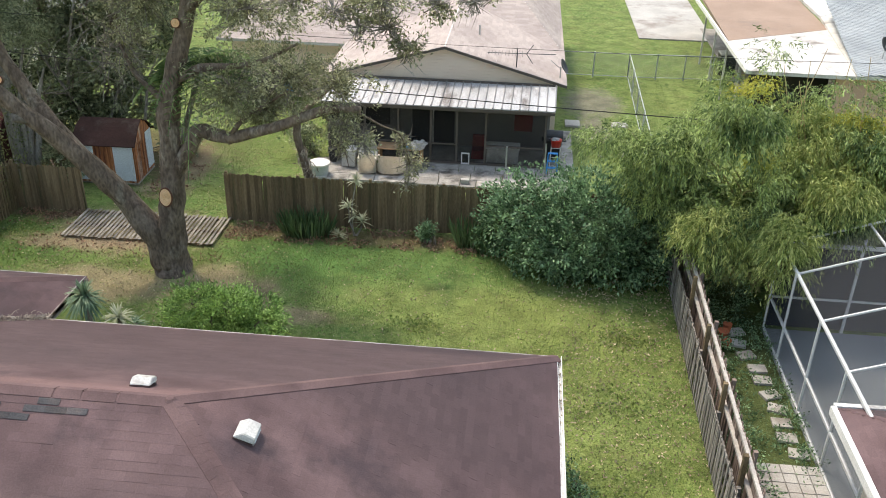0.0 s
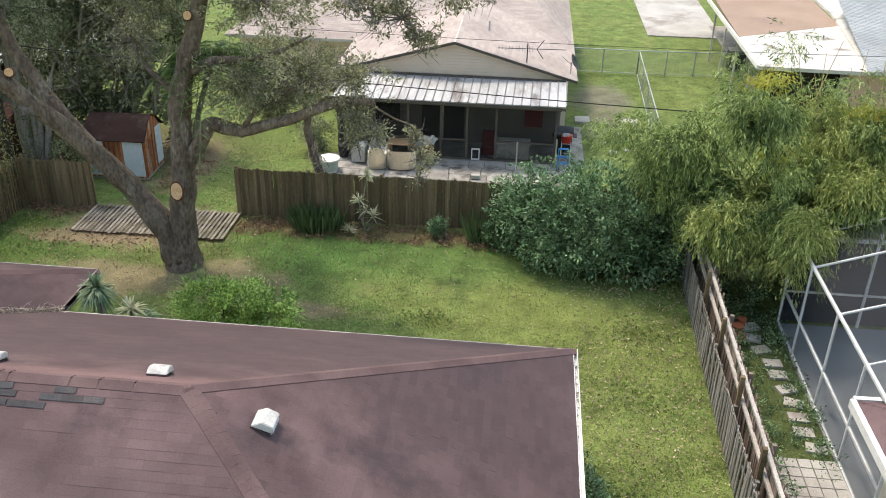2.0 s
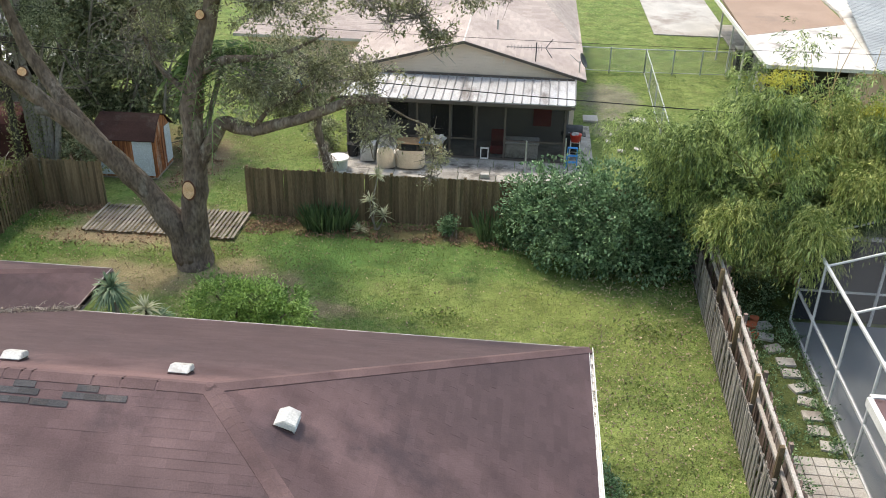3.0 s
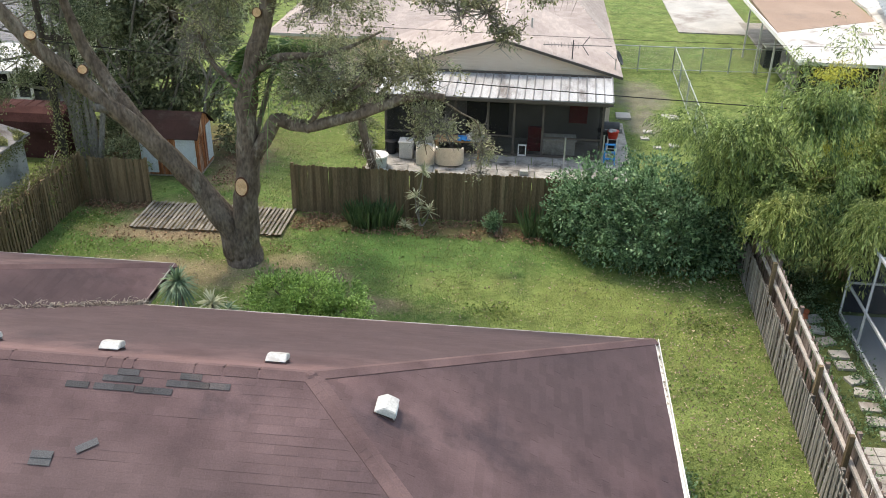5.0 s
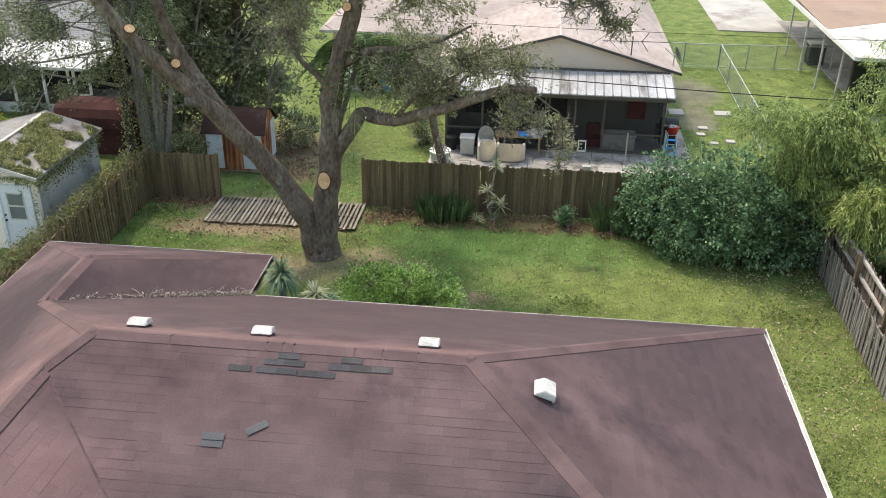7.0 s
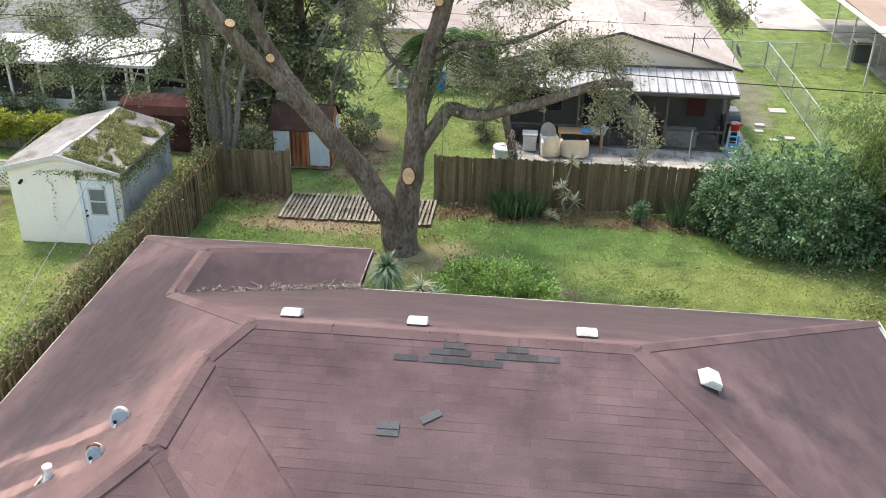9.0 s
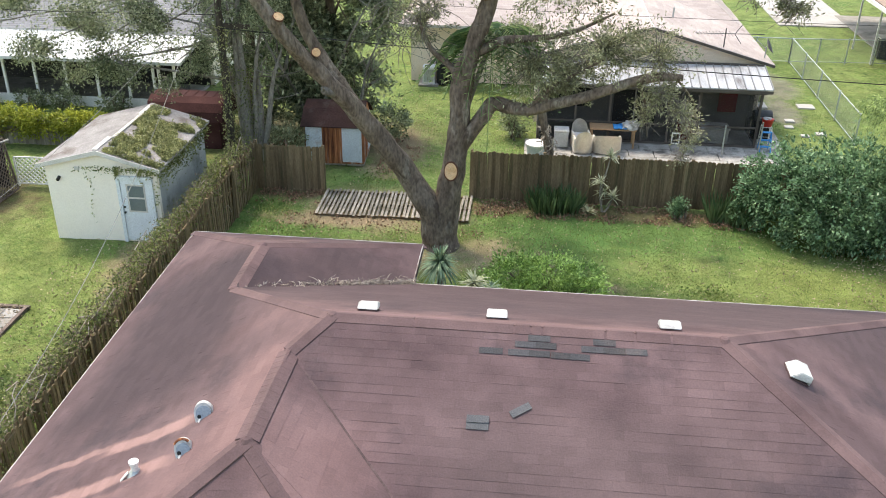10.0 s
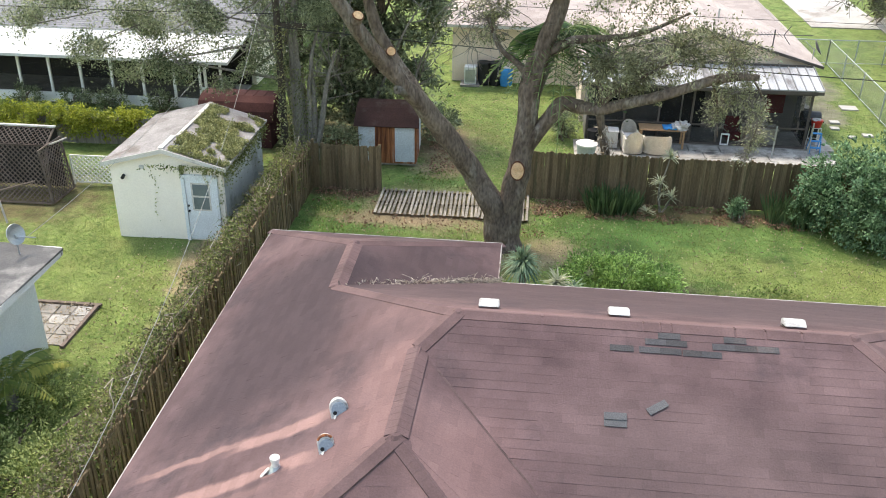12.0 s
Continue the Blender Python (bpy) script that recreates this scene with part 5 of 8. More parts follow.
bmesh.ops.create_grid(tm, x_segments=14, y_segments=12, size=0.3)
for v in tm.verts:
    v.co.z = 0.03 + 0.10 * abs(noise.noise(v.co * 6)) + 0.10 * max(0, 0.25 - v.co.length)
bmesh.ops.solidify(tm, geom=tm.faces[:], thickness=0.012)
part("cloth", tm, M_BLUE, tw2, smooth=True)
bask = thing("clothes_heap", -3.48, 31.62, 0.79, "crumpled grey-white cloths heaped on the patio table", "laundry")
hm = bmesh.new()
bmesh.ops.create_icosphere(hm, subdivisions=3, radius=0.3)
for v in hm.verts:
    v.co = v.co * (1 + 0.75 * noise.noise(v.co * 6.5))
    v.co.z = max(0.0, v.co.z * 0.7 + 0.1)
part("washing", hm, M_CONC_L, bask)
M_DISH = mat("dark_dish_paint", (0.06, 0.062, 0.066), (0.10, 0.10, 0.105), 3, 0.6, 0.05)
gr = thing("gas_grill", 1.68, 33.1, 0.04, "black grill with a grey lid by the porch", "grill")
part("cabinet", box(bmesh.new(), -0.3, 0.3, -0.25, 0.25, 0.1, 0.85, 0.02), M_BLACK, gr)
hd = bmesh.new()
tube(hd, [(-0.34, 0, 0.97), (0.34, 0, 0.97)], [0.25, 0.25], 16)
for v in hd.verts:
    v.co.z = max(v.co.z, 0.87)
part("lid", hd, M_DISH, gr, "slate-grey rounded lid")
part("handle", rod(bmesh.new(), (-0.22, -0.27, 0.99), (0.22, -0.27, 0.99), 0.015), M_GREY, gr)
for sx in (-0.48, 0.32):
    part("side_shelf", box(bmesh.new(), sx, sx + 0.16, -0.2, 0.2, 0.84, 0.87, 0.008), M_BLACK, gr)
stand = thing("laundry_stand", 1.75, 32.45, 0.04, "white wire stand by the porch", "stand")
fr = bmesh.new()
for sx in (-0.17, 0.17):
    for sy in (-0.15, 0.15):
        rod(fr, (sx * 1.15, sy * 1.2, 0), (sx, sy, 0.80), 0.014)
for z in (0.3, 0.79):
    for sy in (-0.15, 0.15):
        rod(fr, (-0.18, sy, z), (0.18, sy, z), 0.012)
    for sx in (-0.17, 0.17):
        rod(fr, (sx, -0.16, z), (sx, 0.16, z), 0.012)
part("frame", fr, M_WHITE, stand)
tub_r = thing("plastic_tub", 1.75, 32.45, 0.85, "red plastic tub with pale cloth on a wire stand", "tub")
tr_ = bmesh.new()
tube(tr_, [(0, 0, 0), (0, 0, 0.26), (0, 0, 0.28), (0, 0, 0.265), (0, 0, 0.04)], [0.17, 0.22, 0.235, 0.2, 0.15], 18)
part("bowl", tr_, M_RED, tub_r, smooth=True)
cm = bmesh.new()
bmesh.ops.create_icosphere(cm, subdivisions=3, radius=0.17)
for v in cm.verts:
    v.co = v.co * (1 + 0.6 * noise.noise(v.co * 9))
    v.co.z = v.co.z * 0.55 + 0.25
part("cloth", cm, M_CONC_L, tub_r, "crumpled pale cloth")
stp = thing("step_stool", 1.64, 31.85, 0.04, "light blue folding step stool by the porch", "step stool")
for sx in (-0.2, 0.2):
    part("rail", rod(bmesh.new(), (sx, -0.2, 0), (sx * 0.85, 0.02, 0.78), 0.022), M_BLUE, stp)
    part("rear_leg", rod(bmesh.new(), (sx, 0.24, 0), (sx * 0.85, 0.04, 0.74), 0.016), M_BLUE, stp)
for z, y in ((0.22, -0.14), (0.46, -0.07), (0.74, 0.02)):
    part("tread", box(bmesh.new(), -0.19, 0.19, y - 0.09, y + 0.06, z, z + 0.03, 0.008), M_BLUE, stp)
blk = thing("concrete_block", -1.56, 30.3, 0.05, "pale concrete block lying on the patio edge", "block")
part("block", box(bmesh.new(), -0.16, 0.16, -0.1, 0.1, 0, 0.15, 0.015), M_CONC_L, blk)
fp = thing("yard_pole", -0.1, 31.0, 0, "thin grey metal pole standing by the patio", "pole")
part("pole", rod(bmesh.new(), (0, 0, 0), (0, 0, 1.3), 0.03, 8), M_GREY, fp)
copy_thing(fp, pose(1.35, 31.5, 0))
pads = thing("ground_slab", 2.6, 37.5, 0, "pale concrete slab lying beside the house", "slab")
part("slab", box(bmesh.new(), -0.32, 0.32, -0.36, 0.36, -0.03, 0.07, 0.015), M_CONC_L, pads)
# dish and aerial
dish = thing("satellite_dish", 1.78, 34.7, 2.78, "dark grey satellite dish on the rear eave", "dish")
dm = bmesh.new()
bmesh.ops.create_uvsphere(dm, u_segments=20, v_segments=12, radius=0.62)
bmesh.ops.delete(dm, geom=[v for v in dm.verts if v.co.z > -0.50], context="VERTS")
bmesh.ops.translate(dm, verts=dm.verts, vec=(0, 0, 0.55))
bmesh.ops.solidify(dm, geom=dm.faces[:], thickness=0.02)
bmesh.ops.transform(dm, matrix=pose(0.12, 0, 0.58, 62, 0, 78), verts=dm.verts)
part("reflector", dm, M_DISH, dish)
part("arm", rod(rod(bmesh.new(), (0, 0, -0.05), (0, 0, 0.55), 0.025), (0.02, 0, 0.45), (-0.42, -0.12, 0.82), 0.014), M_GREY, dish)
aer = thing("tv_aerial", 0.04, 34.25, 2.95, "thin metal television aerial on the gable roof", "aerial")
part("mast", rod(bmesh.new(), (0, 0, -0.2), (0, 0, 1.15), 0.024), M_DISH, aer)
part("boom", rod(bmesh.new(), (-1.15, 0, 0.93), (1.5, 0.15, 0.93), 0.016), M_DISH, aer)
for i in range(11):
    x, half = -1.1 + 0.13 * i, 0.22 + 0.02 * i
    part("element", rod(bmesh.new(), (x, -half, 0.95), (x, half, 0.95), 0.010, 5), M_DISH, aer)
for sy in (-1, 1):
    part("reflector_arm", rod(bmesh.new(), (0.36, 0.05, 0.93), (0.62, 0.05 + 0.1 * sy, 0.93 + 0.34 * sy), 0.016, 5), M_DISH, aer)
for k in (-1.25, -0.9):
    part("stay", rod(bmesh.new(), (k, -0.1, 0.3), (k + 0.12, -0.1, 0.66), 0.012, 5), M_WHITE, aer)

# ---- rusty tin shed ----
rsd = thing("rusty_shed", -14.33, 29.3, 0, "small tin shed with orange rust and a brown roof", "shed", rz=2)
sx0, sx1, sy0, sy1 = -1.06, 1.04, -0.9, 0.85
for nm, q in (("front_wall", (sx0, sx1, sy0, sy0 + 0.03)), ("back_wall", (sx0, sx1, sy1 - 0.03, sy1)), ("left_wall", (sx0, sx0 + 0.03, sy0, sy1)), ("right_wall", (sx1 - 0.03, sx1, sy0, sy1))):
    boxed(nm, *q, 0.08, 1.5, M_RUST_O if nm != "back_wall" else M_RUST, rsd)
for a, b in ((sx0 + 0.03, sx0 + 0.62), (sx0 + 1.34, sx1 - 0.05)):
    boxed("panel", a, b, sy0 - 0.02, sy0 - 0.002, 0.15, 1.44, M_TIN, rsd, "pale blue-grey tin panel")
boxed("panel", sx1 + 0.002, sx1 + 0.02, 0.25, 0.80, 0.2, 1.6, M_TIN, rsd, "pale blue-grey tin panel")
for k in range(9):
    boxed("corrugation", sx0 + 0.58 + k * 0.075, sx0 + 0.6 + k * 0.075, sy0 - 0.014, sy0 - 0.001, 0.1, 1.48, M_RUST_O, rsd)
for k in range(10):
    boxed("corrugation", sx1 + 0.001, sx1 + 0.014, sy0 + 0.08 + k * 0.085, sy0 + 0.1 + k * 0.085, 0.1, 1.48, M_RUST_O, rsd)
rf = bmesh.new()
for pts in ([(sx0 - 0.12, sy0 - 0.15, 1.52), (sx1 + 0.12, sy0 - 0.15, 1.52), (sx1 + 0.08, sy0 + 0.45, 2.02), (sx0 - 0.08, sy0 + 0.45, 2.02)],
            [(sx0 - 0.08, sy0 + 0.45, 2.02), (sx1 + 0.08, sy0 + 0.45, 2.02), (sx1 + 0.04, 0, 2.2), (sx0 - 0.04, 0, 2.2)],
            [(sx0 - 0.04, 0, 2.2), (sx1 + 0.04, 0, 2.2), (sx1 + 0.08, sy1 - 0.45, 2.02), (sx0 - 0.08, sy1 - 0.45, 2.02)],
            [(sx0 - 0.08, sy1 - 0.45, 2.02), (sx1 + 0.08, sy1 - 0.45, 2.02), (sx1 + 0.12, sy1 + 0.15, 1.52), (sx0 - 0.12, sy1 + 0.15, 1.52)]):
    slab(rf, pts, 0.03)
part("roof", rf, M_RUST, rsd)
for sx in (sx0, sx1):
    gb2 = bmesh.new()
    q = [(sx, sy0, 1.48), (sx, sy1, 1.48), (sx, sy1 - 0.45, 1.98), (sx, 0, 2.16), (sx, sy0 + 0.45, 1.98)]
    a = [gb2.verts.new(Vector(p) + Vector((-0.012, 0, 0))) for p in q]
    b = [gb2.verts.new(Vector(p) + Vector((0.012, 0, 0))) for p in q]
    gb2.faces.new(a), gb2.faces.new(b[::-1])
    for i in range(5):
        j = (i + 1) % 5
        gb2.faces.new((a[j], a[i], b[i], b[j]))
    part("gable", gb2, M_RUST_O, rsd)
boxed("sill", sx0, sx1, sy0 + 0.03, sy1 - 0.03, 0.0, 0.08, M_DECK, rsd)

# ---- white stucco shed with a mossy roof ----
wsd = thing("stucco_shed", -19.95, 24.2, 0, "cream stucco shed with vines and moss on its pale roof", "shed")


def wl(x, y, z):
    return Vector((x + 19.95, y - 24.2, z))


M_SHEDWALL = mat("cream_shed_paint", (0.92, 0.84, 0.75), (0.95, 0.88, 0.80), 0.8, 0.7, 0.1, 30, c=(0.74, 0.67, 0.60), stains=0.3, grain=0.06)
X0, X1, Y0, Y1 = -21.47, -18.1, 21.72, 25.75
# back and right walls are greyer: shade put into the colour with weathering
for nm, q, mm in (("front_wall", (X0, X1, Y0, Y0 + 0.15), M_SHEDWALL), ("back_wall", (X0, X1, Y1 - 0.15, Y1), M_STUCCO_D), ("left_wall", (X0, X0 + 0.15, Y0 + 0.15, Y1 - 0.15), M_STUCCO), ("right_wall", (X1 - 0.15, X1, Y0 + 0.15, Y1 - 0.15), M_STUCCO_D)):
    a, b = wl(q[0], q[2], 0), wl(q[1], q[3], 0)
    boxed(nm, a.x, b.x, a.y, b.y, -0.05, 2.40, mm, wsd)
RXm, RZm, RZe = -19.75, 2.93, 2.42
for yy in (Y0 + 0.001, Y1 - 0.151):
    gm = bmesh.new()
    q = [(X0, 2.401), (X1, 2.401), (X1, 2.42), (RXm, 2.85), (X0, 2.42)]
    a = [gm.verts.new(wl(x, yy, z)) for x, z in q]
    b = [gm.verts.new(wl(x, yy + 0.15, z)) for x, z in q]
    gm.faces.new(a), gm.faces.new(b[::-1])
    for i in range(5):
        j = (i + 1) % 5
        gm.faces.new((a[j], a[i], b[i], b[j]))
    part("gable", gm, M_SHEDWALL, wsd)
M_SHEDROOF = mat("pale_roll_roofing", (0.21, 0.20, 0.20), (0.33, 0.315, 0.315), 1.6, 0.85, 0.3, 22, c=(0.15, 0.125, 0.115), stains=0.6, grain=0.35)
for pts in ([wl(X0 - 0.2, Y0 - 0.16, RZe), wl(RXm, Y0 - 0.16, RZm), wl(RXm, Y1 + 0.15, RZm), wl(X0 - 0.2, Y1 + 0.15, RZe)], [wl(RXm, Y0 - 0.16, RZm), wl(X1 + 0.2, Y0 - 0.16, RZe), wl(X1 + 0.2, Y1 + 0.15, RZe), wl(RXm, Y1 + 0.15, RZm)]):
    part("roof", slab(bmesh.new(), pts, 0.07), M_SHEDROOF, wsd, "pale stained roll roofing")
for xe in (X0 - 0.2, X1 + 0.2):
    rk = bmesh.new()
    lo_, hi_ = wl(xe, Y0 - 0.185, RZe), wl(RXm, Y0 - 0.185, RZm)
    vs = [rk.verts.new(p_ + Vector((0, dy, dz))) for p_ in (lo_, hi_) for dy, dz in ((0, -0.12), (0.024, -0.12), (0.024, 0.012), (0, 0.012))]
    for fc in ((0, 1, 2, 3), (7, 6, 5, 4), (0, 4, 5, 1), (1, 5, 6, 2), (2, 6, 7, 3), (3, 7, 4, 0)):
        rk.faces.new([vs[i] for i in fc])
    part("rake_board", rk, M_TRIM, wsd)
# a loose lath and lifted flashing along the ridge
for y0_, y1_, dx_, w_ in ((Y0 - 0.1, Y0 + 0.95, -0.05, 0.075), (Y0 + 0.97, Y1 - 1.0, 0.06, 0.05), (Y1 - 0.98, Y1 + 0.1, 0.02, 0.07)):
    a, b = wl(RXm + dx_ - w_, y0_, RZm - 0.012), wl(RXm + dx_ + w_, y1_, RZm + 0.026)
    boxed("ridge_strip", a.x, b.x, a.y, b.y, a.z, b.z, M_TRIM, wsd)
M_DOOR = mat("blue_white_door", (0.66, 0.70, 0.75), (0.74, 0.78, 0.82), 2.0, 0.45, 0.05, 30)
dr = part("door", box(bmesh.new(), 0.735, 1.62, -2.54, -2.49, 0.05, 2.04, 0.006), M_DOOR, wsd, "white door with a two-pane window")
dfm = bmesh.new()
for q in ((0.63, 0.73, 0.0, 2.04), (1.625, 1.72, 0.0, 2.04), (0.63, 1.72, 2.045, 2.14)):
    box(dfm, q[0], q[1], -2.575, -2.485, q[2], q[3])
part("door_frame", dfm, M_DOOR, wsd)
M_GLASS = mat("window_glass", (0.12, 0.15, 0.17), (0.16, 0.19, 0.21), 2, 0.06, 0.0, spec=0.8)
for z0, z1 in ((1.05, 1.43), (1.49, 1.84)):
    boxed("pane", 0.95, 1.42, -2.552, -2.542, z0, z1, M_GLASS, dr)
boxed("window_frame", 0.90, 1.47, -2.548, -2.5401, 1.00, 1.89, M_TRIM, dr)
part("handle", rod(bmesh.new(), (0.78, -2.60, 0.98), (0.78, -2.54, 0.98), 0.03, 8), M_BLACK, dr)
part("deadbolt", rod(bmesh.new(), (0.78, -2.575, 1.15), (0.78, -2.54, 1.15), 0.03, 8), M_BLACK, dr)
part("wall_lamp", rod(bmesh.new(), (-1.12, -2.62, 1.95), (-1.12, -2.48, 1.99), 0.05, 10), M_BLACK, wsd)
part("junction_box", box(bmesh.new(), -0.60, -0.46, -2.53, -2.48, 2.24, 2.34, 0.005), M_TRIM, wsd)
mr_ = np.random.default_rng(11)
mp_ = []
for k in range(30000):
    x, y = mr_.uniform(RXm + 0.16, X1 + 0.2), mr_.uniform(Y0 - 0.1, Y1 - 0.1)
    if noise.noise(Vector((x * 1.1, y * 1.1, 3))) + 0.5 * noise.noise(Vector((x * 3.1, y * 3.1, 5))) + 0.34 - 0.30 * abs(y - 23.4) / 2 > 0:
        z = RZm - (x - RXm) * (RZm - RZe) / (X1 + 0.2 - RXm)
        mp_.append(wl(x, y, z + abs(mr_.normal()) * 0.05))
leaf_cloud("moss", np.array(mp_), 0.062, L_MOSS, wsd, "green and straw-coloured creeper on the roof", 0.6, -0.3, mr_)
for k, (x, zt, zb) in enumerate(((-20.14, 2.4, 0.55), (-18.5, 2.4, 1.9), (-18.2, 2.4, 0.7), (-19.2, 2.42, 2.05))):
    pts = np.array([wl(x + 0.08 * math.sin(z * 5) + mr_.normal() * 0.03, Y0 - 0.06 + mr_.normal() * 0.03, z) for z in mr_.uniform(zb, zt, 90 if k else 40)])
    leaf_cloud("hanging_vine", pts, 0.07, L_MOSS, wsd, "thin hanging vine", 0.5, 0.8, mr_)

ev = np.concatenate([np.stack([mr_.beta(2, 1.2, 420) * 2.7 - 0.6, -2.68 + mr_.normal(size=420) * 0.06, 2.46 - np.abs(mr_.normal(size=420)) * 0.10], 1), np.stack([2.02 + mr_.normal(size=1500) * 0.07, mr_.uniform(-2.7, 1.5, 1500), 2.42 - np.abs(mr_.normal(size=1500)) * 0.26], 1)])
leaf_cloud("eave_vine", ev, 0.07, L_VINE, wsd, "creeper hanging over the eaves", 0.5, 0.5, mr_)

# ---- long lanai house at the back left ----
M_PANROOF = mat("white_pan_roof", (0.50, 0.51, 0.52), (0.60, 0.61, 0.62), 0.7, 0.6, 0.1, 25, c=(0.46, 0.46, 0.45), stains=0.45)
lh = thing("lanai_house", 0, 0, 0, "long white house with a dark screened lanai", "house")
boxed("knee_wall", -38, -21.9, 33.5, 33.62, 0, 0.42, M_WHITE, lh)
boxed("back_wall", -38, -21.9, 37.0, 37.15, 0, 2.6, M_INSIDE, lh, "lanai back wall, near-black for its shade")
boxed("lanai_floor", -38, -21.9, 33.62, 37.0, -0.02, 0.03, M_CONC, lh)
x = -37.6
while x < -21.5:
    boxed("post", x - 0.05, x + 0.05, 33.5, 33.6, 0.42, 2.1, M_WHITE, lh)
    boxed("screen_panel", x + 0.06, x + 1.29, 33.548, 33.552, 0.43, 2.02, M_SCREEN, lh)
    x += 1.35
boxed("header", -38, -21.9, 33.46, 33.62, 2.02, 2.16, M_WHITE, lh)
dfr = bmesh.new()
for q in ((-23.0, -22.9, 0, 2.05), (-22.1, -22.0, 0, 2.05), (-23.0, -22.0, 0.85, 0.95), (-23.0, -22.0, 0.0, 0.3)):
    box(dfr, q[0], q[1], 33.42, 33.49, q[2], q[3])
part("screen_door", dfr, M_WHITE, lh, "white-framed screen door")
part("pan_roof", slab(bmesh.new(), [(-38.3, 33.1, 2.16), (-21.6, 33.1, 2.16), (-21.6, 36.0, 2.54), (-38.3, 36.0, 2.54)], 0.12), M_PANROOF, lh, "white aluminium pan roof")
lroof = [(-38.3, 35.95, 2.60), (-21.0, 35.95, 2.60), (-24.0, 43.0, 4.9), (-36, 43.0, 4.9)]
lrp = part("main_roof", slab(bmesh.new(), lroof, 0.1), M_TRIM, lh)
M_GREYROOF = mat("pale_grey_shingles", (0.20, 0.20, 0.21), (0.27, 0.27, 0.285), 0.5, 0.85, 0.3, 40, per="island", spread=0.1)
shingled("shingle_field", lroof, 0.16, 0.45, M_GREYROOF, lrp)
part("end_roof", slab(bmesh.new(), [(-21.0, 35.95, 2.60), (-21.0, 49.0, 2.72), (-24.0, 43.0, 4.9)], 0.1), M_GREYROOF, lh)
boxed("end_wall", -21.9, -21.7, 37.15, 48, 0, 2.6, M_STUCCO, lh)

# red tin shed by the lanai
rt = thing("red_shed", -20.2, 30.4, -0.1, "dark red metal shed with a low barrel roof", "shed")
part("body", box(bmesh.new(), -1.3, 1.3, -0.9, 0.9, 0, 1.15), M_REDTIN, rt)
rr = bmesh.new()
prof = [(-1.0, 1.14), (-0.92, 1.5), (-0.72, 1.78), (-0.35, 1.93), (0.35, 1.93), (0.72, 1.78), (0.92, 1.5), (1.0, 1.14)]
a = [rr.verts.new((-1.45, y, z)) for y, z in prof]
b = [rr.verts.new((1.45, y, z)) for y, z in prof]
rr.faces.new(a), rr.faces.new(b[::-1])
for i in range(8):
    j = (i + 1) % 8
    rr.faces.new((a[j], a[i], b[i], b[j]))
part("roof", rr, M_REDTIN, rt)
for i in range(8):
    part("seam", box(bmesh.new(), -1.36 + i * 0.385, -1.33 + i * 0.385, -0.35, 0.35, 1.931, 1.945), M_REDTIN, rt)

# ---- neighbour on the left: corner of a white house, pavers, lattice shelter ----
M_FLATGREY = mat("stained_grey_roof", (0.07, 0.07, 0.075), (0.13, 0.127, 0.127), 0.9, 0.8, 0.2, 30, c=(0.26, 0.25, 0.24), stains=0.5)
nh = thing("neighbour_house", 0, 0, 0, "pale blue-white house corner with a flat grey roof", "house")
M_BLUEWALL = mat("pale_blue_wall", (0.72, 0.73, 0.75), (0.80, 0.81, 0.82), 1.0, 0.8, 0.15, 50)
boxed("wall", -27, -20.65, 8.0, 15.6, -0.05, 2.55, M_BLUEWALL, nh)
part("roof", slab(bmesh.new(), [(-27.3, 7.7, 2.9), (-20.05, 7.7, 2.72), (-19.85, 15.75, 2.72), (-27.3, 15.95, 2.9)], 0.05), M_FLATGREY, nh, "flat grey stained roof")
boxed("fascia", -20.0, -19.9, 7.8, 15.75, 2.52, 2.70, M_WHITE, nh)
boxed("fascia", -27, -19.9, 15.70, 15.80, 2.54, 2.72, M_WHITE, nh)
sd2 = thing("small_dish", -20.65, 15.3, 2.74, "small pale satellite dish on the flat roof", "dish")
dm = bmesh.new()
bmesh.ops.create_uvsphere(dm, u_segments=18, v_segments=12, radius=0.5)
bmesh.ops.delete(dm, geom=[v for v in dm.verts if v.co.z > -0.40], context="VERTS")
bmesh.ops.translate(dm, verts=dm.verts, vec=(0, 0, 0.45))
bmesh.ops.solidify(dm, geom=dm.faces[:], thickness=0.015)
bmesh.ops.transform(dm, matrix=pose(0, 0, 0.5, 70, 0, 75), verts=dm.verts)
part("reflector", dm, M_GREY, sd2)
part("mast", rod(bmesh.new(), (0, 0, 0), (0, 0, 0.5), 0.02), M_GREY, sd2)
part("arm", rod(bmesh.new(), (0, 0, 0.45), (0.35, 0.2, 0.35), 0.012), M_GREY, sd2)
pad = thing("paver_pad", 0, 0, 0, "small pad of pale square pavers edged with timber", "paving", kind="structure")
for i in range(4):
    for j in range(4):
        part("paver", box(bmesh.new(), -22.15 + i * 0.45, -21.72 + i * 0.45, 15.7 + j * 0.46, 16.13 + j * 0.46, -0.05, 0.03 + rs.uniform(0, 0.012), 0.008), M_CONC_L if (i * 7 + j * 3) % 5 == 0 else M_CONC, pad)
for q in ((-22.3, -20.22, 17.56, 17.66), (-20.36, -20.26, 15.6, 17.56)):
    boxed("timber_edge", *q, 0, 0.07, M_FENCE_B, pad)
lat = thing("lattice_shelter", 0, 0, 0, "brown wooden lattice shelter beside the fence", "lattice")


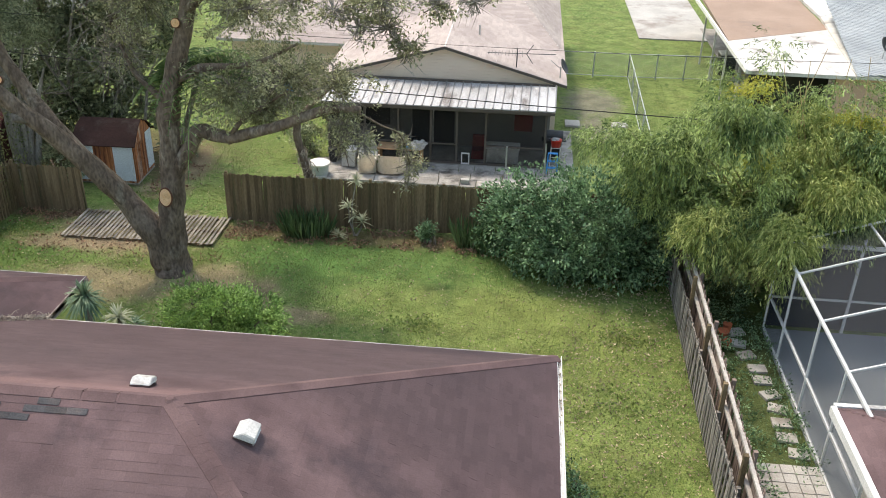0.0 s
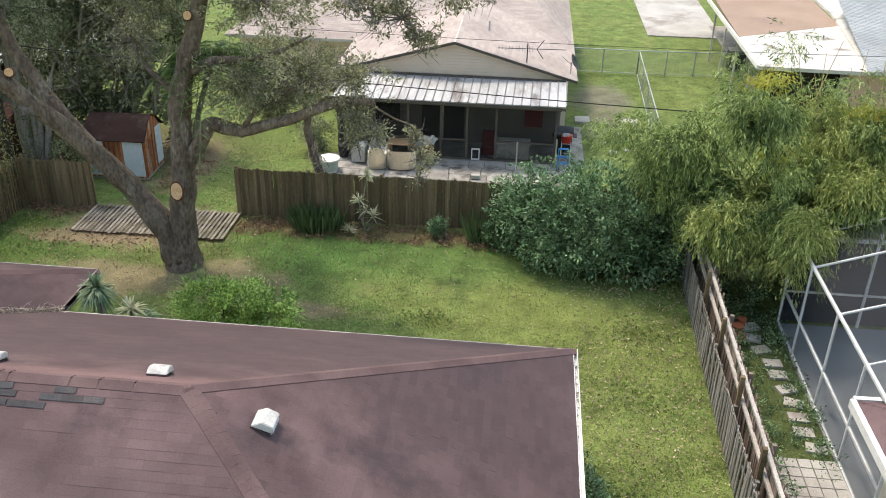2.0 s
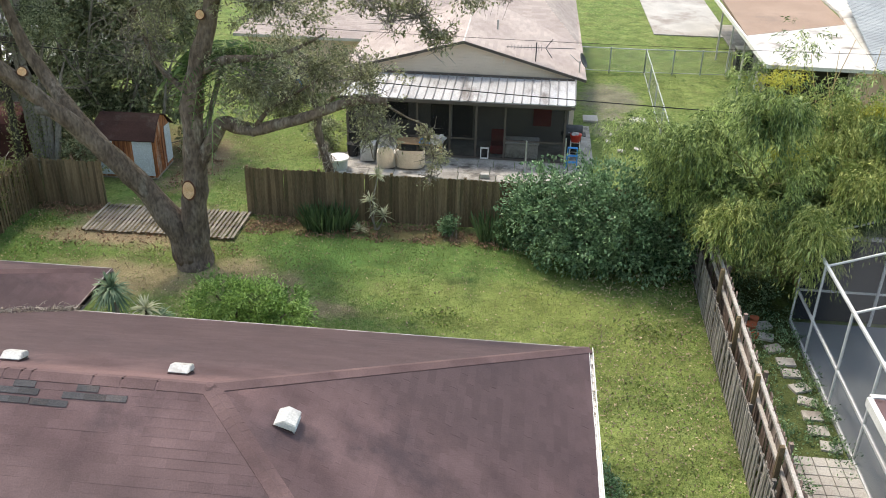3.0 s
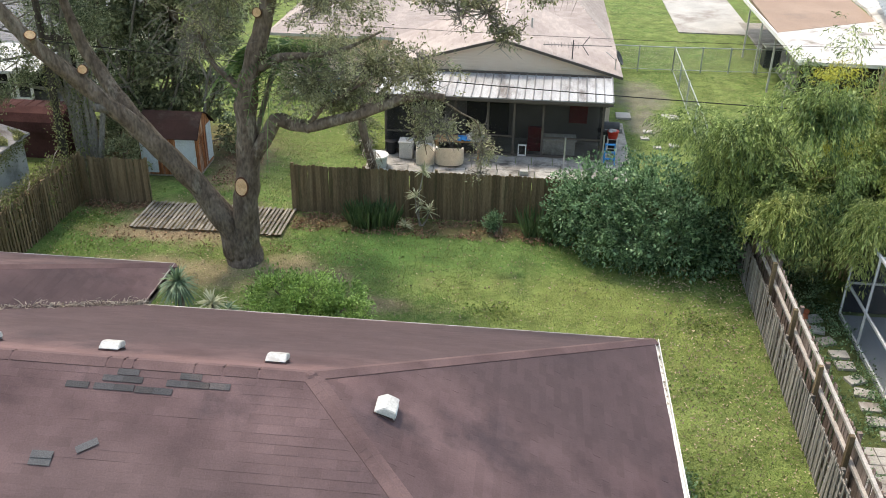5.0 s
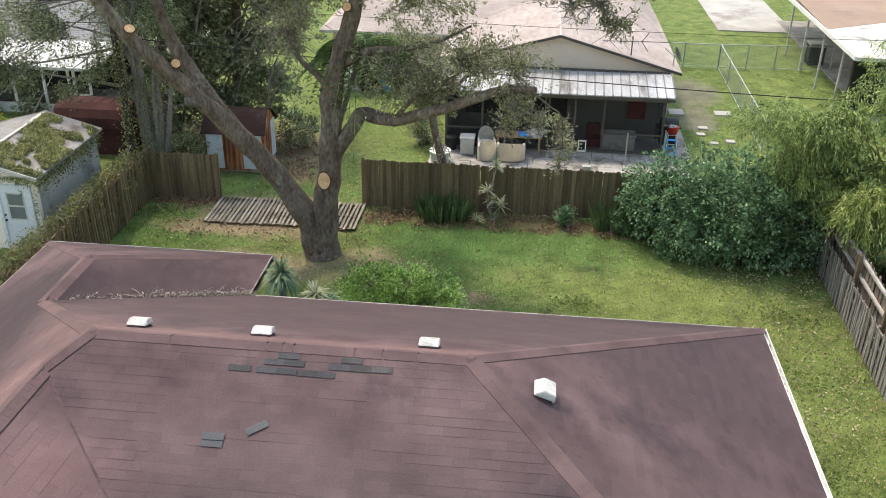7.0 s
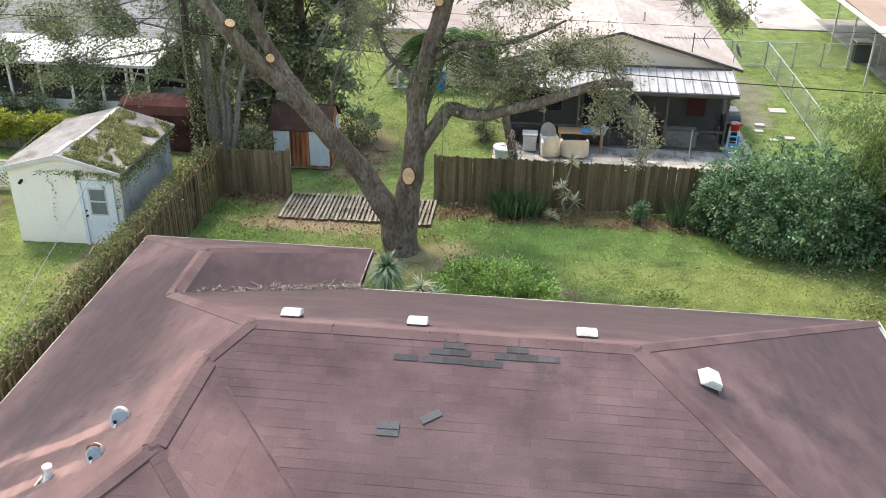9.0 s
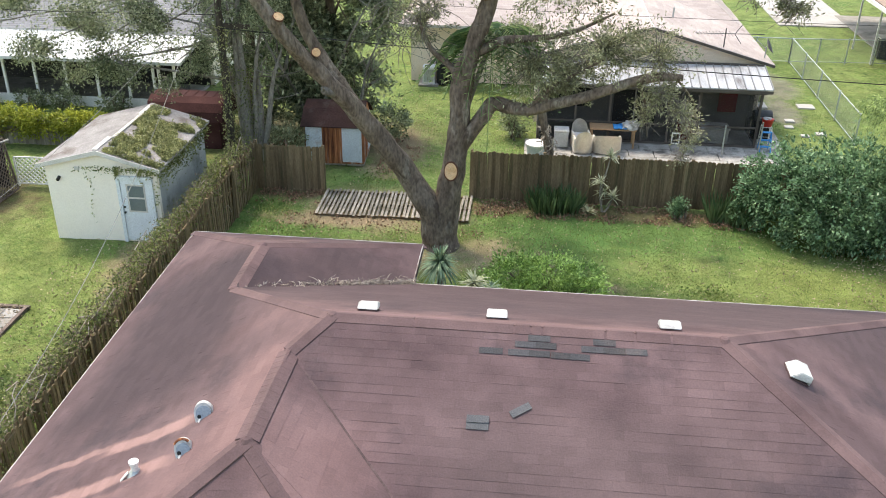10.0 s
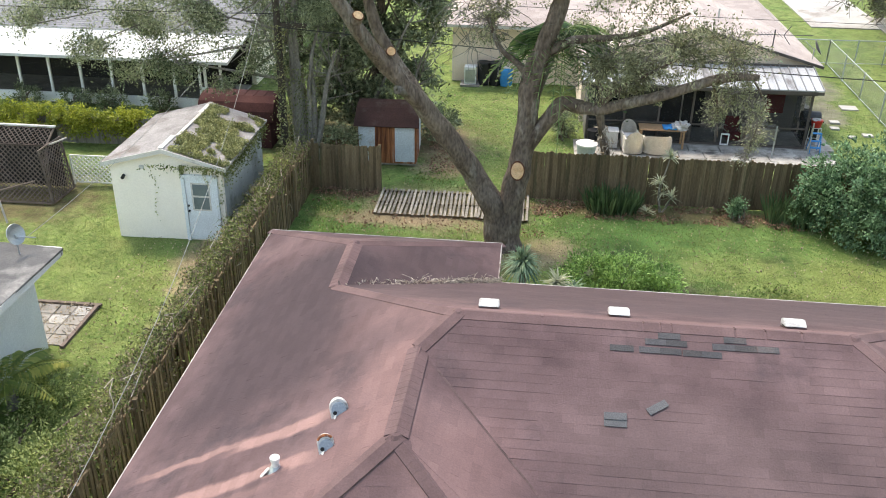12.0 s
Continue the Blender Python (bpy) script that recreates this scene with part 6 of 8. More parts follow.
def lattice(p, q, z0, z1, material, parent, gap=0.13, name="lattice_panel"):
    """A panel of crossed laths between two points."""
    p, q = Vector((*p, 0)), Vector((*q, 0))
    d = (q - p).normalized()
    length, h = (q - p).length, z1 - z0
    s = Vector((d.y, -d.x, 0))
    bm = bmesh.new()
    for sgn in (1, -1):
        k = -h
        while k < length + h:
            a, b = k, k + h
            za, zb = (z0, z1) if sgn > 0 else (z1, z0)
            lo, hi = max(a, 0), min(b, length)
            if hi > lo + 0.02:
                e = lambda t: p + d * t + Vector((0, 0, za + (zb - za) * (t - a) / h)) + s * 0.006 * sgn  # noqa: E731
                tube(bm, [e(lo), e(hi)], [0.021, 0.021], 4)
            k += gap
    part(name, bm, material, parent)
    bm = bmesh.new()
    for z in (z0, z1):
        rod(bm, p + Vector((0, 0, z)), q + Vector((0, 0, z)), 0.03, 4)
    for t in (p, q):
        rod(bm, t, t + Vector((0, 0, z1)), 0.035, 4)
    part("lattice_frame", bm, material, parent)


M_LATTICE = mat("brown_lattice", (0.10, 0.078, 0.066), (0.175, 0.14, 0.12), 2, 0.9, 0.3, 30)


def lattice_face(o, u, v, material, parent, gap=0.17):
    """Crossed laths over the parallelogram o, o + u, o + v, inside a frame."""
    o, u, v = Vector(o), Vector(u), Vector(v)
    w, hh = u.length, v.length
    un, vn = u / w, v / hh
    out = un.cross(vn).normalized() * 0.007
    bm = bmesh.new()
    for sgn in (1, -1):
        k = -hh
        while k < w:
            lo, hi = max(k, 0), min(k + hh, w)
            if hi > lo + 0.03:
                at = lambda t: o + un * t + vn * ((t - k) if sgn > 0 else hh - (t - k)) + out * sgn  # noqa: E731
                tube(bm, [at(lo), at(hi)], [0.019, 0.019], 4)
            k += gap
    part("lattice_panel", bm, material, parent)
    bm = bmesh.new()
    for a_, b_ in ((o, o + u), (o + v, o + u + v), (o, o + v), (o + u, o + u + v)):
        rod(bm, a_, b_, 0.035, 4)
    part("lattice_frame", bm, material, parent)


# leaning front, low top and end panels
lattice_face((-29.0, 23.42, 0.05), (4.45, 0.05, 0), (-0.25, 0.75, 1.70), M_LATTICE, lat)
lattice_face((-29.25, 24.17, 1.75), (4.45, 0.05, 0), (0.05, 0.62, 0.42), M_LATTICE, lat)
lattice_face((-24.5, 23.5, 0.05), (0.05, 1.36, 0), (-0.25, 0.1, 1.75), M_LATTICE, lat)
# added sheet behind the lattice draws the shelter's inner shade
part("dark_backing", box(bmesh.new(), -29.1, -24.72, 24.88, 24.9, 0.05, 2.1), M_INSIDE, lat, "near-black sheet added for the dark interior")
part("ridge_lath", box(bmesh.new(), -29.2, -24.7, 24.76, 24.86, 2.18, 2.23), M_TRIM, lat, "bleached top lath")
part("brace", rod(bmesh.new(), (-24.75, 24.2, 1.78), (-24.35, 24.75, 1.86), 0.03, 4), M_RAIL, lat)
part("leaning_post", rod(bmesh.new(), (-25.27, 22.02, 0), (-25.6, 22.3, 0.95), 0.035, 5), M_RAIL, lat, "bleached leaning post")
part("rail", rod(bmesh.new(), (-25.6, 22.3, 0.93), (-25.0, 23.5, 0.8), 0.03, 5), M_LATTICE, lat)
wlat = thing("white_lattice", 0, 0, 0, "low white lattice panel between shelter and shed", "lattice")
lattice((-24.6, 25.2), (-21.5, 25.3), 0.10, 1.06, M_WHITE, wlat, 0.17)

# ---- chain-link fence ----
cl = thing("chain_link_fence", 0, 0, 0, "galvanised chain-link fence across the grass", "fence")
M_LINK = screen_mat("chain_link", (0.40, 0.44, 0.44), 0.90)


def chain(p, q, posts, h=1.22):
    p, q = Vector((*p, 0)), Vector((*q, 0))
    for i in range(posts + 1):
        t = p.lerp(q, i / posts)
        part("post", rod(bmesh.new(), t - Vector((0, 0, 0.05)), t + Vector((0, 0, h + 0.05)), 0.035, 8), M_CHAIN, cl)
    part("top_rail", rod(bmesh.new(), p + Vector((0, 0, h)), q + Vector((0, 0, h)), 0.024, 8), M_CHAIN, cl)
    part("tension_wire", rod(bmesh.new(), p + Vector((0, 0, 0.06)), q + Vector((0, 0, 0.06)), 0.02, 4), M_CHAIN, cl)
    d = (q - p).normalized()
    s = Vector((d.y, -d.x, 0)) * 0.004
    bm = bmesh.new()
    vs = [bm.verts.new(t + o2 + Vector((0, 0, z))) for t in (p, q) for o2, z in ((-s, 0.05), (s, 0.05), (s, h), (-s, h))]
    for f in ((0, 1, 2, 3), (7, 6, 5, 4), (0, 4, 5, 1), (1, 5, 6, 2), (2, 6, 7, 3), (3, 7, 4, 0)):
        bm.faces.new([vs[k] for k in f])
    part("mesh", bm, M_LINK, cl)


chain((2.1, 44.85), (5.6, 44.85), 2)
chain((5.6, 44.85), (11.2, 45.2), 4)
chain((5.6, 44.85), (5.4, 33.2), 4)

# ---- house on the right: carport, white strip, blue-grey roof ----
rh = thing("carport_house", 0, 0, 0, "house with a brown flat carport roof and blue-grey shingles", "house")
part("flat_roof", slab(bmesh.new(), [(9.55, 41.6, 2.95), (14.6, 44.0, 3.1), (15.0, 56, 3.1), (9.95, 55.5, 2.95)], 0.15), M_FLATBROWN, rh, "brown coated flat roof")
part("white_roof", slab(bmesh.new(), [(9.5, 36.9, 2.93), (13.74, 36.7, 2.96), (14.6, 43.99, 3.09), (9.55, 41.59, 2.94)], 0.15), M_TRIM, rh, "white-coated roof edge")
boxed("roof_edge", 9.40, 9.50, 36.9, 55.5, 2.80, 2.98, M_WHITE, rh)
gr1 = [(13.75, 36.6, 3.0), (26, 36.6, 3.0), (26, 46, 5.2), (14.75, 46, 3.25)]
gr2 = [(14.75, 46, 3.25), (26, 46, 5.2), (26, 56, 3.0), (15.05, 56, 3.15)]
for g in (gr1, gr2):
    gp = part("roof", slab(bmesh.new(), g, 0.14), M_TRIM, rh)
    shingled("shingle_field", g, 0.17, 0.5, M_HROOF2, gp)
boxed("wall", 13.2, 26, 37.2, 37.4, 0, 2.78, M_PINKWALL, rh, "pink block wall")
# second wall is a sheet drawing the carport's shade
boxed("wall", 9.9, 13.2, 38.2, 38.4, 0, 2.75, M_INSIDE, rh, "near-black sheet for the shade in the carport")
for y in (39, 42, 45, 48):
    boxed("carport_post", 9.62, 9.70, y, y + 0.08, 0, 2.8, M_TRIM, rh)
boxed("carport_slab", 10.9, 26, 37.4, 56, -0.1, 0.02, M_CONC, rh)
d3 = thing("roof_dish", 15.2, 38.3, 3.35, "dark satellite dish on the blue-grey roof", "dish")
dm = bmesh.new()
bmesh.ops.create_uvsphere(dm, u_segments=18, v_segments=12, radius=0.7)
bmesh.ops.delete(dm, geom=[v for v in dm.verts if v.co.z > -0.56], context="VERTS")
bmesh.ops.translate(dm, verts=dm.verts, vec=(0, 0, 0.62))
bmesh.ops.solidify(dm, geom=dm.faces[:], thickness=0.015)
bmesh.ops.transform(dm, matrix=pose(0, 0, 0.55, 60, 0, 50), verts=dm.verts)
part("reflector", dm, M_BLACK, d3)
part("mast", rod(bmesh.new(), (0, 0, -0.1), (0, 0, 0.55), 0.02), M_GREY, d3)
acu = thing("wheelie_bin", 10.75, 46.6, 0, "dark grey rubbish bin beside the carport", "bin")
part("body", box(bmesh.new(), -0.4, 0.4, -0.4, 0.4, 0, 1.0, 0.03), M_BLACK, acu)
part("lid", box(bmesh.new(), -0.43, 0.43, -0.43, 0.43, 1.005, 1.08, 0.02), M_GREY, acu)
drive = part("driveway", box(bmesh.new(), 6.95, 11.3, 53.0, 90, -0.06, 0.012), M_CONC_L)
tagged(drive, "pale stained concrete driveway", "driveway", kind="structure")
st = thing("stepping_stones", 0, 0, 0, "pale square stepping stones in the grass", "paving", kind="structure")
for x, y, s in ((4.66, 37.7, 0.36), (3.5, 35.7, 0.2), (4.4, 34.2, 0.2), (3.7, 33.9, 0.16), (3.3, 34.9, 0.18)):
    part("stone", box(bmesh.new(), x - s, x + s, y - s * 0.8, y + s * 0.8, -0.05, 0.03, 0.02), M_CONC_L, st)

# ---- pool enclosure and the house beside it ----
M_ALU = mat("white_aluminium", (0.52, 0.53, 0.54), (0.62, 0.63, 0.64), 2, 0.4, 0.03)
cage = thing("pool_enclosure", 0, 0, 0, "white aluminium pool cage with grey screens", "pool enclosure")
CX, CX2 = 7.4, 15.5
CYS = [13.9, 15.87, 17.85, 20.05, 21.65]
for y in CYS:
    part("post", box(bmesh.new(), CX - 0.028, CX + 0.028, y - 0.028, y + 0.028, 0, 2.6, 0.006), M_ALU, cage)
    part("roof_beam", rod(bmesh.new(), (CX, y, 2.6), (CX + 4.2, y, 4.1), 0.032, 4), M_ALU, cage)
part("eave_beam", box(bmesh.new(), CX - 0.035, CX + 0.035, CYS[0], CYS[-1], 2.61, 2.68, 0.008), M_ALU, cage)
part("chair_rail", box(bmesh.new(), CX - 0.03, CX + 0.03, CYS[0], CYS[-1], 1.0, 1.06), M_ALU, cage)
part("sill_rail", box(bmesh.new(), CX - 0.03, CX + 0.03, CYS[0], CYS[-1], 0.03, 0.09), M_ALU, cage)
for x in (9.5, 11.6, 13.7):
    part("post", box(bmesh.new(), x - 0.04, x + 0.04, CYS[-1] - 0.04, CYS[-1] + 0.04, 0, 2.9 + (x - 9.5) * 0.3, 0.006), M_ALU, cage)
    part("purlin", rod(bmesh.new(), (x, CYS[0], 2.6 + (x - CX) * 0.357), (x, CYS[-1], 2.6 + (x - CX) * 0.357), 0.035, 4), M_ALU, cage)
part("chair_rail", box(bmesh.new(), CX, CX2, CYS[-1] - 0.03, CYS[-1] + 0.03, 1.0, 1.06), M_ALU, cage)
part("top_rail", box(bmesh.new(), CX, CX2, CYS[-1] - 0.04, CYS[-1] + 0.04, 2.6, 2.7), M_ALU, cage)
M_CAGE = screen_mat("cage_screen", (0.04, 0.046, 0.056), 0.82)
for y0, y1 in zip(CYS, CYS[1:]):
    boxed("screen_panel", CX - 0.002, CX + 0.002, y0 + 0.05, y1 - 0.05, 0.1, 2.59, M_CAGE, cage)
    part("roof_screen", slab(bmesh.new(), [(CX + 0.07, y0 + 0.05, 2.63), (CX + 4.2, y0 + 0.05, 4.1), (CX + 4.2, y1 - 0.05, 4.1), (CX + 0.07, y1 - 0.05, 2.63)], 0.003), M_CAGE, cage)
# far screen is tinted near-black to show the bamboo shade behind
boxed("screen_panel", CX + 0.05, CX2, CYS[-1] - 0.002, CYS[-1] + 0.002, 0.1, 2.59, screen_mat("shaded_screen", (0.012, 0.015, 0.025), 0.12), cage, "far screen wall, near-black for the bamboo's shade")
pdk = part("pool_deck", box(bmesh.new(), CX - 0.05, 24, 11, 21.6, -0.1, 0.025), M_POOLDECK)
tagged(pdk, "smooth blue-grey concrete pool deck", "pool deck", kind="structure")
pool = thing("swimming_pool", 11.6, 17.2, 0.02, "dark teal pool with a pale rounded rim", "pool")
pb_ = bmesh.new()
tube(pb_, [(0, 0, 0.0), (0, 0, 0.03)], [2.3, 2.3], 40)
part("rim", pb_, M_POOLDECK, pool)
pb_ = bmesh.new()
tube(pb_, [(0, 0, 0.02), (0, 0, 0.036)], [2.05, 2.05], 40)
part("water", pb_, M_WATER, pool)

ph = thing("pool_house", 0, 0, 0, "house corner with red-brown shingles and white fascia", "house")
boxed("wall", 7.6, 16, 6, 14.2, -0.05, 2.4, M_STUCCO, ph)
ra = [(6.9, 14.75, 2.5), (6.98, 5.0, 2.5), (11.5, 9.5, 4.3), (11.5, 10.2, 4.3)]
rb_ = [(16.2, 14.95, 2.5), (6.9, 14.75, 2.5), (11.5, 10.2, 4.3)]
for g in (ra, rb_):
    q = part("roof", slab(bmesh.new(), g, 0.08), M_FELT, ph)
    shingled("shingle_field", g, 0.145, 0.34, M_SHINGLE_J, q, 0.006)
for a, b in (((6.9, 14.78), (6.98, 5.0)), ((16.2, 14.98), (6.88, 14.78))):
    bm = bmesh.new()
    a, b = Vector((*a, 2.5)), Vector((*b, 2.5))
    d = (b - a).normalized()
    s = Vector((d.y, -d.x, 0)) * 0.11
    vs = [bm.verts.new(p + o2 + Vector((0, 0, z))) for p in (a, b) for o2, z in ((s * 0, -0.17), (s, -0.17), (s, 0.02), (s * 0, 0.02))]
    for f in ((0, 1, 2, 3), (7, 6, 5, 4), (0, 4, 5, 1), (1, 5, 6, 2), (2, 6, 7, 3), (3, 7, 4, 0)):
        bm.faces.new([vs[k] for k in f])
    part("fascia", bm, M_WHITE, ph)

path = thing("garden_path", 0, 0, 0, "pale stepping slabs along the fence, part overgrown", "path", kind="structure")
for x, y in ((6.55, 21.3), (6.62, 20.75), (6.7, 20.2), (6.8, 19.6), (6.86, 19.1), (6.95, 18.5), (7.0, 17.95), (7.02, 17.4), (7.05, 16.85), (7.12, 16.3)):
    part("slab", box(bmesh.new(), -0.23, 0.23, -0.17, 0.17, -0.04, 0.035, 0.01, m=pose(x - 0.05, y, 0, 0, 0, rs.uniform(-24, 24)) @ pose(rs.uniform(-0.1, 0.1), 0, 0)), M_CONC_L, path)
for i in range(5):
    for j in range(10):
        part("paver", box(bmesh.new(), 5.95 + i * 0.29, 6.22 + i * 0.29, 12.9 + j * 0.3, 13.18 + j * 0.3, -0.04, 0.03 + rs.uniform(0, 0.008), 0.006), M_CONC_L, path)
pot = thing("terracotta_pots", 6.15, 20.9, 0, "red terracotta pots beside the fence", "pot")
for x, y, r in ((0, 0, 0.16), (0.2, 0.45, 0.13), (0.05, -0.35, 0.12)):
    part("pot", tube(bmesh.new(), [(x, y, 0), (x, y, r * 1.8)], [r * 0.7, r], 14), M_TERRACOTTA, pot)

# ---- shrubs and trees ----


def shrub(name, x, y, blobs, n, size, material, label, category="shrub", aspect=0.5, droop=0.0, clump=0.2, per=40, shell=0.5, seed=1, stems=8, bark=None):
    r = np.random.default_rng(seed)
    ob = thing(name, x, y, 0, label, category)
    loc = [(b[0] - x, b[1] - y, *b[2:]) for b in blobs]
    p, o = puffs(r, loc, n, clump, per, shell)
    keep = (p[:, 2] > 0.03) & hollows(p, 2.2, -0.22, seed)
    leaf_cloud("crown", p[keep], size, material, ob, "", aspect, droop, r, o[keep])
    for k in range(stems):
        b = loc[k % len(loc)]
        e = Vector((b[0], b[1], b[2])) + Vector(r.normal(size=3)) * 0.35 * min(b[3:6])
        s = Vector((r.normal() * 0.15, r.normal() * 0.15, -0.05))
        bm = bmesh.new()
        limb(bm, [s, s.lerp(e, 0.45) + Vector((r.normal() * 0.1, r.normal() * 0.1, 0.15)), e], [0.05, 0.035, 0.015], 6, 0.1, 3)
        part("stem", bm, bark or M_BARK, ob)
    return ob


shrub("dark_shrub", 2.4, 24.5, [(0.9, 24.9, 1.35, 1.7, 1.3, 1.55), (2.4, 24.3, 1.5, 2.0, 1.6, 1.75), (3.9, 24.4, 1.4, 1.5, 1.5, 1.5), (3.2, 23.5, 0.8, 1.6, 0.9, 0.9), (1.6, 23.7, 0.9, 1.3, 0.8, 0.9), (-0.1, 25.3, 0.9, 0.7, 0.6, 0.9), (4.6, 24.8, 1.9, 0.9, 1.0, 1.6)],
      56000, 0.115, L_HEDGE, "large dense dark green shrub against the fence", seed=3, clump=0.12, per=24, shell=0.5, stems=12)
shrub("bright_bush", -6.9, 18.4, [(-7.5, 18.4, 1.5, 0.8, 0.65, 0.5), (-6.7, 18.45, 1.42, 0.85, 0.65, 0.5), (-5.85, 18.4, 1.28, 0.7, 0.6, 0.5), (-7.3, 18.3, 0.8, 0.8, 0.6, 0.7), (-6.2, 18.3, 0.75, 0.8, 0.6, 0.7)], 21000, 0.088, L_BRIGHT, "bright green leafy bush beside the eave", seed=5, clump=0.12, per=26, shell=0.5, stems=9)
shrub("thicket_bush", -16.0, 28.3, [(-16.0, 28.3, 0.8, 0.8, 0.5, 0.7), (-17.0, 30.6, 0.7, 1.0, 0.6, 0.7), (-12.7, 31.3, 0.7, 0.8, 0.6, 0.7), (-18.4, 30.9, 0.6, 0.9, 0.6, 0.6), (-15.4, 31.2, 0.8, 1.0, 0.6, 0.8)], 11000, 0.11, L_BG, "dark green undergrowth behind the short fence", seed=15, clump=0.12, per=20, stems=5)
shrub("small_bush", -2.42, 25.45, [(-2.42, 25.45, 0.36, 0.24, 0.22, 0.34)], 2200, 0.07, L_HEDGE, "small dark green bush at the fence foot", seed=6, clump=0.08, per=20, stems=4)
shrub("eave_weeds", 2.0, 13.6, [(1.95, 13.9, 0.25, 0.35, 0.7, 0.35), (1.9, 12.9, 0.3, 0.3, 0.6, 0.4), (1.85, 15.0, 0.12, 0.25, 0.4, 0.18)], 2600, 0.07, L_HEDGE, "low weeds along the house wall", "weeds", seed=8, clump=0.1, per=20, stems=4)
shrub("patio_bush", -7.9, 32.2, [(-7.9, 32.2, 0.7, 0.5, 0.6, 0.7)], 2600, 0.1, L_BG, "dark bush at the porch corner", seed=9, clump=0.14, per=25, stems=4)

shrub("path_weeds", 6.4, 19.0, [(5.85, 14.9 + 1.4 * k, 0.12, 0.4, 0.9, 0.2) for k in range(7)] + [(7.15, 15.8 + 1.5 * k, 0.1, 0.22, 0.8, 0.18) for k in range(5)] + [(6.3, 22.6, 0.3, 0.9, 1.0, 0.5)] + [(6.55, 16.6 + 1.0 * k, 0.04, 0.5, 0.6, 0.08) for k in range(6)], 13000, 0.07, L_HEDGE, "dark weeds creeping over the slab path", "weeds", seed=77, clump=0.12, per=20, stems=0)

bam = thing("bamboo_clump", 8.2, 23.8, 0, "tall arching bamboo with yellow-green drooping leaves", "bamboo")
BB = [(8.2, 23.6, 3.4, 2.4, 1.7, 1.7), (11.2, 23.9, 3.6, 2.2, 1.9, 1.7), (13.6, 24.2, 3.5, 2.0, 1.8, 1.8), (5.9, 23.3, 3.5, 1.3, 1.2, 1.4), (5.95, 21.9, 5.9, 0.75, 0.6, 0.85), (3.0, 23.6, 4.7, 1.1, 0.7, 0.45), (4.5, 23.6, 4.4, 1.1, 1.0, 0.9),
      (7.35, 21.0, 2.9, 0.5, 0.45, 1.1), (6.0, 22.1, 2.6, 0.9, 0.55, 0.7), (8.9, 22.3, 3.3, 1.0, 0.7, 1.2), (9.0, 23.8, 5.0, 1.3, 1.0, 0.5), (4.4, 24.0, 2.9, 0.8, 0.9, 1.0), (9.6, 23.2, 4.2, 1.5, 1.2, 1.3), (8.4, 22.9, 3.1, 1.2, 0.8, 1.1), (6.8, 22.5, 3.2, 1.2, 0.9, 1.2)]
THIN = [(5.5, 23.6, 6.3, 0.34, 0.35, 0.75), (5.5, 23.6, 5.6, 0.34, 0.35, 0.6), (6.8, 23.8, 7.2, 0.36, 0.35, 0.45), (6.9, 23.8, 6.3, 0.4, 0.35, 0.6), (9.2, 24.0, 5.9, 1.5, 0.9, 0.5), (11.6, 24.4, 5.8, 1.8, 0.9, 0.5)]
INNER = [(7.6, 24.2, 1.7, 2.2, 0.8, 1.5), (10.4, 24.3, 1.8, 2.2, 0.8, 1.6), (13.0, 24.2, 1.8, 1.6, 0.8, 1.6), (6.0, 23.6, 2.2, 0.9, 0.7, 1.2), (8.2, 24.0, 3.3, 1.9, 1.0, 1.2), (11.0, 24.2, 3.4, 1.8, 1.1, 1.2), (4.9, 24.2, 3.4, 1.2, 0.7, 0.9), (5.95, 22.0, 5.6, 0.45, 0.35, 0.6)]
rb2 = np.random.default_rng(21)


def sprays(blobs, count, leaves, reach, sag, gap=-1.0):
    """Leaf points along drooping side shoots that start on the skin of the blobs; returns points and leaf ways."""
    loc = [(b[0] - 8.2, b[1] - 23.8, *b[2:]) for b in blobs]
    c, d = puffs(rb2, loc, count, 0.05, 1, 0.55)
    keep = hollows(c, 0.75, gap)
    c, d = c[keep], d[keep]
    d = d * (1, 1, 0.35) + rb2.normal(size=d.shape) * 0.35 + (0, -0.25, 0.1)
    d /= np.linalg.norm(d, axis=1)[:, None]
    ln = reach * rb2.uniform(0.6, 1.3, len(c))
    t = rb2.random((len(c), leaves))
    p = c[:, None] + d[:, None] * (ln[:, None] * t)[..., None]
    p[..., 2] += (0.25 * t - sag * t * t) * ln[:, None]
    p += rb2.normal(size=p.shape) * 0.045
    way = np.repeat(d[:, None], leaves, 1)
    way[..., 2] -= 2 * sag * t
    return p.reshape(-1, 3), way.reshape(-1, 3)


p, o = sprays(BB, 10500, 32, 0.49, 1.0, 0.18)
keep = p[:, 2] > 0.3
leaf_cloud("crown", p[keep], 0.142, L_BAMBOO, bam, "", 0.2, 0.35, rb2, o[keep])
p, o = puffs(rb2, [(b[0] - 8.2, b[1] - 23.8, *b[2:]) for b in INNER], 60000, 0.2, 30, 0.9)
leaf_cloud("inner_leaves", p[p[:, 2] > 0.1], 0.2, L_BAMBOO, bam, "", 0.28, 0.5, rb2)
p, o = sprays([(3.1, 23.5, 4.6, 1.1, 0.5, 0.4), (3.9, 23.6, 4.0, 0.7, 0.5, 0.6)], 330, 34, 0.45, 0.9)
leaf_cloud("arching_shoot", p, 0.11, L_BAMBOO, bam, "", 0.2, 0.4, rb2, o)
p, o = sprays(THIN, 330, 24, 0.4, 0.6)
leaf_cloud("tip_leaves", p, 0.12, L_BAMBOO, bam, "sparse leaves at the stem tips", 0.2, 0.4, rb2, o)
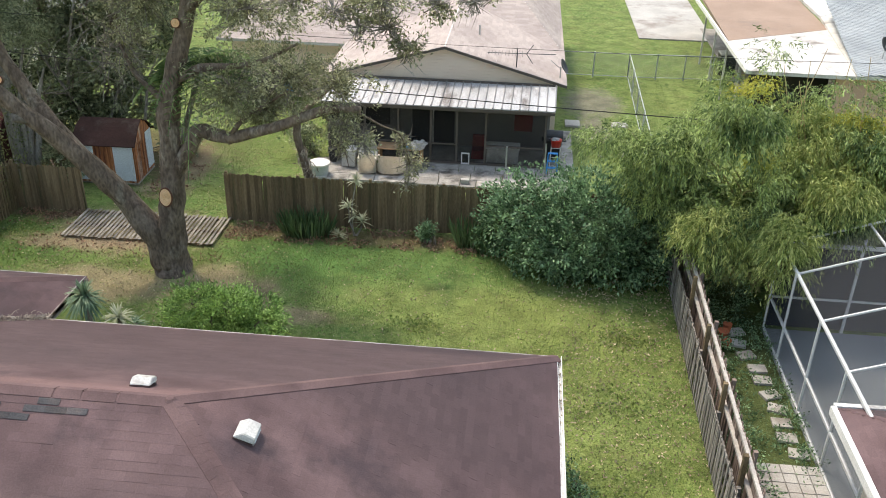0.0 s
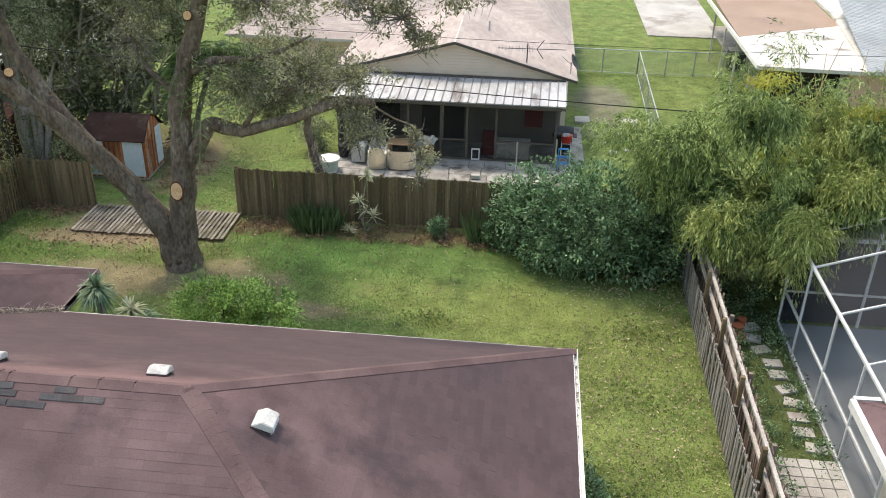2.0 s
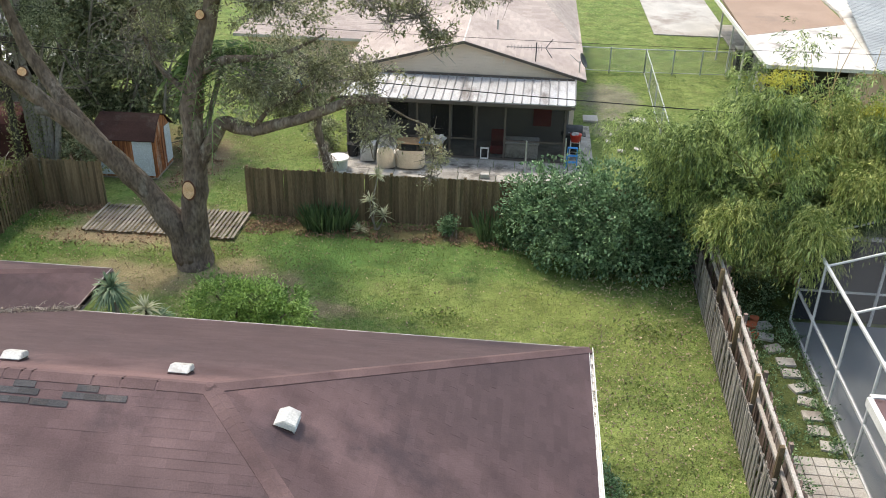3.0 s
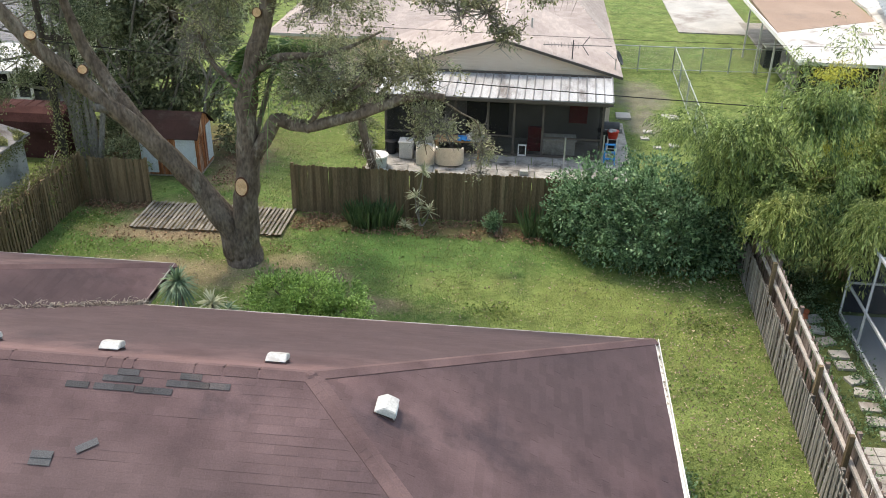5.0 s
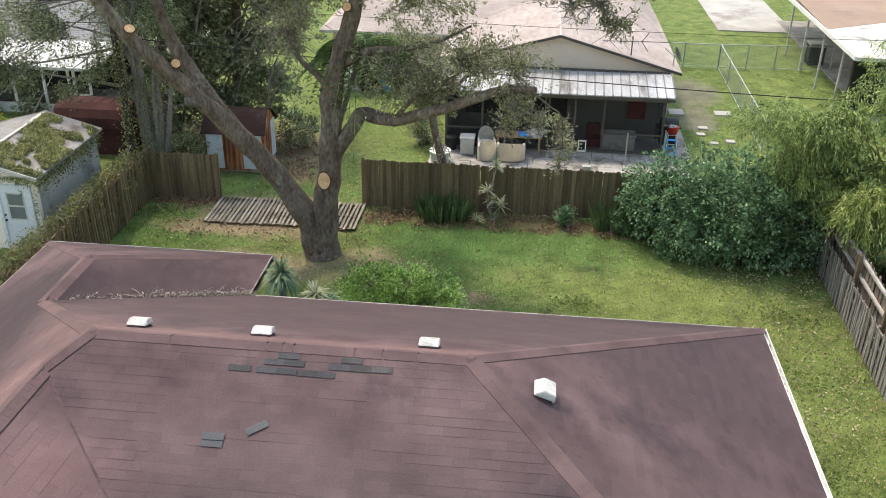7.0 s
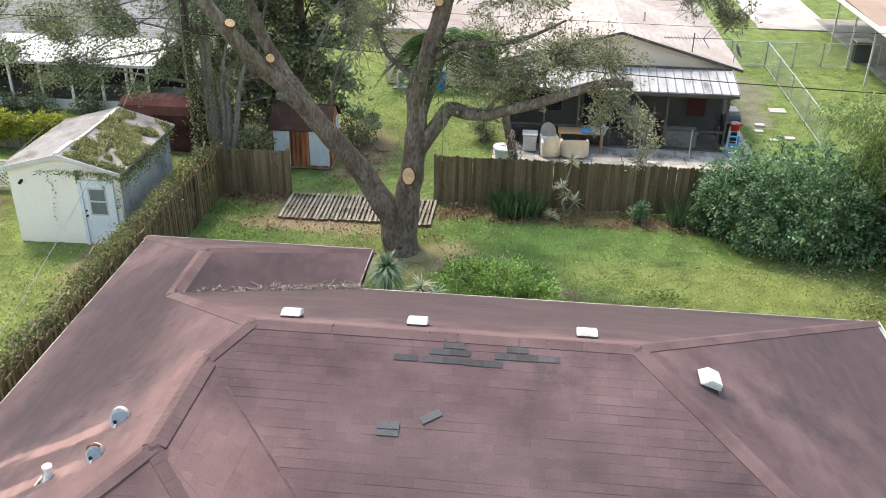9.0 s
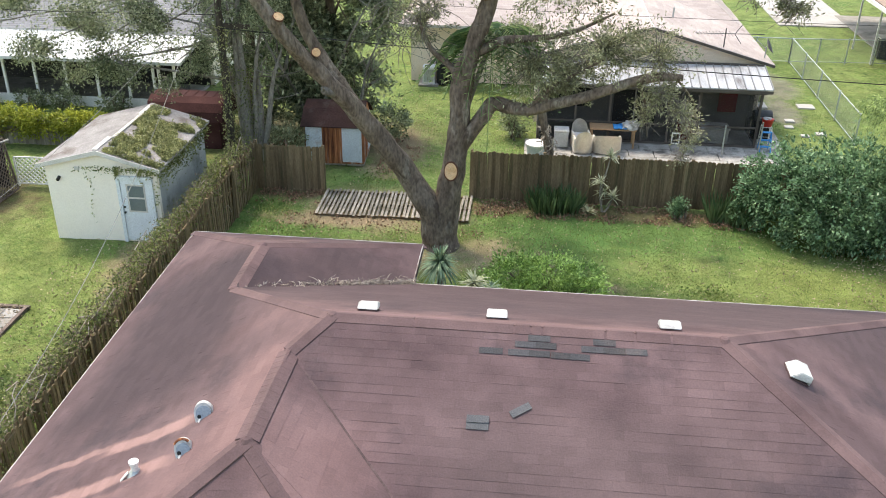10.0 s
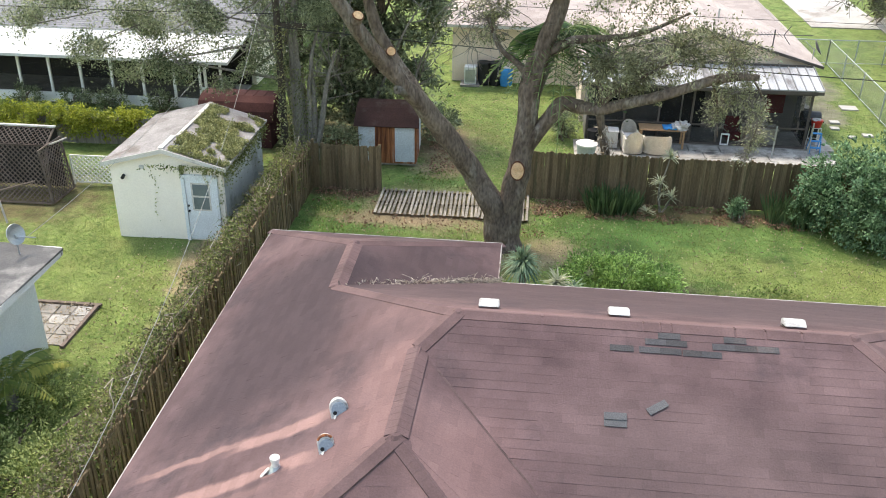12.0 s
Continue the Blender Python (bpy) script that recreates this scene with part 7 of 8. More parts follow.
p, o = puffs(rb2, [(5.95 - 8.2, 21.7 - 23.8, 6.75, 0.6, 0.45, 0.32), (6.3 - 8.2, 22.1 - 23.8, 4.75, 0.5, 0.3, 0.2), (9.4 - 8.2, 23.4 - 23.8, 5.5, 1.0, 0.6, 0.4), (11.8 - 8.2, 24.2 - 23.8, 5.5, 1.4, 0.7, 0.4)], 5200, 0.14, 20, 0.8)
leaf_cloud("sunlit_leaves", p, 0.11, L_BAMBOO_Y, bam, "yellow young leaves", 0.18, 0.6, rb2, o)
# front sprays: a lighter leaf colour carries the sunlight on them
p, o = sprays([(5.6, 21.9, 2.9, 0.8, 0.4, 0.4), (7.35, 20.85, 2.9, 0.4, 0.3, 0.9), (8.8, 22.1, 4.1, 0.7, 0.4, 0.4), (6.7, 21.9, 2.6, 0.4, 0.3, 0.5)], 720, 34, 0.6, 1.0)
leaf_cloud("front_sprays", p, 0.135, L_BAMBOO_L, bam, "drooping sprays in a sunlit yellow-green", 0.2, 0.4, rb2, o)
p, o = sprays([(8.2, 23.3, 4.9, 0.8, 0.5, 0.5), (9.4, 23.4, 4.9, 0.9, 0.5, 0.5), (9.3, 23.0, 4.2, 0.9, 0.4, 0.5), (10.8, 23.4, 4.8, 1.0, 0.5, 0.6), (7.6, 23.0, 4.4, 0.5, 0.4, 0.4), (8.0, 24.0, 5.4, 0.7, 0.5, 0.4)], 900, 30, 0.5, 0.8)
leaf_cloud("upper_sprays", p, 0.12, L_BAMBOO_L, bam, "faded yellow-green upper sprays", 0.2, 0.4, rb2, o)
M_CULM = mat("bamboo_culm", (0.20, 0.20, 0.08), (0.30, 0.27, 0.13), 2, 0.5, 0.1)
M_CULM_D = mat("dry_bamboo_culm", (0.42, 0.30, 0.15), (0.52, 0.40, 0.24), 2, 0.7, 0.1)
for k in range(34):
    b = BB[k % len(BB)]
    e = Vector((b[0] - 8.2, b[1] - 23.8, b[2] + b[5] * 0.5))
    s = Vector((rb2.normal() * 0.7 + (e.x * 0.35), rb2.normal() * 0.4 + 0.3, -0.05))
    mid = s.lerp(e, 0.55) + Vector((0, 0.2, 0.9))
    bm = bmesh.new()
    limb(bm, [s, mid, e + Vector((rb2.normal() * 0.3, rb2.normal() * 0.3, 0))], [0.035, 0.025, 0.008], 6, 0.0, 4)
    part("culm", bm, M_CULM, bam)
for k in range(12):
    x, y = rb2.uniform(-0.7, 3.4), rb2.uniform(-0.6, 1.0)
    h = rb2.uniform(5.8, 7.4)
    bm = bmesh.new()
    limb(bm, [(x, y, 0), (x + rb2.normal() * 0.1, y, h * 0.6), (x + rb2.normal() * 0.45, y + rb2.normal() * 0.2, h)], [0.03, 0.022, 0.007], 6, 0.0, 4)
    part("dry_culm", bm, M_CULM_D, bam, "dry tan bamboo stem")

shrub("yellow_hedge", -28, 28.9, [(-24.3 - 1.5 * k, 28.95 + 0.05 * (k % 3), 1.05, 1.0, 0.4, 0.42) for k in range(8)] + [(-24.6 - 1.6 * k, 28.72, 0.72, 0.7, 0.22, 0.35) for k in range(7)], 30000, 0.11, L_VINE_Y, "yellow-green vine hedge growing over a board fence", "hedge", seed=12, clump=0.14, per=30, shell=0.7, stems=6, droop=0.5)
fence("hedge_fence", (-36.0, 29.1), (-23.2, 29.1), 1.1, M_FENCE_G, "low grey board fence under the yellow vine", lean=0.6)
for k, x in enumerate((-30.5, -28.2, -26.8, -24.6)):
    shrub("lanai_bush", x, 33.0, [(x, 33.0, 0.4, 0.65, 0.4, 0.42)], 1500, 0.1, L_BG, "dark green bush below the lanai screens", seed=30 + k, clump=0.12, per=25, stems=4)


def tree(name, x, y, trunk, blobs, n, size, material, label, seed, bark=None, clump=0.3, per=45, shell=0.8, droop=0.15, aspect=0.42):
    r = np.random.default_rng(seed)
    ob = thing(name, x, y, 0, label, "tree")
    bm = bmesh.new()
    limb(bm, [Vector(q[:3]) - Vector((x, y, 0)) for q in trunk], [q[3] for q in trunk], 10, 0.25)
    part("trunk", bm, bark or M_BARK, ob, smooth=True)
    loc = [(b[0] - x, b[1] - y, *b[2:]) for b in blobs]
    for b in loc:
        q = trunk[min(len(trunk) - 1, int(r.integers(len(trunk) // 2, len(trunk))))]
        s, e = Vector(q[:3]) - Vector((x, y, 0)), Vector(b[:3])
        bm = bmesh.new()
        limb(bm, [s, s.lerp(e, 0.5) + Vector(r.normal(size=3)) * 0.25, e + Vector(r.normal(size=3)) * 0.3], [q[3] * 0.4, q[3] * 0.25, 0.02], 7, 0.15, 4)
        part("branch", bm, bark or M_BARK, ob, smooth=True)
        for k in range(4):
            d = Vector(r.normal(size=3)).normalized()
            bm = bmesh.new()
            tube(bm, [e, e + Vector((d.x * b[3], d.y * b[4], d.z * b[5])) * 0.9], [0.03, 0.008], 5)
            part("branch", bm, bark or M_BARK, ob)
    p, o = puffs(r, loc, n, clump, per, shell)
    p = p[(p[:, 2] > 0.1) & hollows(p, 1.1, -0.12, seed)]
    leaf_cloud("crown", p, size, material, ob, "", aspect, droop, r)
    return ob


vct = tree("vine_clad_tree", -17.2, 28.3, [(-17.3, 28.3, -0.1, 0.34), (-17.4, 28.3, 1.5, 0.24), (-17.45, 28.35, 3.0, 0.19), (-17.5, 28.4, 4.6, 0.15), (-17.3, 28.5, 6.5, 0.10)],
     [(-20.6, 28.0, 5.3, 2.0, 1.2, 1.0), (-23.0, 28.0, 4.9, 1.5, 1.0, 0.9), (-19.0, 27.8, 4.2, 1.1, 0.9, 0.8), (-17.4, 28.6, 5.6, 1.6, 1.3, 1.0), (-22.2, 27.8, 3.9, 0.9, 0.6, 0.7), (-20.0, 27.9, 3.2, 0.5, 0.4, 0.5), (-25.5, 28.4, 5.6, 1.2, 1.0, 0.6), (-24.2, 27.6, 4.1, 1.0, 0.7, 0.7), (-21.3, 27.4, 3.7, 0.9, 0.6, 0.7), (-26.6, 28.0, 5.0, 1.2, 0.8, 0.6), (-23.2, 27.6, 3.2, 0.4, 0.4, 0.5)],
     52000, 0.10, L_BG, "grey multi-stemmed tree with thin olive foliage and vines", 41, M_BARK2)
rv_ = np.random.default_rng(84)
for x0_, x1_, y1_, h_ in ((-17.0, -16.6, 28.5, 5.0), (-17.15, -16.9, 28.2, 3.6), (-17.6, -18.1, 28.6, 4.6), (-16.9, -16.0, 28.4, 4.2), (-17.5, -17.7, 28.1, 5.8)):
    q0, q1 = Vector((x0_ + 17.2, rv_.normal() * 0.1, -0.05)), Vector((x1_ + 17.2, y1_ - 28.3, h_))
    part("stem", limb(bmesh.new(), [q0, q0.lerp(q1, 0.4) + Vector((rv_.normal() * 0.08, 0, 0)), q0.lerp(q1, 0.75) + Vector((rv_.normal() * 0.1, 0, 0)), q1], [0.13, 0.10, 0.075, 0.03], 8, 0.2), M_BARK2, vct, smooth=True)
    for k in range(8):
        s_ = q0.lerp(q1, rv_.uniform(0.45, 1.0))
        e_ = s_ + Vector((rv_.normal() * 0.5, rv_.normal() * 0.25, rv_.uniform(0.1, 0.8)))
        part("twig", limb(bmesh.new(), [s_, s_.lerp(e_, 0.5) + Vector(rv_.normal(size=3)) * 0.08, e_], [0.022, 0.015, 0.005], 5, 0.1, 3), M_BARK2, vct, smooth=True)
hz_ = rv_.uniform(0.3, 3.6, 1500)
leaf_cloud("climbing_vine", np.stack([-0.1 + rv_.normal(size=1500) * 0.24, rv_.normal(size=1500) * 0.2 - 0.1, hz_], 1), 0.085, L_VINE, vct, "dull green climbing vine", 0.5, 0.6, rv_)
tree("wood_tree", -15.2, 32.3, [(-15.2, 32.3, -0.1, 0.3), (-15.3, 32.3, 2.0, 0.24), (-15.1, 32.4, 4.2, 0.2), (-15.4, 32.4, 7.0, 0.12)],
     [(-15.5, 31.6, 2.6, 1.5, 1.0, 1.2), (-14.2, 32.0, 3.6, 1.4, 1.2, 1.2), (-16.6, 32.0, 4.6, 1.6, 1.3, 1.3), (-14.6, 32.3, 5.8, 1.8, 1.5, 1.3), (-17.2, 32.2, 6.6, 1.6, 1.4, 1.2), (-15.8, 31.8, 1.3, 1.0, 0.8, 0.8), (-13.4, 32.5, 5.2, 1.2, 1.0, 0.9), (-16.6, 31.2, 2.0, 1.4, 0.9, 1.2), (-13.6, 31.6, 2.0, 0.8, 0.7, 1.0), (-14.2, 32.6, 7.6, 1.8, 1.4, 1.0), (-15.8, 31.4, 3.6, 1.4, 1.0, 1.0)],
     60000, 0.19, L_BG, "dense dark green tree behind the tin shed", 42)
# last three blobs: out-of-view canopy added to shade the short fence
tree("wood_tree", -18.6, 33.2, [(-18.6, 33.2, -0.1, 0.28), (-18.7, 33.2, 2.5, 0.22), (-18.4, 33.3, 5.0, 0.17), (-18.8, 33.4, 7.5, 0.1)],
     [(-18.6, 32.8, 4.6, 1.7, 1.3, 1.3), (-20.4, 33.4, 6.0, 1.8, 1.4, 1.2), (-17.8, 33.0, 6.8, 1.8, 1.4, 1.2), (-18.4, 32.6, 2.8, 1.0, 0.8, 0.9), (-18.8, 29.6, 9.3, 2.2, 1.7, 0.9), (-16.6, 30.2, 9.6, 2.2, 1.7, 0.9), (-20.8, 30.0, 9.6, 1.9, 1.6, 0.9)],
     40000, 0.19, L_BG, "dark green tree beside the red shed", 43)
for q in ((-16.0, 31.0, 1.6, -13.2, 30.9, 5.6), (-15.6, 30.8, 1.2, -17.6, 30.6, 5.0), (-17.6, 31.2, 2.0, -15.2, 30.6, 7.2), (-14.4, 30.9, 2.2, -12.9, 30.8, 4.2), (-18.2, 31.0, 3.0, -19.9, 30.8, 6.6)):
    bt = thing("bare_tree", q[0], q[1], 0, "thin leaning tree with pale lichen-grey bark", "tree", "bare stems in the thicket")
    d_ = Vector((q[3] - q[0], q[4] - q[1], q[5]))
    pts_ = [Vector((0, 0, -0.05)), d_ * 0.35 + Vector((0.1, 0, 0.15)), d_ * 0.7 + Vector((-0.1, 0, 0.1)), d_]
    part("trunk", limb(bmesh.new(), pts_, [0.085, 0.065, 0.045, 0.015], 7, 0.15, 4), M_BARK2, bt, smooth=True)
    for k in range(7):
        s_ = pts_[1].lerp(pts_[3], rb2.uniform(0, 0.9))
        e_ = s_ + Vector((rb2.normal() * 0.7, rb2.normal() * 0.3, rb2.uniform(0.2, 1.0)))
        part("branch", limb(bmesh.new(), [s_, s_.lerp(e_, 0.5) + Vector(rb2.normal(size=3)) * 0.1, e_], [0.03, 0.02, 0.006], 5, 0.1, 3), M_BARK2, bt, smooth=True)
lt = tree("leaning_tree", -6.45, 27.15, [(-6.45, 27.15, -0.1, 0.17), (-6.6, 27.12, 1.2, 0.14), (-6.95, 27.1, 2.7, 0.125), (-6.93, 27.1, 3.4, 0.12), (-7.3, 27.1, 4.3, 0.085), (-7.75, 27.0, 5.3, 0.05)],
          [(-7.7, 27.0, 5.4, 0.9, 0.7, 0.55), (-5.7, 26.9, 4.7, 0.8, 0.6, 0.45), (-8.7, 27.2, 4.9, 0.7, 0.6, 0.45)],
          5200, 0.09, L_OAK, "forked brown tree leaning behind the board fence", 45, M_BARK)
part("branch", limb(bmesh.new(), [(-0.48, -0.05, 3.3), (-0.1, -0.05, 3.75), (0.4, -0.1, 4.2), (0.95, -0.2, 4.75)], [0.10, 0.085, 0.06, 0.025], 8, 0.15), M_BARK, lt, smooth=True)
rl_ = np.random.default_rng(83)
zz = rl_.uniform(0.5, 2.4, 420)
tagged(leaf_cloud("dry_skirt", np.stack([-0.05 - zz * 0.17 + rl_.normal(size=420) * 0.12 + 0.1, rl_.normal(size=420) * 0.12 - 0.05, zz], 1), 0.2, M_DEADLEAF, lt, "", 0.2, 1.5, rl_), "dry brown hanging leaves", kind="stuff")


def frond(bm, root, way, length, width, drop, leaves=22):
    """A feather frond: an arching rib with narrow leaflets."""
    way = Vector(way).normalized()
    side = way.cross(Vector((0, 0, 1))).normalized()
    pts = [Vector(root) + way * (length * t) + Vector((0, 0, length * (0.35 * t - drop * t * t))) for t in [k / leaves for k in range(leaves + 1)]]
    for a, b in zip(pts, pts[1:]):
        q = [bm.verts.new(a + side * 0.012), bm.verts.new(a - side * 0.012), bm.verts.new(b - side * 0.01), bm.verts.new(b + side * 0.01)]
        bm.faces.new(q)
    for k, c in enumerate(pts[2:], 2):
        t = k / leaves
        w = width * math.sin(math.pi * min(1, 0.12 + t * 0.9)) + 0.05
        for sgn in (-1, 1):
            tip = c + side * sgn * w + way * w * 0.5 - Vector((0, 0, w * 0.55))
            e = way * 0.038
            q = [bm.verts.new(c - e), bm.verts.new(c.lerp(tip, 0.5) - e * 1.2 + Vector((0, 0, w * 0.06))), bm.verts.new(tip), bm.verts.new(c.lerp(tip, 0.5) + e * 1.2 + Vector((0, 0, w * 0.06)))]
            bm.faces.new(q)


def palm(name, x, y, h, count, length, material, label, seed, drop=0.8, trunk=0.14, width=0.4, top=(0, 0), bend=(0.05, 0)):
    r = random.Random(seed)
    ob = thing(name, x, y, 0, label, "palm")
    bm = bmesh.new()
    limb(bm, [(0, 0, -0.1), (*bend, h * 0.5), (*top, h)], [trunk * 1.2, trunk, trunk * 0.9], 10, 0.1)
    part("trunk", bm, M_BARK2, ob, smooth=True)
    for k in range(count):
        a = 2 * math.pi * (k + r.random() * 0.6) / count
        bm = bmesh.new()
        frond(bm, (*top, h), (math.cos(a), math.sin(a), r.uniform(-0.1, 0.5)), length * r.uniform(0.8, 1.1), width, drop * r.uniform(0.7, 1.3))
        part("frond", bm, material, ob)
    return ob


palm("palm_tree", -9.72, 23.1, 6.3, 28, 2.1, L_PALM, "slim palm with drooping dark fronds close behind the oak", 5, 1.45, 0.08, 0.5, (1.2, 0.3), (0.28, 0.0))
palm("young_palm", -20.3, 13.3, 0.7, 11, 1.5, L_PALM_Y, "young palm with green and yellowing fronds by the wall", 6, 0.55, 0.12, 0.3)


def rosette(name, x, y, h, count, length, width, material, label, seed, trunk=0.07, droop=0.5, category="yucca", parent=None, z=0.0, lift=(0.1, 1.1)):
    """A spiky head of sword leaves on a short trunk."""
    r = random.Random(seed)
    ob = parent or thing(name, x, y, 0, label, category)
    at = Vector((0, 0, 0)) if not parent else Vector((x, y, 0))
    if h > 0.1 and not parent:
        part("trunk", tube(bmesh.new(), [(0, 0, -0.05), (0.02, 0, h)], [trunk * 1.2, trunk], 8, 0.2), M_BARK2, ob)
    bm = bmesh.new()
    for k in range(count):
        a = r.uniform(0, 2 * math.pi)
        el = r.uniform(*lift)
        d = Vector((math.cos(a) * math.cos(el), math.sin(a) * math.cos(el), math.sin(el)))
        s = d.cross(Vector((0, 0, 1))).normalized() * width
        ln = length * r.uniform(0.7, 1.1)
        base = at + Vector((0, 0, h + r.uniform(-0.1, 0.05)))
        prev = None
        for t in (0, 0.35, 0.7, 1.0):
            c = base + d * ln * t - Vector((0, 0, droop * ln * t * t * math.cos(el)))
            w = s * (0.6, 1.0, 0.75, 0.06)[(0, 0.35, 0.7, 1.0).index(t)]
            row = (bm.verts.new(c - w), bm.verts.new(c + w))
            if prev:
                bm.faces.new((prev[0], prev[1], row[1], row[0]))
            prev = row
    part("leaf_head", bm, material, ob)
    return ob


rosette("yucca", -9.26, 16.45, 2.75, 240, 0.56, 0.022, L_YUCCA, "green yucca with a spiky head beside the roof corner", 3, 0.08, 0.6, lift=(-0.4, 1.4))
rosette("yucca", -8.45, 16.3, 2.35, 70, 0.46, 0.022, L_PALE, "pale spiky yucca just above the eave", 4, 0.05, 0.45)
rosette("yucca", -8.05, 16.25, 2.25, 34, 0.35, 0.02, L_YUCCA, "small pale spiky yucca at the eave", 14, 0.04, 0.45)
dra = thing("dracaena", -4.85, 25.6, 0, "slender dracaena with pale spiky rosettes before the fence", "dracaena")
for pts in (((0, 0, 0), (-0.05, 0, 0.9), (0.12, 0, 1.9)), ((0.05, 0, 0), (-0.1, -0.05, 0.5), (-0.12, -0.1, 1.1)), ((0.1, 0, 0), (0.25, 0, 0.3), (0.3, -0.05, 0.6))):
    part("stem", limb(bmesh.new(), pts, [0.03, 0.025, 0.02], 6, 0.0, 3), M_BARK2, dra)
for x, y, h, n_ in ((0.12, 0, 1.95, 42), (-0.12, -0.1, 1.12, 40), (0.3, -0.05, 0.6, 34), (0.05, 0.05, 0.75, 20)):
    rosette("head", x, y, h, n_, 0.40, 0.02, L_PALE, "", int(h * 100), parent=dra, droop=0.35, lift=(-0.2, 1.3))
rosette("agave", -5.3, 25.35, 0.1, 40, 0.38, 0.02, L_PALE, "pale spiky agave on the mulch", 17, 0.05, 0.25, "agave")


def sword_clump(x, y, rx, ry, count, h, label, seed):
    r = random.Random(seed)
    ob = thing("snake_plant", x, y, 0, label, "snake plant")
    bm = bmesh.new()
    for k in range(count):
        a, q = r.uniform(0, 6.283), math.sqrt(r.random())
        b = Vector((rx * q * math.cos(a), ry * q * math.sin(a), -0.02))
        d = Vector((b.x * 0.35 + r.gauss(0, 0.22), b.y * 0.35 + r.gauss(0, 0.22), 1)).normalized()
        yaw = r.uniform(0, 3.14)
        s = Vector((math.cos(yaw), math.sin(yaw), 0)) * 0.03
        ln = h * r.uniform(0.6, 1.05)
        prev = None
        for t, w in ((0, 0.7), (0.5, 1.0), (0.85, 0.7), (1, 0.05)):
            c = b + d * ln * t
            row = (bm.verts.new(c - s * w), bm.verts.new(c + s * w))
            if prev:
                bm.faces.new((prev[0], prev[1], row[1], row[0]))
            prev = row
    part("leaf_clump", bm, L_SNAKE, ob)
    return ob


sword_clump(-6.4, 25.45, 0.8, 0.4, 330, 0.92, "dense dark snake plant clump before the fence", 5)
sword_clump(-1.05, 25.4, 0.42, 0.3, 110, 1.05, "dark snake plants between fence and shrub", 6)
sword_clump(-0.45, 25.1, 0.35, 0.3, 70, 0.8, "dark snake plants beside the big shrub", 7)

# vines along the west fence
vr = np.random.default_rng(51)
vine = thing("fence_vine", -17.1, 14, 0, "tangle of dry and green vines over the wooden fence", "vine")
pts = []
for k in range(860):
    y = vr.uniform(3.5, 25.5)
    dens = 0.5 + 0.5 * noise.noise(Vector((0, y * 0.45, 7)))
    if vr.random() > 0.35 + dens:
        continue
    c = np.array([-16.72 - (26.2 - y) * 0.0086 - abs(vr.normal()) * 0.66 + (0.16 if k % 4 == 0 else 0.05), y, 0])
    far = abs(c[0] + 16.8)
    c[2] = max(0.1, vr.uniform(1.0, 1.9) - far * 0.85)
    pts.append(c + vr.normal(size=(90, 3)) * (0.12, 0.18, 0.11) + (17.1, -14, 0))
pts = np.concatenate(pts)
pts = pts[pts[:, 2] > 0.02]
vr.shuffle(pts)
half = len(pts) * 3 // 5
leaf_cloud("green_leaves", pts[:half], 0.075, L_VINE, vine, "", 0.55, 0.3, vr)
leaf_cloud("dry_leaves", pts[half:], 0.08, M_DRYVINE, vine, "dry brown vine", 0.35, 0.3, vr)
for k in range(40):
    y = vr.uniform(4, 25)
    bm = bmesh.new()
    c = Vector((-16.85 - (26.2 - y) * 0.0086 + 17.1, y - 14, vr.uniform(0.6, 1.7)))
    q = [c]
    for s in range(4):
        q.append(q[-1] + Vector((vr.normal() * 0.12, vr.normal() * 0.35, vr.normal() * 0.2)))
    tube(bm, q, [0.012] * 5, 5)
    part("tendril", bm, M_DEADLEAF, vine)
shrub("weed_bed", -19.0, 11.0, [(-19.3, 13.4, 0.3, 0.8, 0.9, 0.45), (-18.3, 11.0, 0.35, 0.9, 1.2, 0.5), (-19.6, 11.2, 0.3, 0.9, 1.0, 0.5), (-18.6, 8.6, 0.35, 1.1, 1.2, 0.5), (-20.2, 9.5, 0.4, 0.9, 1.2, 0.6), (-18.0, 14.6, 0.2, 0.5, 1.2, 0.3), (-17.7, 17.0, 0.15, 0.4, 1.6, 0.25), (-17.6, 20.0, 0.12, 0.35, 1.4, 0.2)], 30000, 0.078, L_WEED, "bed of mixed green weeds beside the neighbour's wall", "weeds", seed=61, clump=0.15, per=25, stems=6, shell=0.6)

# ---- pole and cables ----
M_POLE = mat("tarred_pole_wood", (0.045, 0.036, 0.03), (0.085, 0.07, 0.058), 2, 0.9, 0.4, 20, stretch=(4, 4, 0.4))
pole = thing("utility_pole", -17.85, 27.7, 0, "dark wooden utility pole wrapped in vines", "pole")
part("shaft", tube(bmesh.new(), [(0, 0, -0.2), (0, 0, 9.5)], [0.13, 0.11], 12, 0.05), M_POLE, pole)
part("crossarm", box(bmesh.new(), -0.1, 1.0, -0.06, 0.06, 5.05, 5.2), M_POLE, pole)
pv2 = np.stack([vr.normal(size=1500) * 0.13, vr.normal(size=1500) * 0.13 - 0.05, vr.uniform(0.2, 5.2, 1500) ** 1.0], 1)
leaf_cloud("vine_leaves", pv2, 0.085, L_MOSS, pole, "climbing vine", 0.5, 0.5, vr)


def cable(name, a, b, sag, r, material, label):
    ob = thing(name, 0, 0, 0, label, "cable")
    a, b = Vector(a), Vector(b)
    q = [a.lerp(b, k / 24) - Vector((0, 0, sag * 4 * (k / 24) * (1 - k / 24))) for k in range(25)]
    part("wire", tube(bmesh.new(), q, [r] * 25, 5), material, ob)


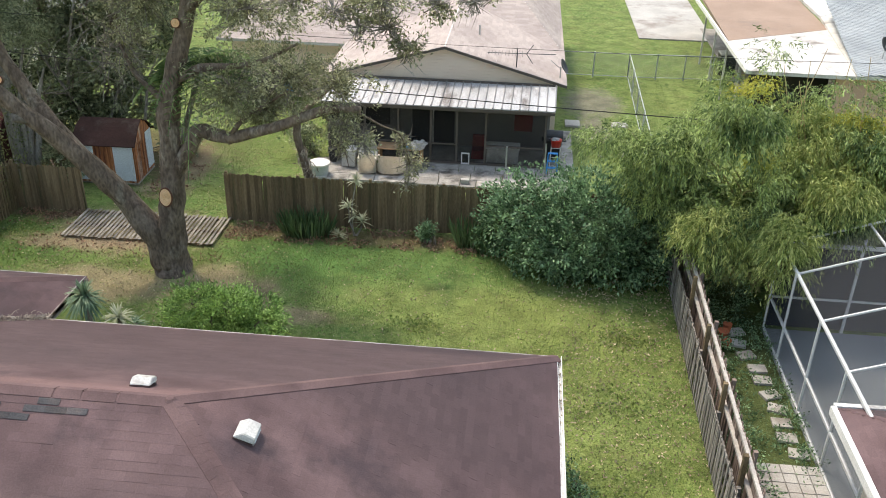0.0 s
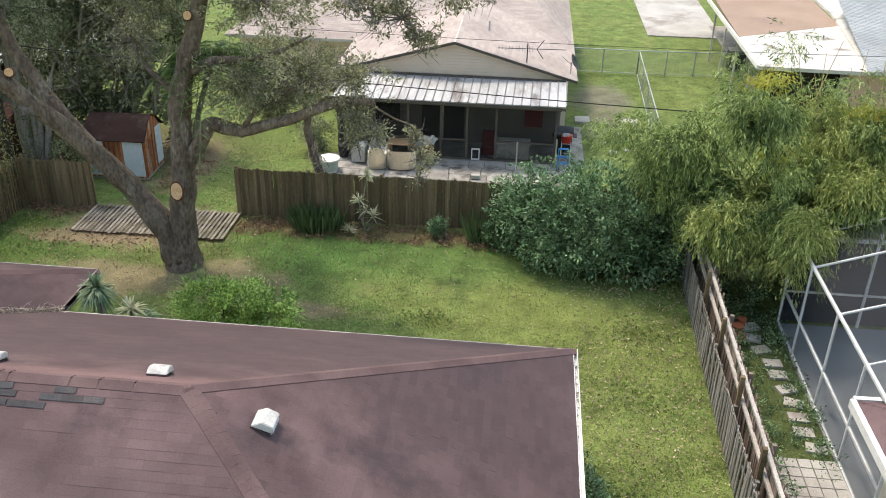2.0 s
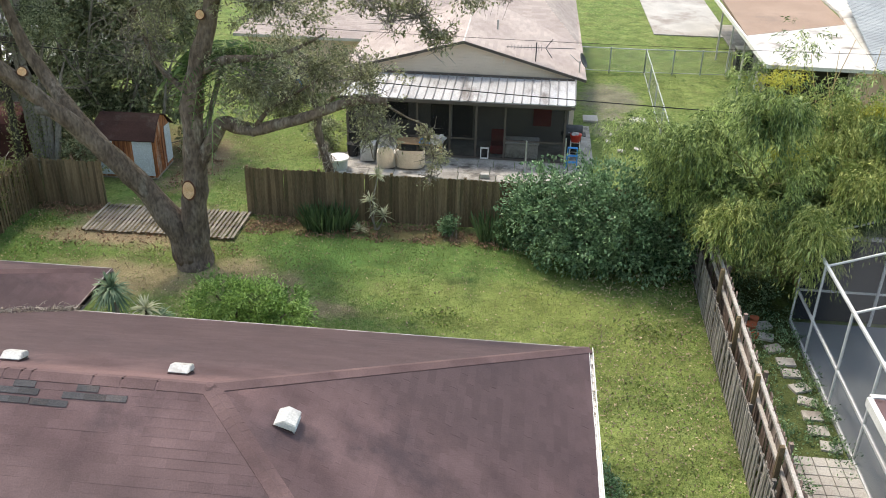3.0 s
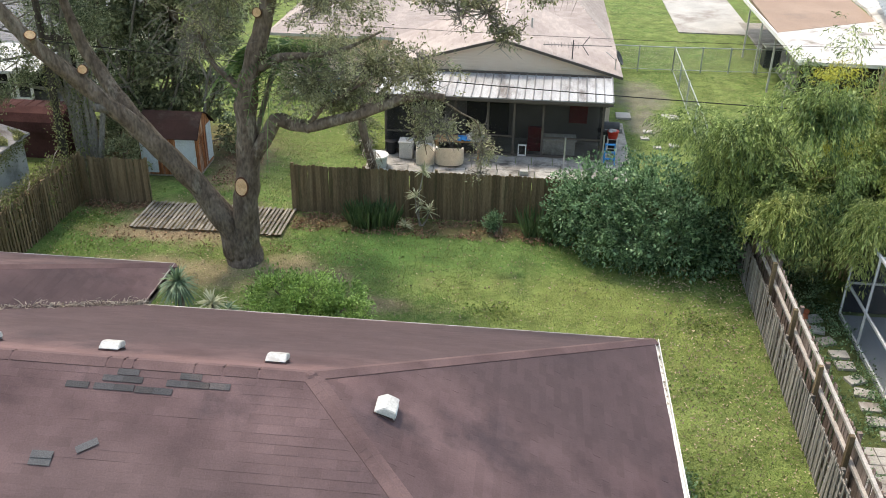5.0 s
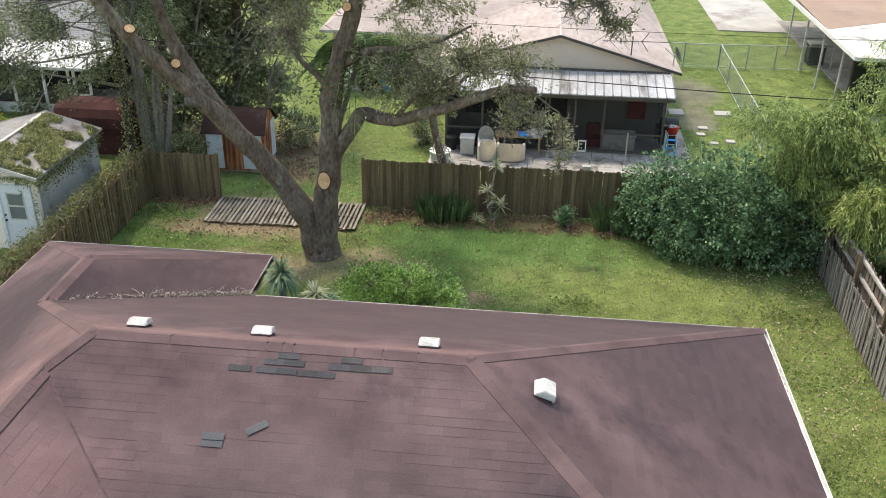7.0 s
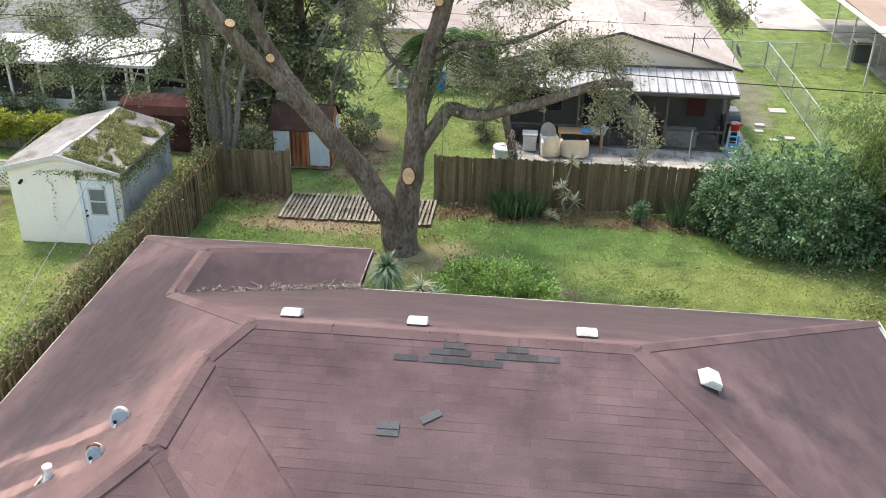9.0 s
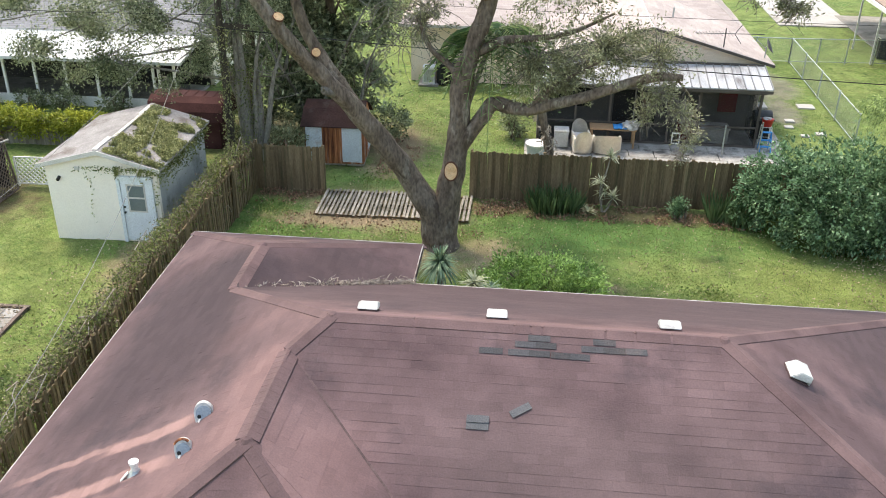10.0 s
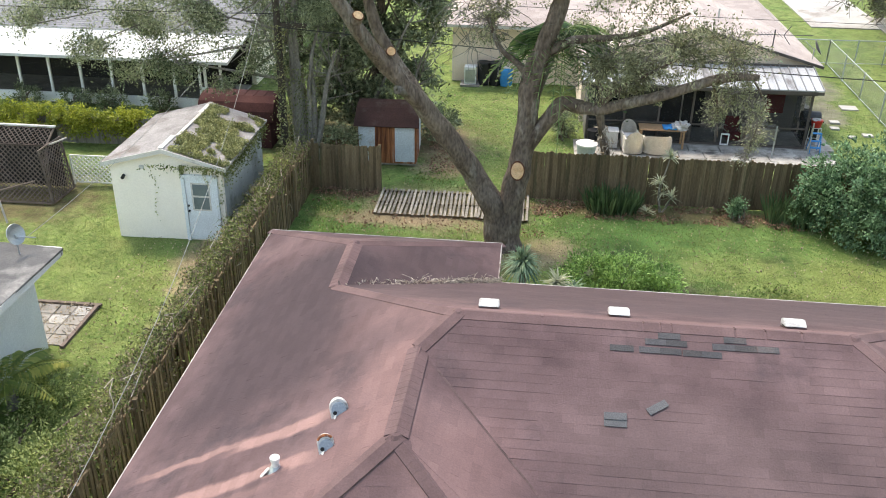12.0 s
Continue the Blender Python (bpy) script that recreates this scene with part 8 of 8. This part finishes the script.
cable("power_line", (-17.7, 27.1, 5.2), (30, 24.2, 5.0), 0.55, 0.016, M_CABLE, "black power line strung above the back fence")
cable("power_line", (-17.7, 27.2, 6.4), (30, 26.5, 7.0), 0.6, 0.007, M_CABLE, "thin black line above the back fence")
cable("power_line", (-17.8, 27.2, 5.6), (-60, 30, 6.4), 0.6, 0.014, M_CABLE, "thin black line leading to the next pole")
cable("power_line", (-17.8, 27.2, 6.3), (-60, 30, 7.1), 0.6, 0.014, M_CABLE, "upper thin line leading to the next pole")
cable("service_drop", (-17.8, 27.6, 7.6), (-15.75, 5.5, 2.75), 1.7, 0.0075, M_CABLE_L, "pale twisted cable leading to the eave")
cable("service_drop", (-17.8, 27.1, 6.6), (-20.5, 15.5, 3.1), 0.5, 0.007, M_CABLE_L, "pale twisted cable leading to the flat roof")

# ---- far yard: air conditioner, bins and barrel by the wall ----
ac = thing("air_conditioner", -12.05, 38.75, 0, "white air-conditioner cabinet by the far wall", "air conditioner")
part("body", box(bmesh.new(), -0.28, 0.28, -0.26, 0.26, 0.05, 0.86, 0.03), M_WHITE, ac)
part("grille", box(bmesh.new(), -0.22, 0.22, -0.275, -0.262, 0.16, 0.74), M_GREY, ac)
part("pad", box(bmesh.new(), -0.45, 0.45, -0.4, 0.4, -0.02, 0.05), M_CONC, ac)
for k, x in enumerate((-11.45, -10.9)):
    bn = thing("rubbish_bin", x, 38.8, 0, "black rubbish bin by the far wall", "bin", "bins by the wall")
    part("body", tube(bmesh.new(), [(0, 0, 0), (0, 0, 1.0)], [0.24, 0.3], 12), M_BLACK, bn)
    part("lid", tube(bmesh.new(), [(0, 0, 1.0), (0, 0, 1.06)], [0.32, 0.3], 12), M_BLACK, bn)
brl = thing("blue_barrel", -10.4, 38.75, 0, "blue plastic barrel by the far wall", "barrel")
part("body", tube(bmesh.new(), [(0, 0, 0), (0, 0, 0.1), (0, 0, 0.4), (0, 0, 0.75), (0, 0, 0.85)], [0.26, 0.29, 0.3, 0.29, 0.24], 16), M_BLUE, brl)
boxed("lid", -0.2, 0.2, -0.2, 0.2, 0.851, 0.87, M_WHITE, brl)

# ---- litter: valley leaves, fallen leaves, grass ----
lr = np.random.default_rng(71)
t = lr.beta(2.0, 0.9, 900)
vp = np.array(V)[None] * (1 - t)[:, None] + np.array(IN)[None] * t[:, None]
vp = vp + np.stack([lr.normal(size=900) * 0.08, lr.normal(size=900) * 0.05, np.abs(lr.normal(size=900)) * 0.02 + 0.045], 1)
rl = thing("roof_litter", 0, 0, 0, "dry leaves and twigs caught in the roof valley", "leaf litter", kind="stuff")
leaf_cloud("leaves", vp, 0.06, M_DEADLEAF, rl, "", 0.4, 0, lr)
bm = bmesh.new()
for k in range(70):
    c = Vector(vp[int(lr.integers(0, 900))])
    d = Vector((lr.normal(), lr.normal(), lr.normal() * 0.2)).normalized() * lr.uniform(0.1, 0.35)
    tube(bm, [c, c + d * 0.5 + Vector((0, 0, 0.03)), c + d], [0.008, 0.007, 0.004], 4)
tagged(part("twigs", bm, M_DEADLEAF, rl), kind="stuff")
gl = np.stack([1.455 + lr.normal(size=80) * 0.02, 15.6 - np.abs(lr.normal(size=80)) * 1.0, 2.49 + np.abs(lr.normal(size=80)) * 0.012], 1)
leaf_cloud("gutter_leaves", gl, 0.07, M_DEADLEAF, rl, "", 0.45, 0, lr)


def lawn_points(n, x0, x1, y0, y1):
    p = np.stack([lr.uniform(x0, x1, n), lr.uniform(y0, y1, n), np.zeros(n)], 1)
    return p


fl = np.concatenate([lawn_points(5200, -16.3, 5.0, 16, 26.1), lawn_points(1800, -16.3, -6.0, 19.5, 26.1), lawn_points(3600, 1.8, 5.0, 11, 24), lawn_points(1500, -20.5, -17, 12, 22), lawn_points(1500, -13.5, -7, 26.5, 37), lawn_points(700, -22.2, -20.3, 15.6, 17.6) + (0, 0, 0.04)])
fl[:, 2] += 0.02
dl = thing("fallen_leaves", 0, 0, 0, "brown fallen leaves scattered over the lawn", "leaf litter", kind="stuff")
leaf_cloud("leaves", fl, 0.068, M_LITTER, dl, "", 0.5, 0, lr, fold=0.05)
mb = np.concatenate([lawn_points(3600, -9.0, 0.2, 24.75, 26.15), lawn_points(900, -16.3, -14.2, 25.0, 26.1), lawn_points(500, -15.2, -8.6, 23.2, 24.3), lawn_points(1400, -17.8, -12.2, 30.2, 32.0), lawn_points(700, -12.8, -11.4, 28.0, 30.6)])
mb = mb[hollows(mb, 1.4, -0.15)]
mb[:, 2] = 0.015 + lr.random(len(mb)) * 0.03
mt = thing("mulch_bed", 0, 0, 0, "red-brown mulch and leaf litter below the fence", "mulch", kind="stuff")
leaf_cloud("chips", mb, 0.085, M_MULCH, mt, "", 0.55, 0, lr, fold=0.05)
gp_ = np.concatenate([lawn_points(95000, -16.3, 5.2, 15.8, 26.2), lawn_points(16000, 1.6, 5.0, 10, 15.8), lawn_points(26000, -25, -17.2, 15, 26), lawn_points(26000, -13, -6.5, 26.4, 38), lawn_points(14000, 2.4, 7.2, 31, 45)])
dn = np.array([noise.noise(Vector((q[0] * 0.8, q[1] * 0.8, 0))) for q in gp_])
gp_ = gp_[dn > -0.28 - lr.random(len(gp_)) * 0.5]
gp_[:, 2] = -0.03
for cx, cy, rx, ry, c in BARE_AND_SHADED:
    k = ((gp_[:, 0] - cx) / rx) ** 2 + ((gp_[:, 1] - cy) / ry) ** 2
    gp_ = gp_[(k > 1.0) | (lr.random(len(gp_)) < 0.2)]
gs = thing("grass", 0, 0, 0, "short mown grass blades over the yard", "grass", kind="stuff")
ob = leaf_cloud("blades", gp_, 0.05, L_GRASS, gs, "", 0.3, -0.9, lr, fold=0.03)

# the leaves at (-2.1, 20.5) are added in place of the oak's shadow
wp = np.concatenate([np.stack([lr.normal(cx, r_, k), lr.normal(cy, r_ * 0.8, k), np.full(k, 0.02)], 1) for cx, cy, r_, k in ((3.5, 20.6, 0.45, 420), (-2.1, 20.5, 0.4, 260), (3.2, 17.6, 0.4, 220), (-15.6, 24.4, 0.6, 420), (-15.2, 22.6, 0.5, 220), (2.6, 14.2, 0.4, 260), (-12.6, 27.6, 0.6, 320))])
wd = thing("lawn_weeds", 0, 0, 0, "patches of low broad-leaved weeds, one made for tree shade", "weeds", kind="stuff")
leaf_cloud("leaves", wp, 0.075, L_GRASS, wd, "", 0.6, -0.5, lr)
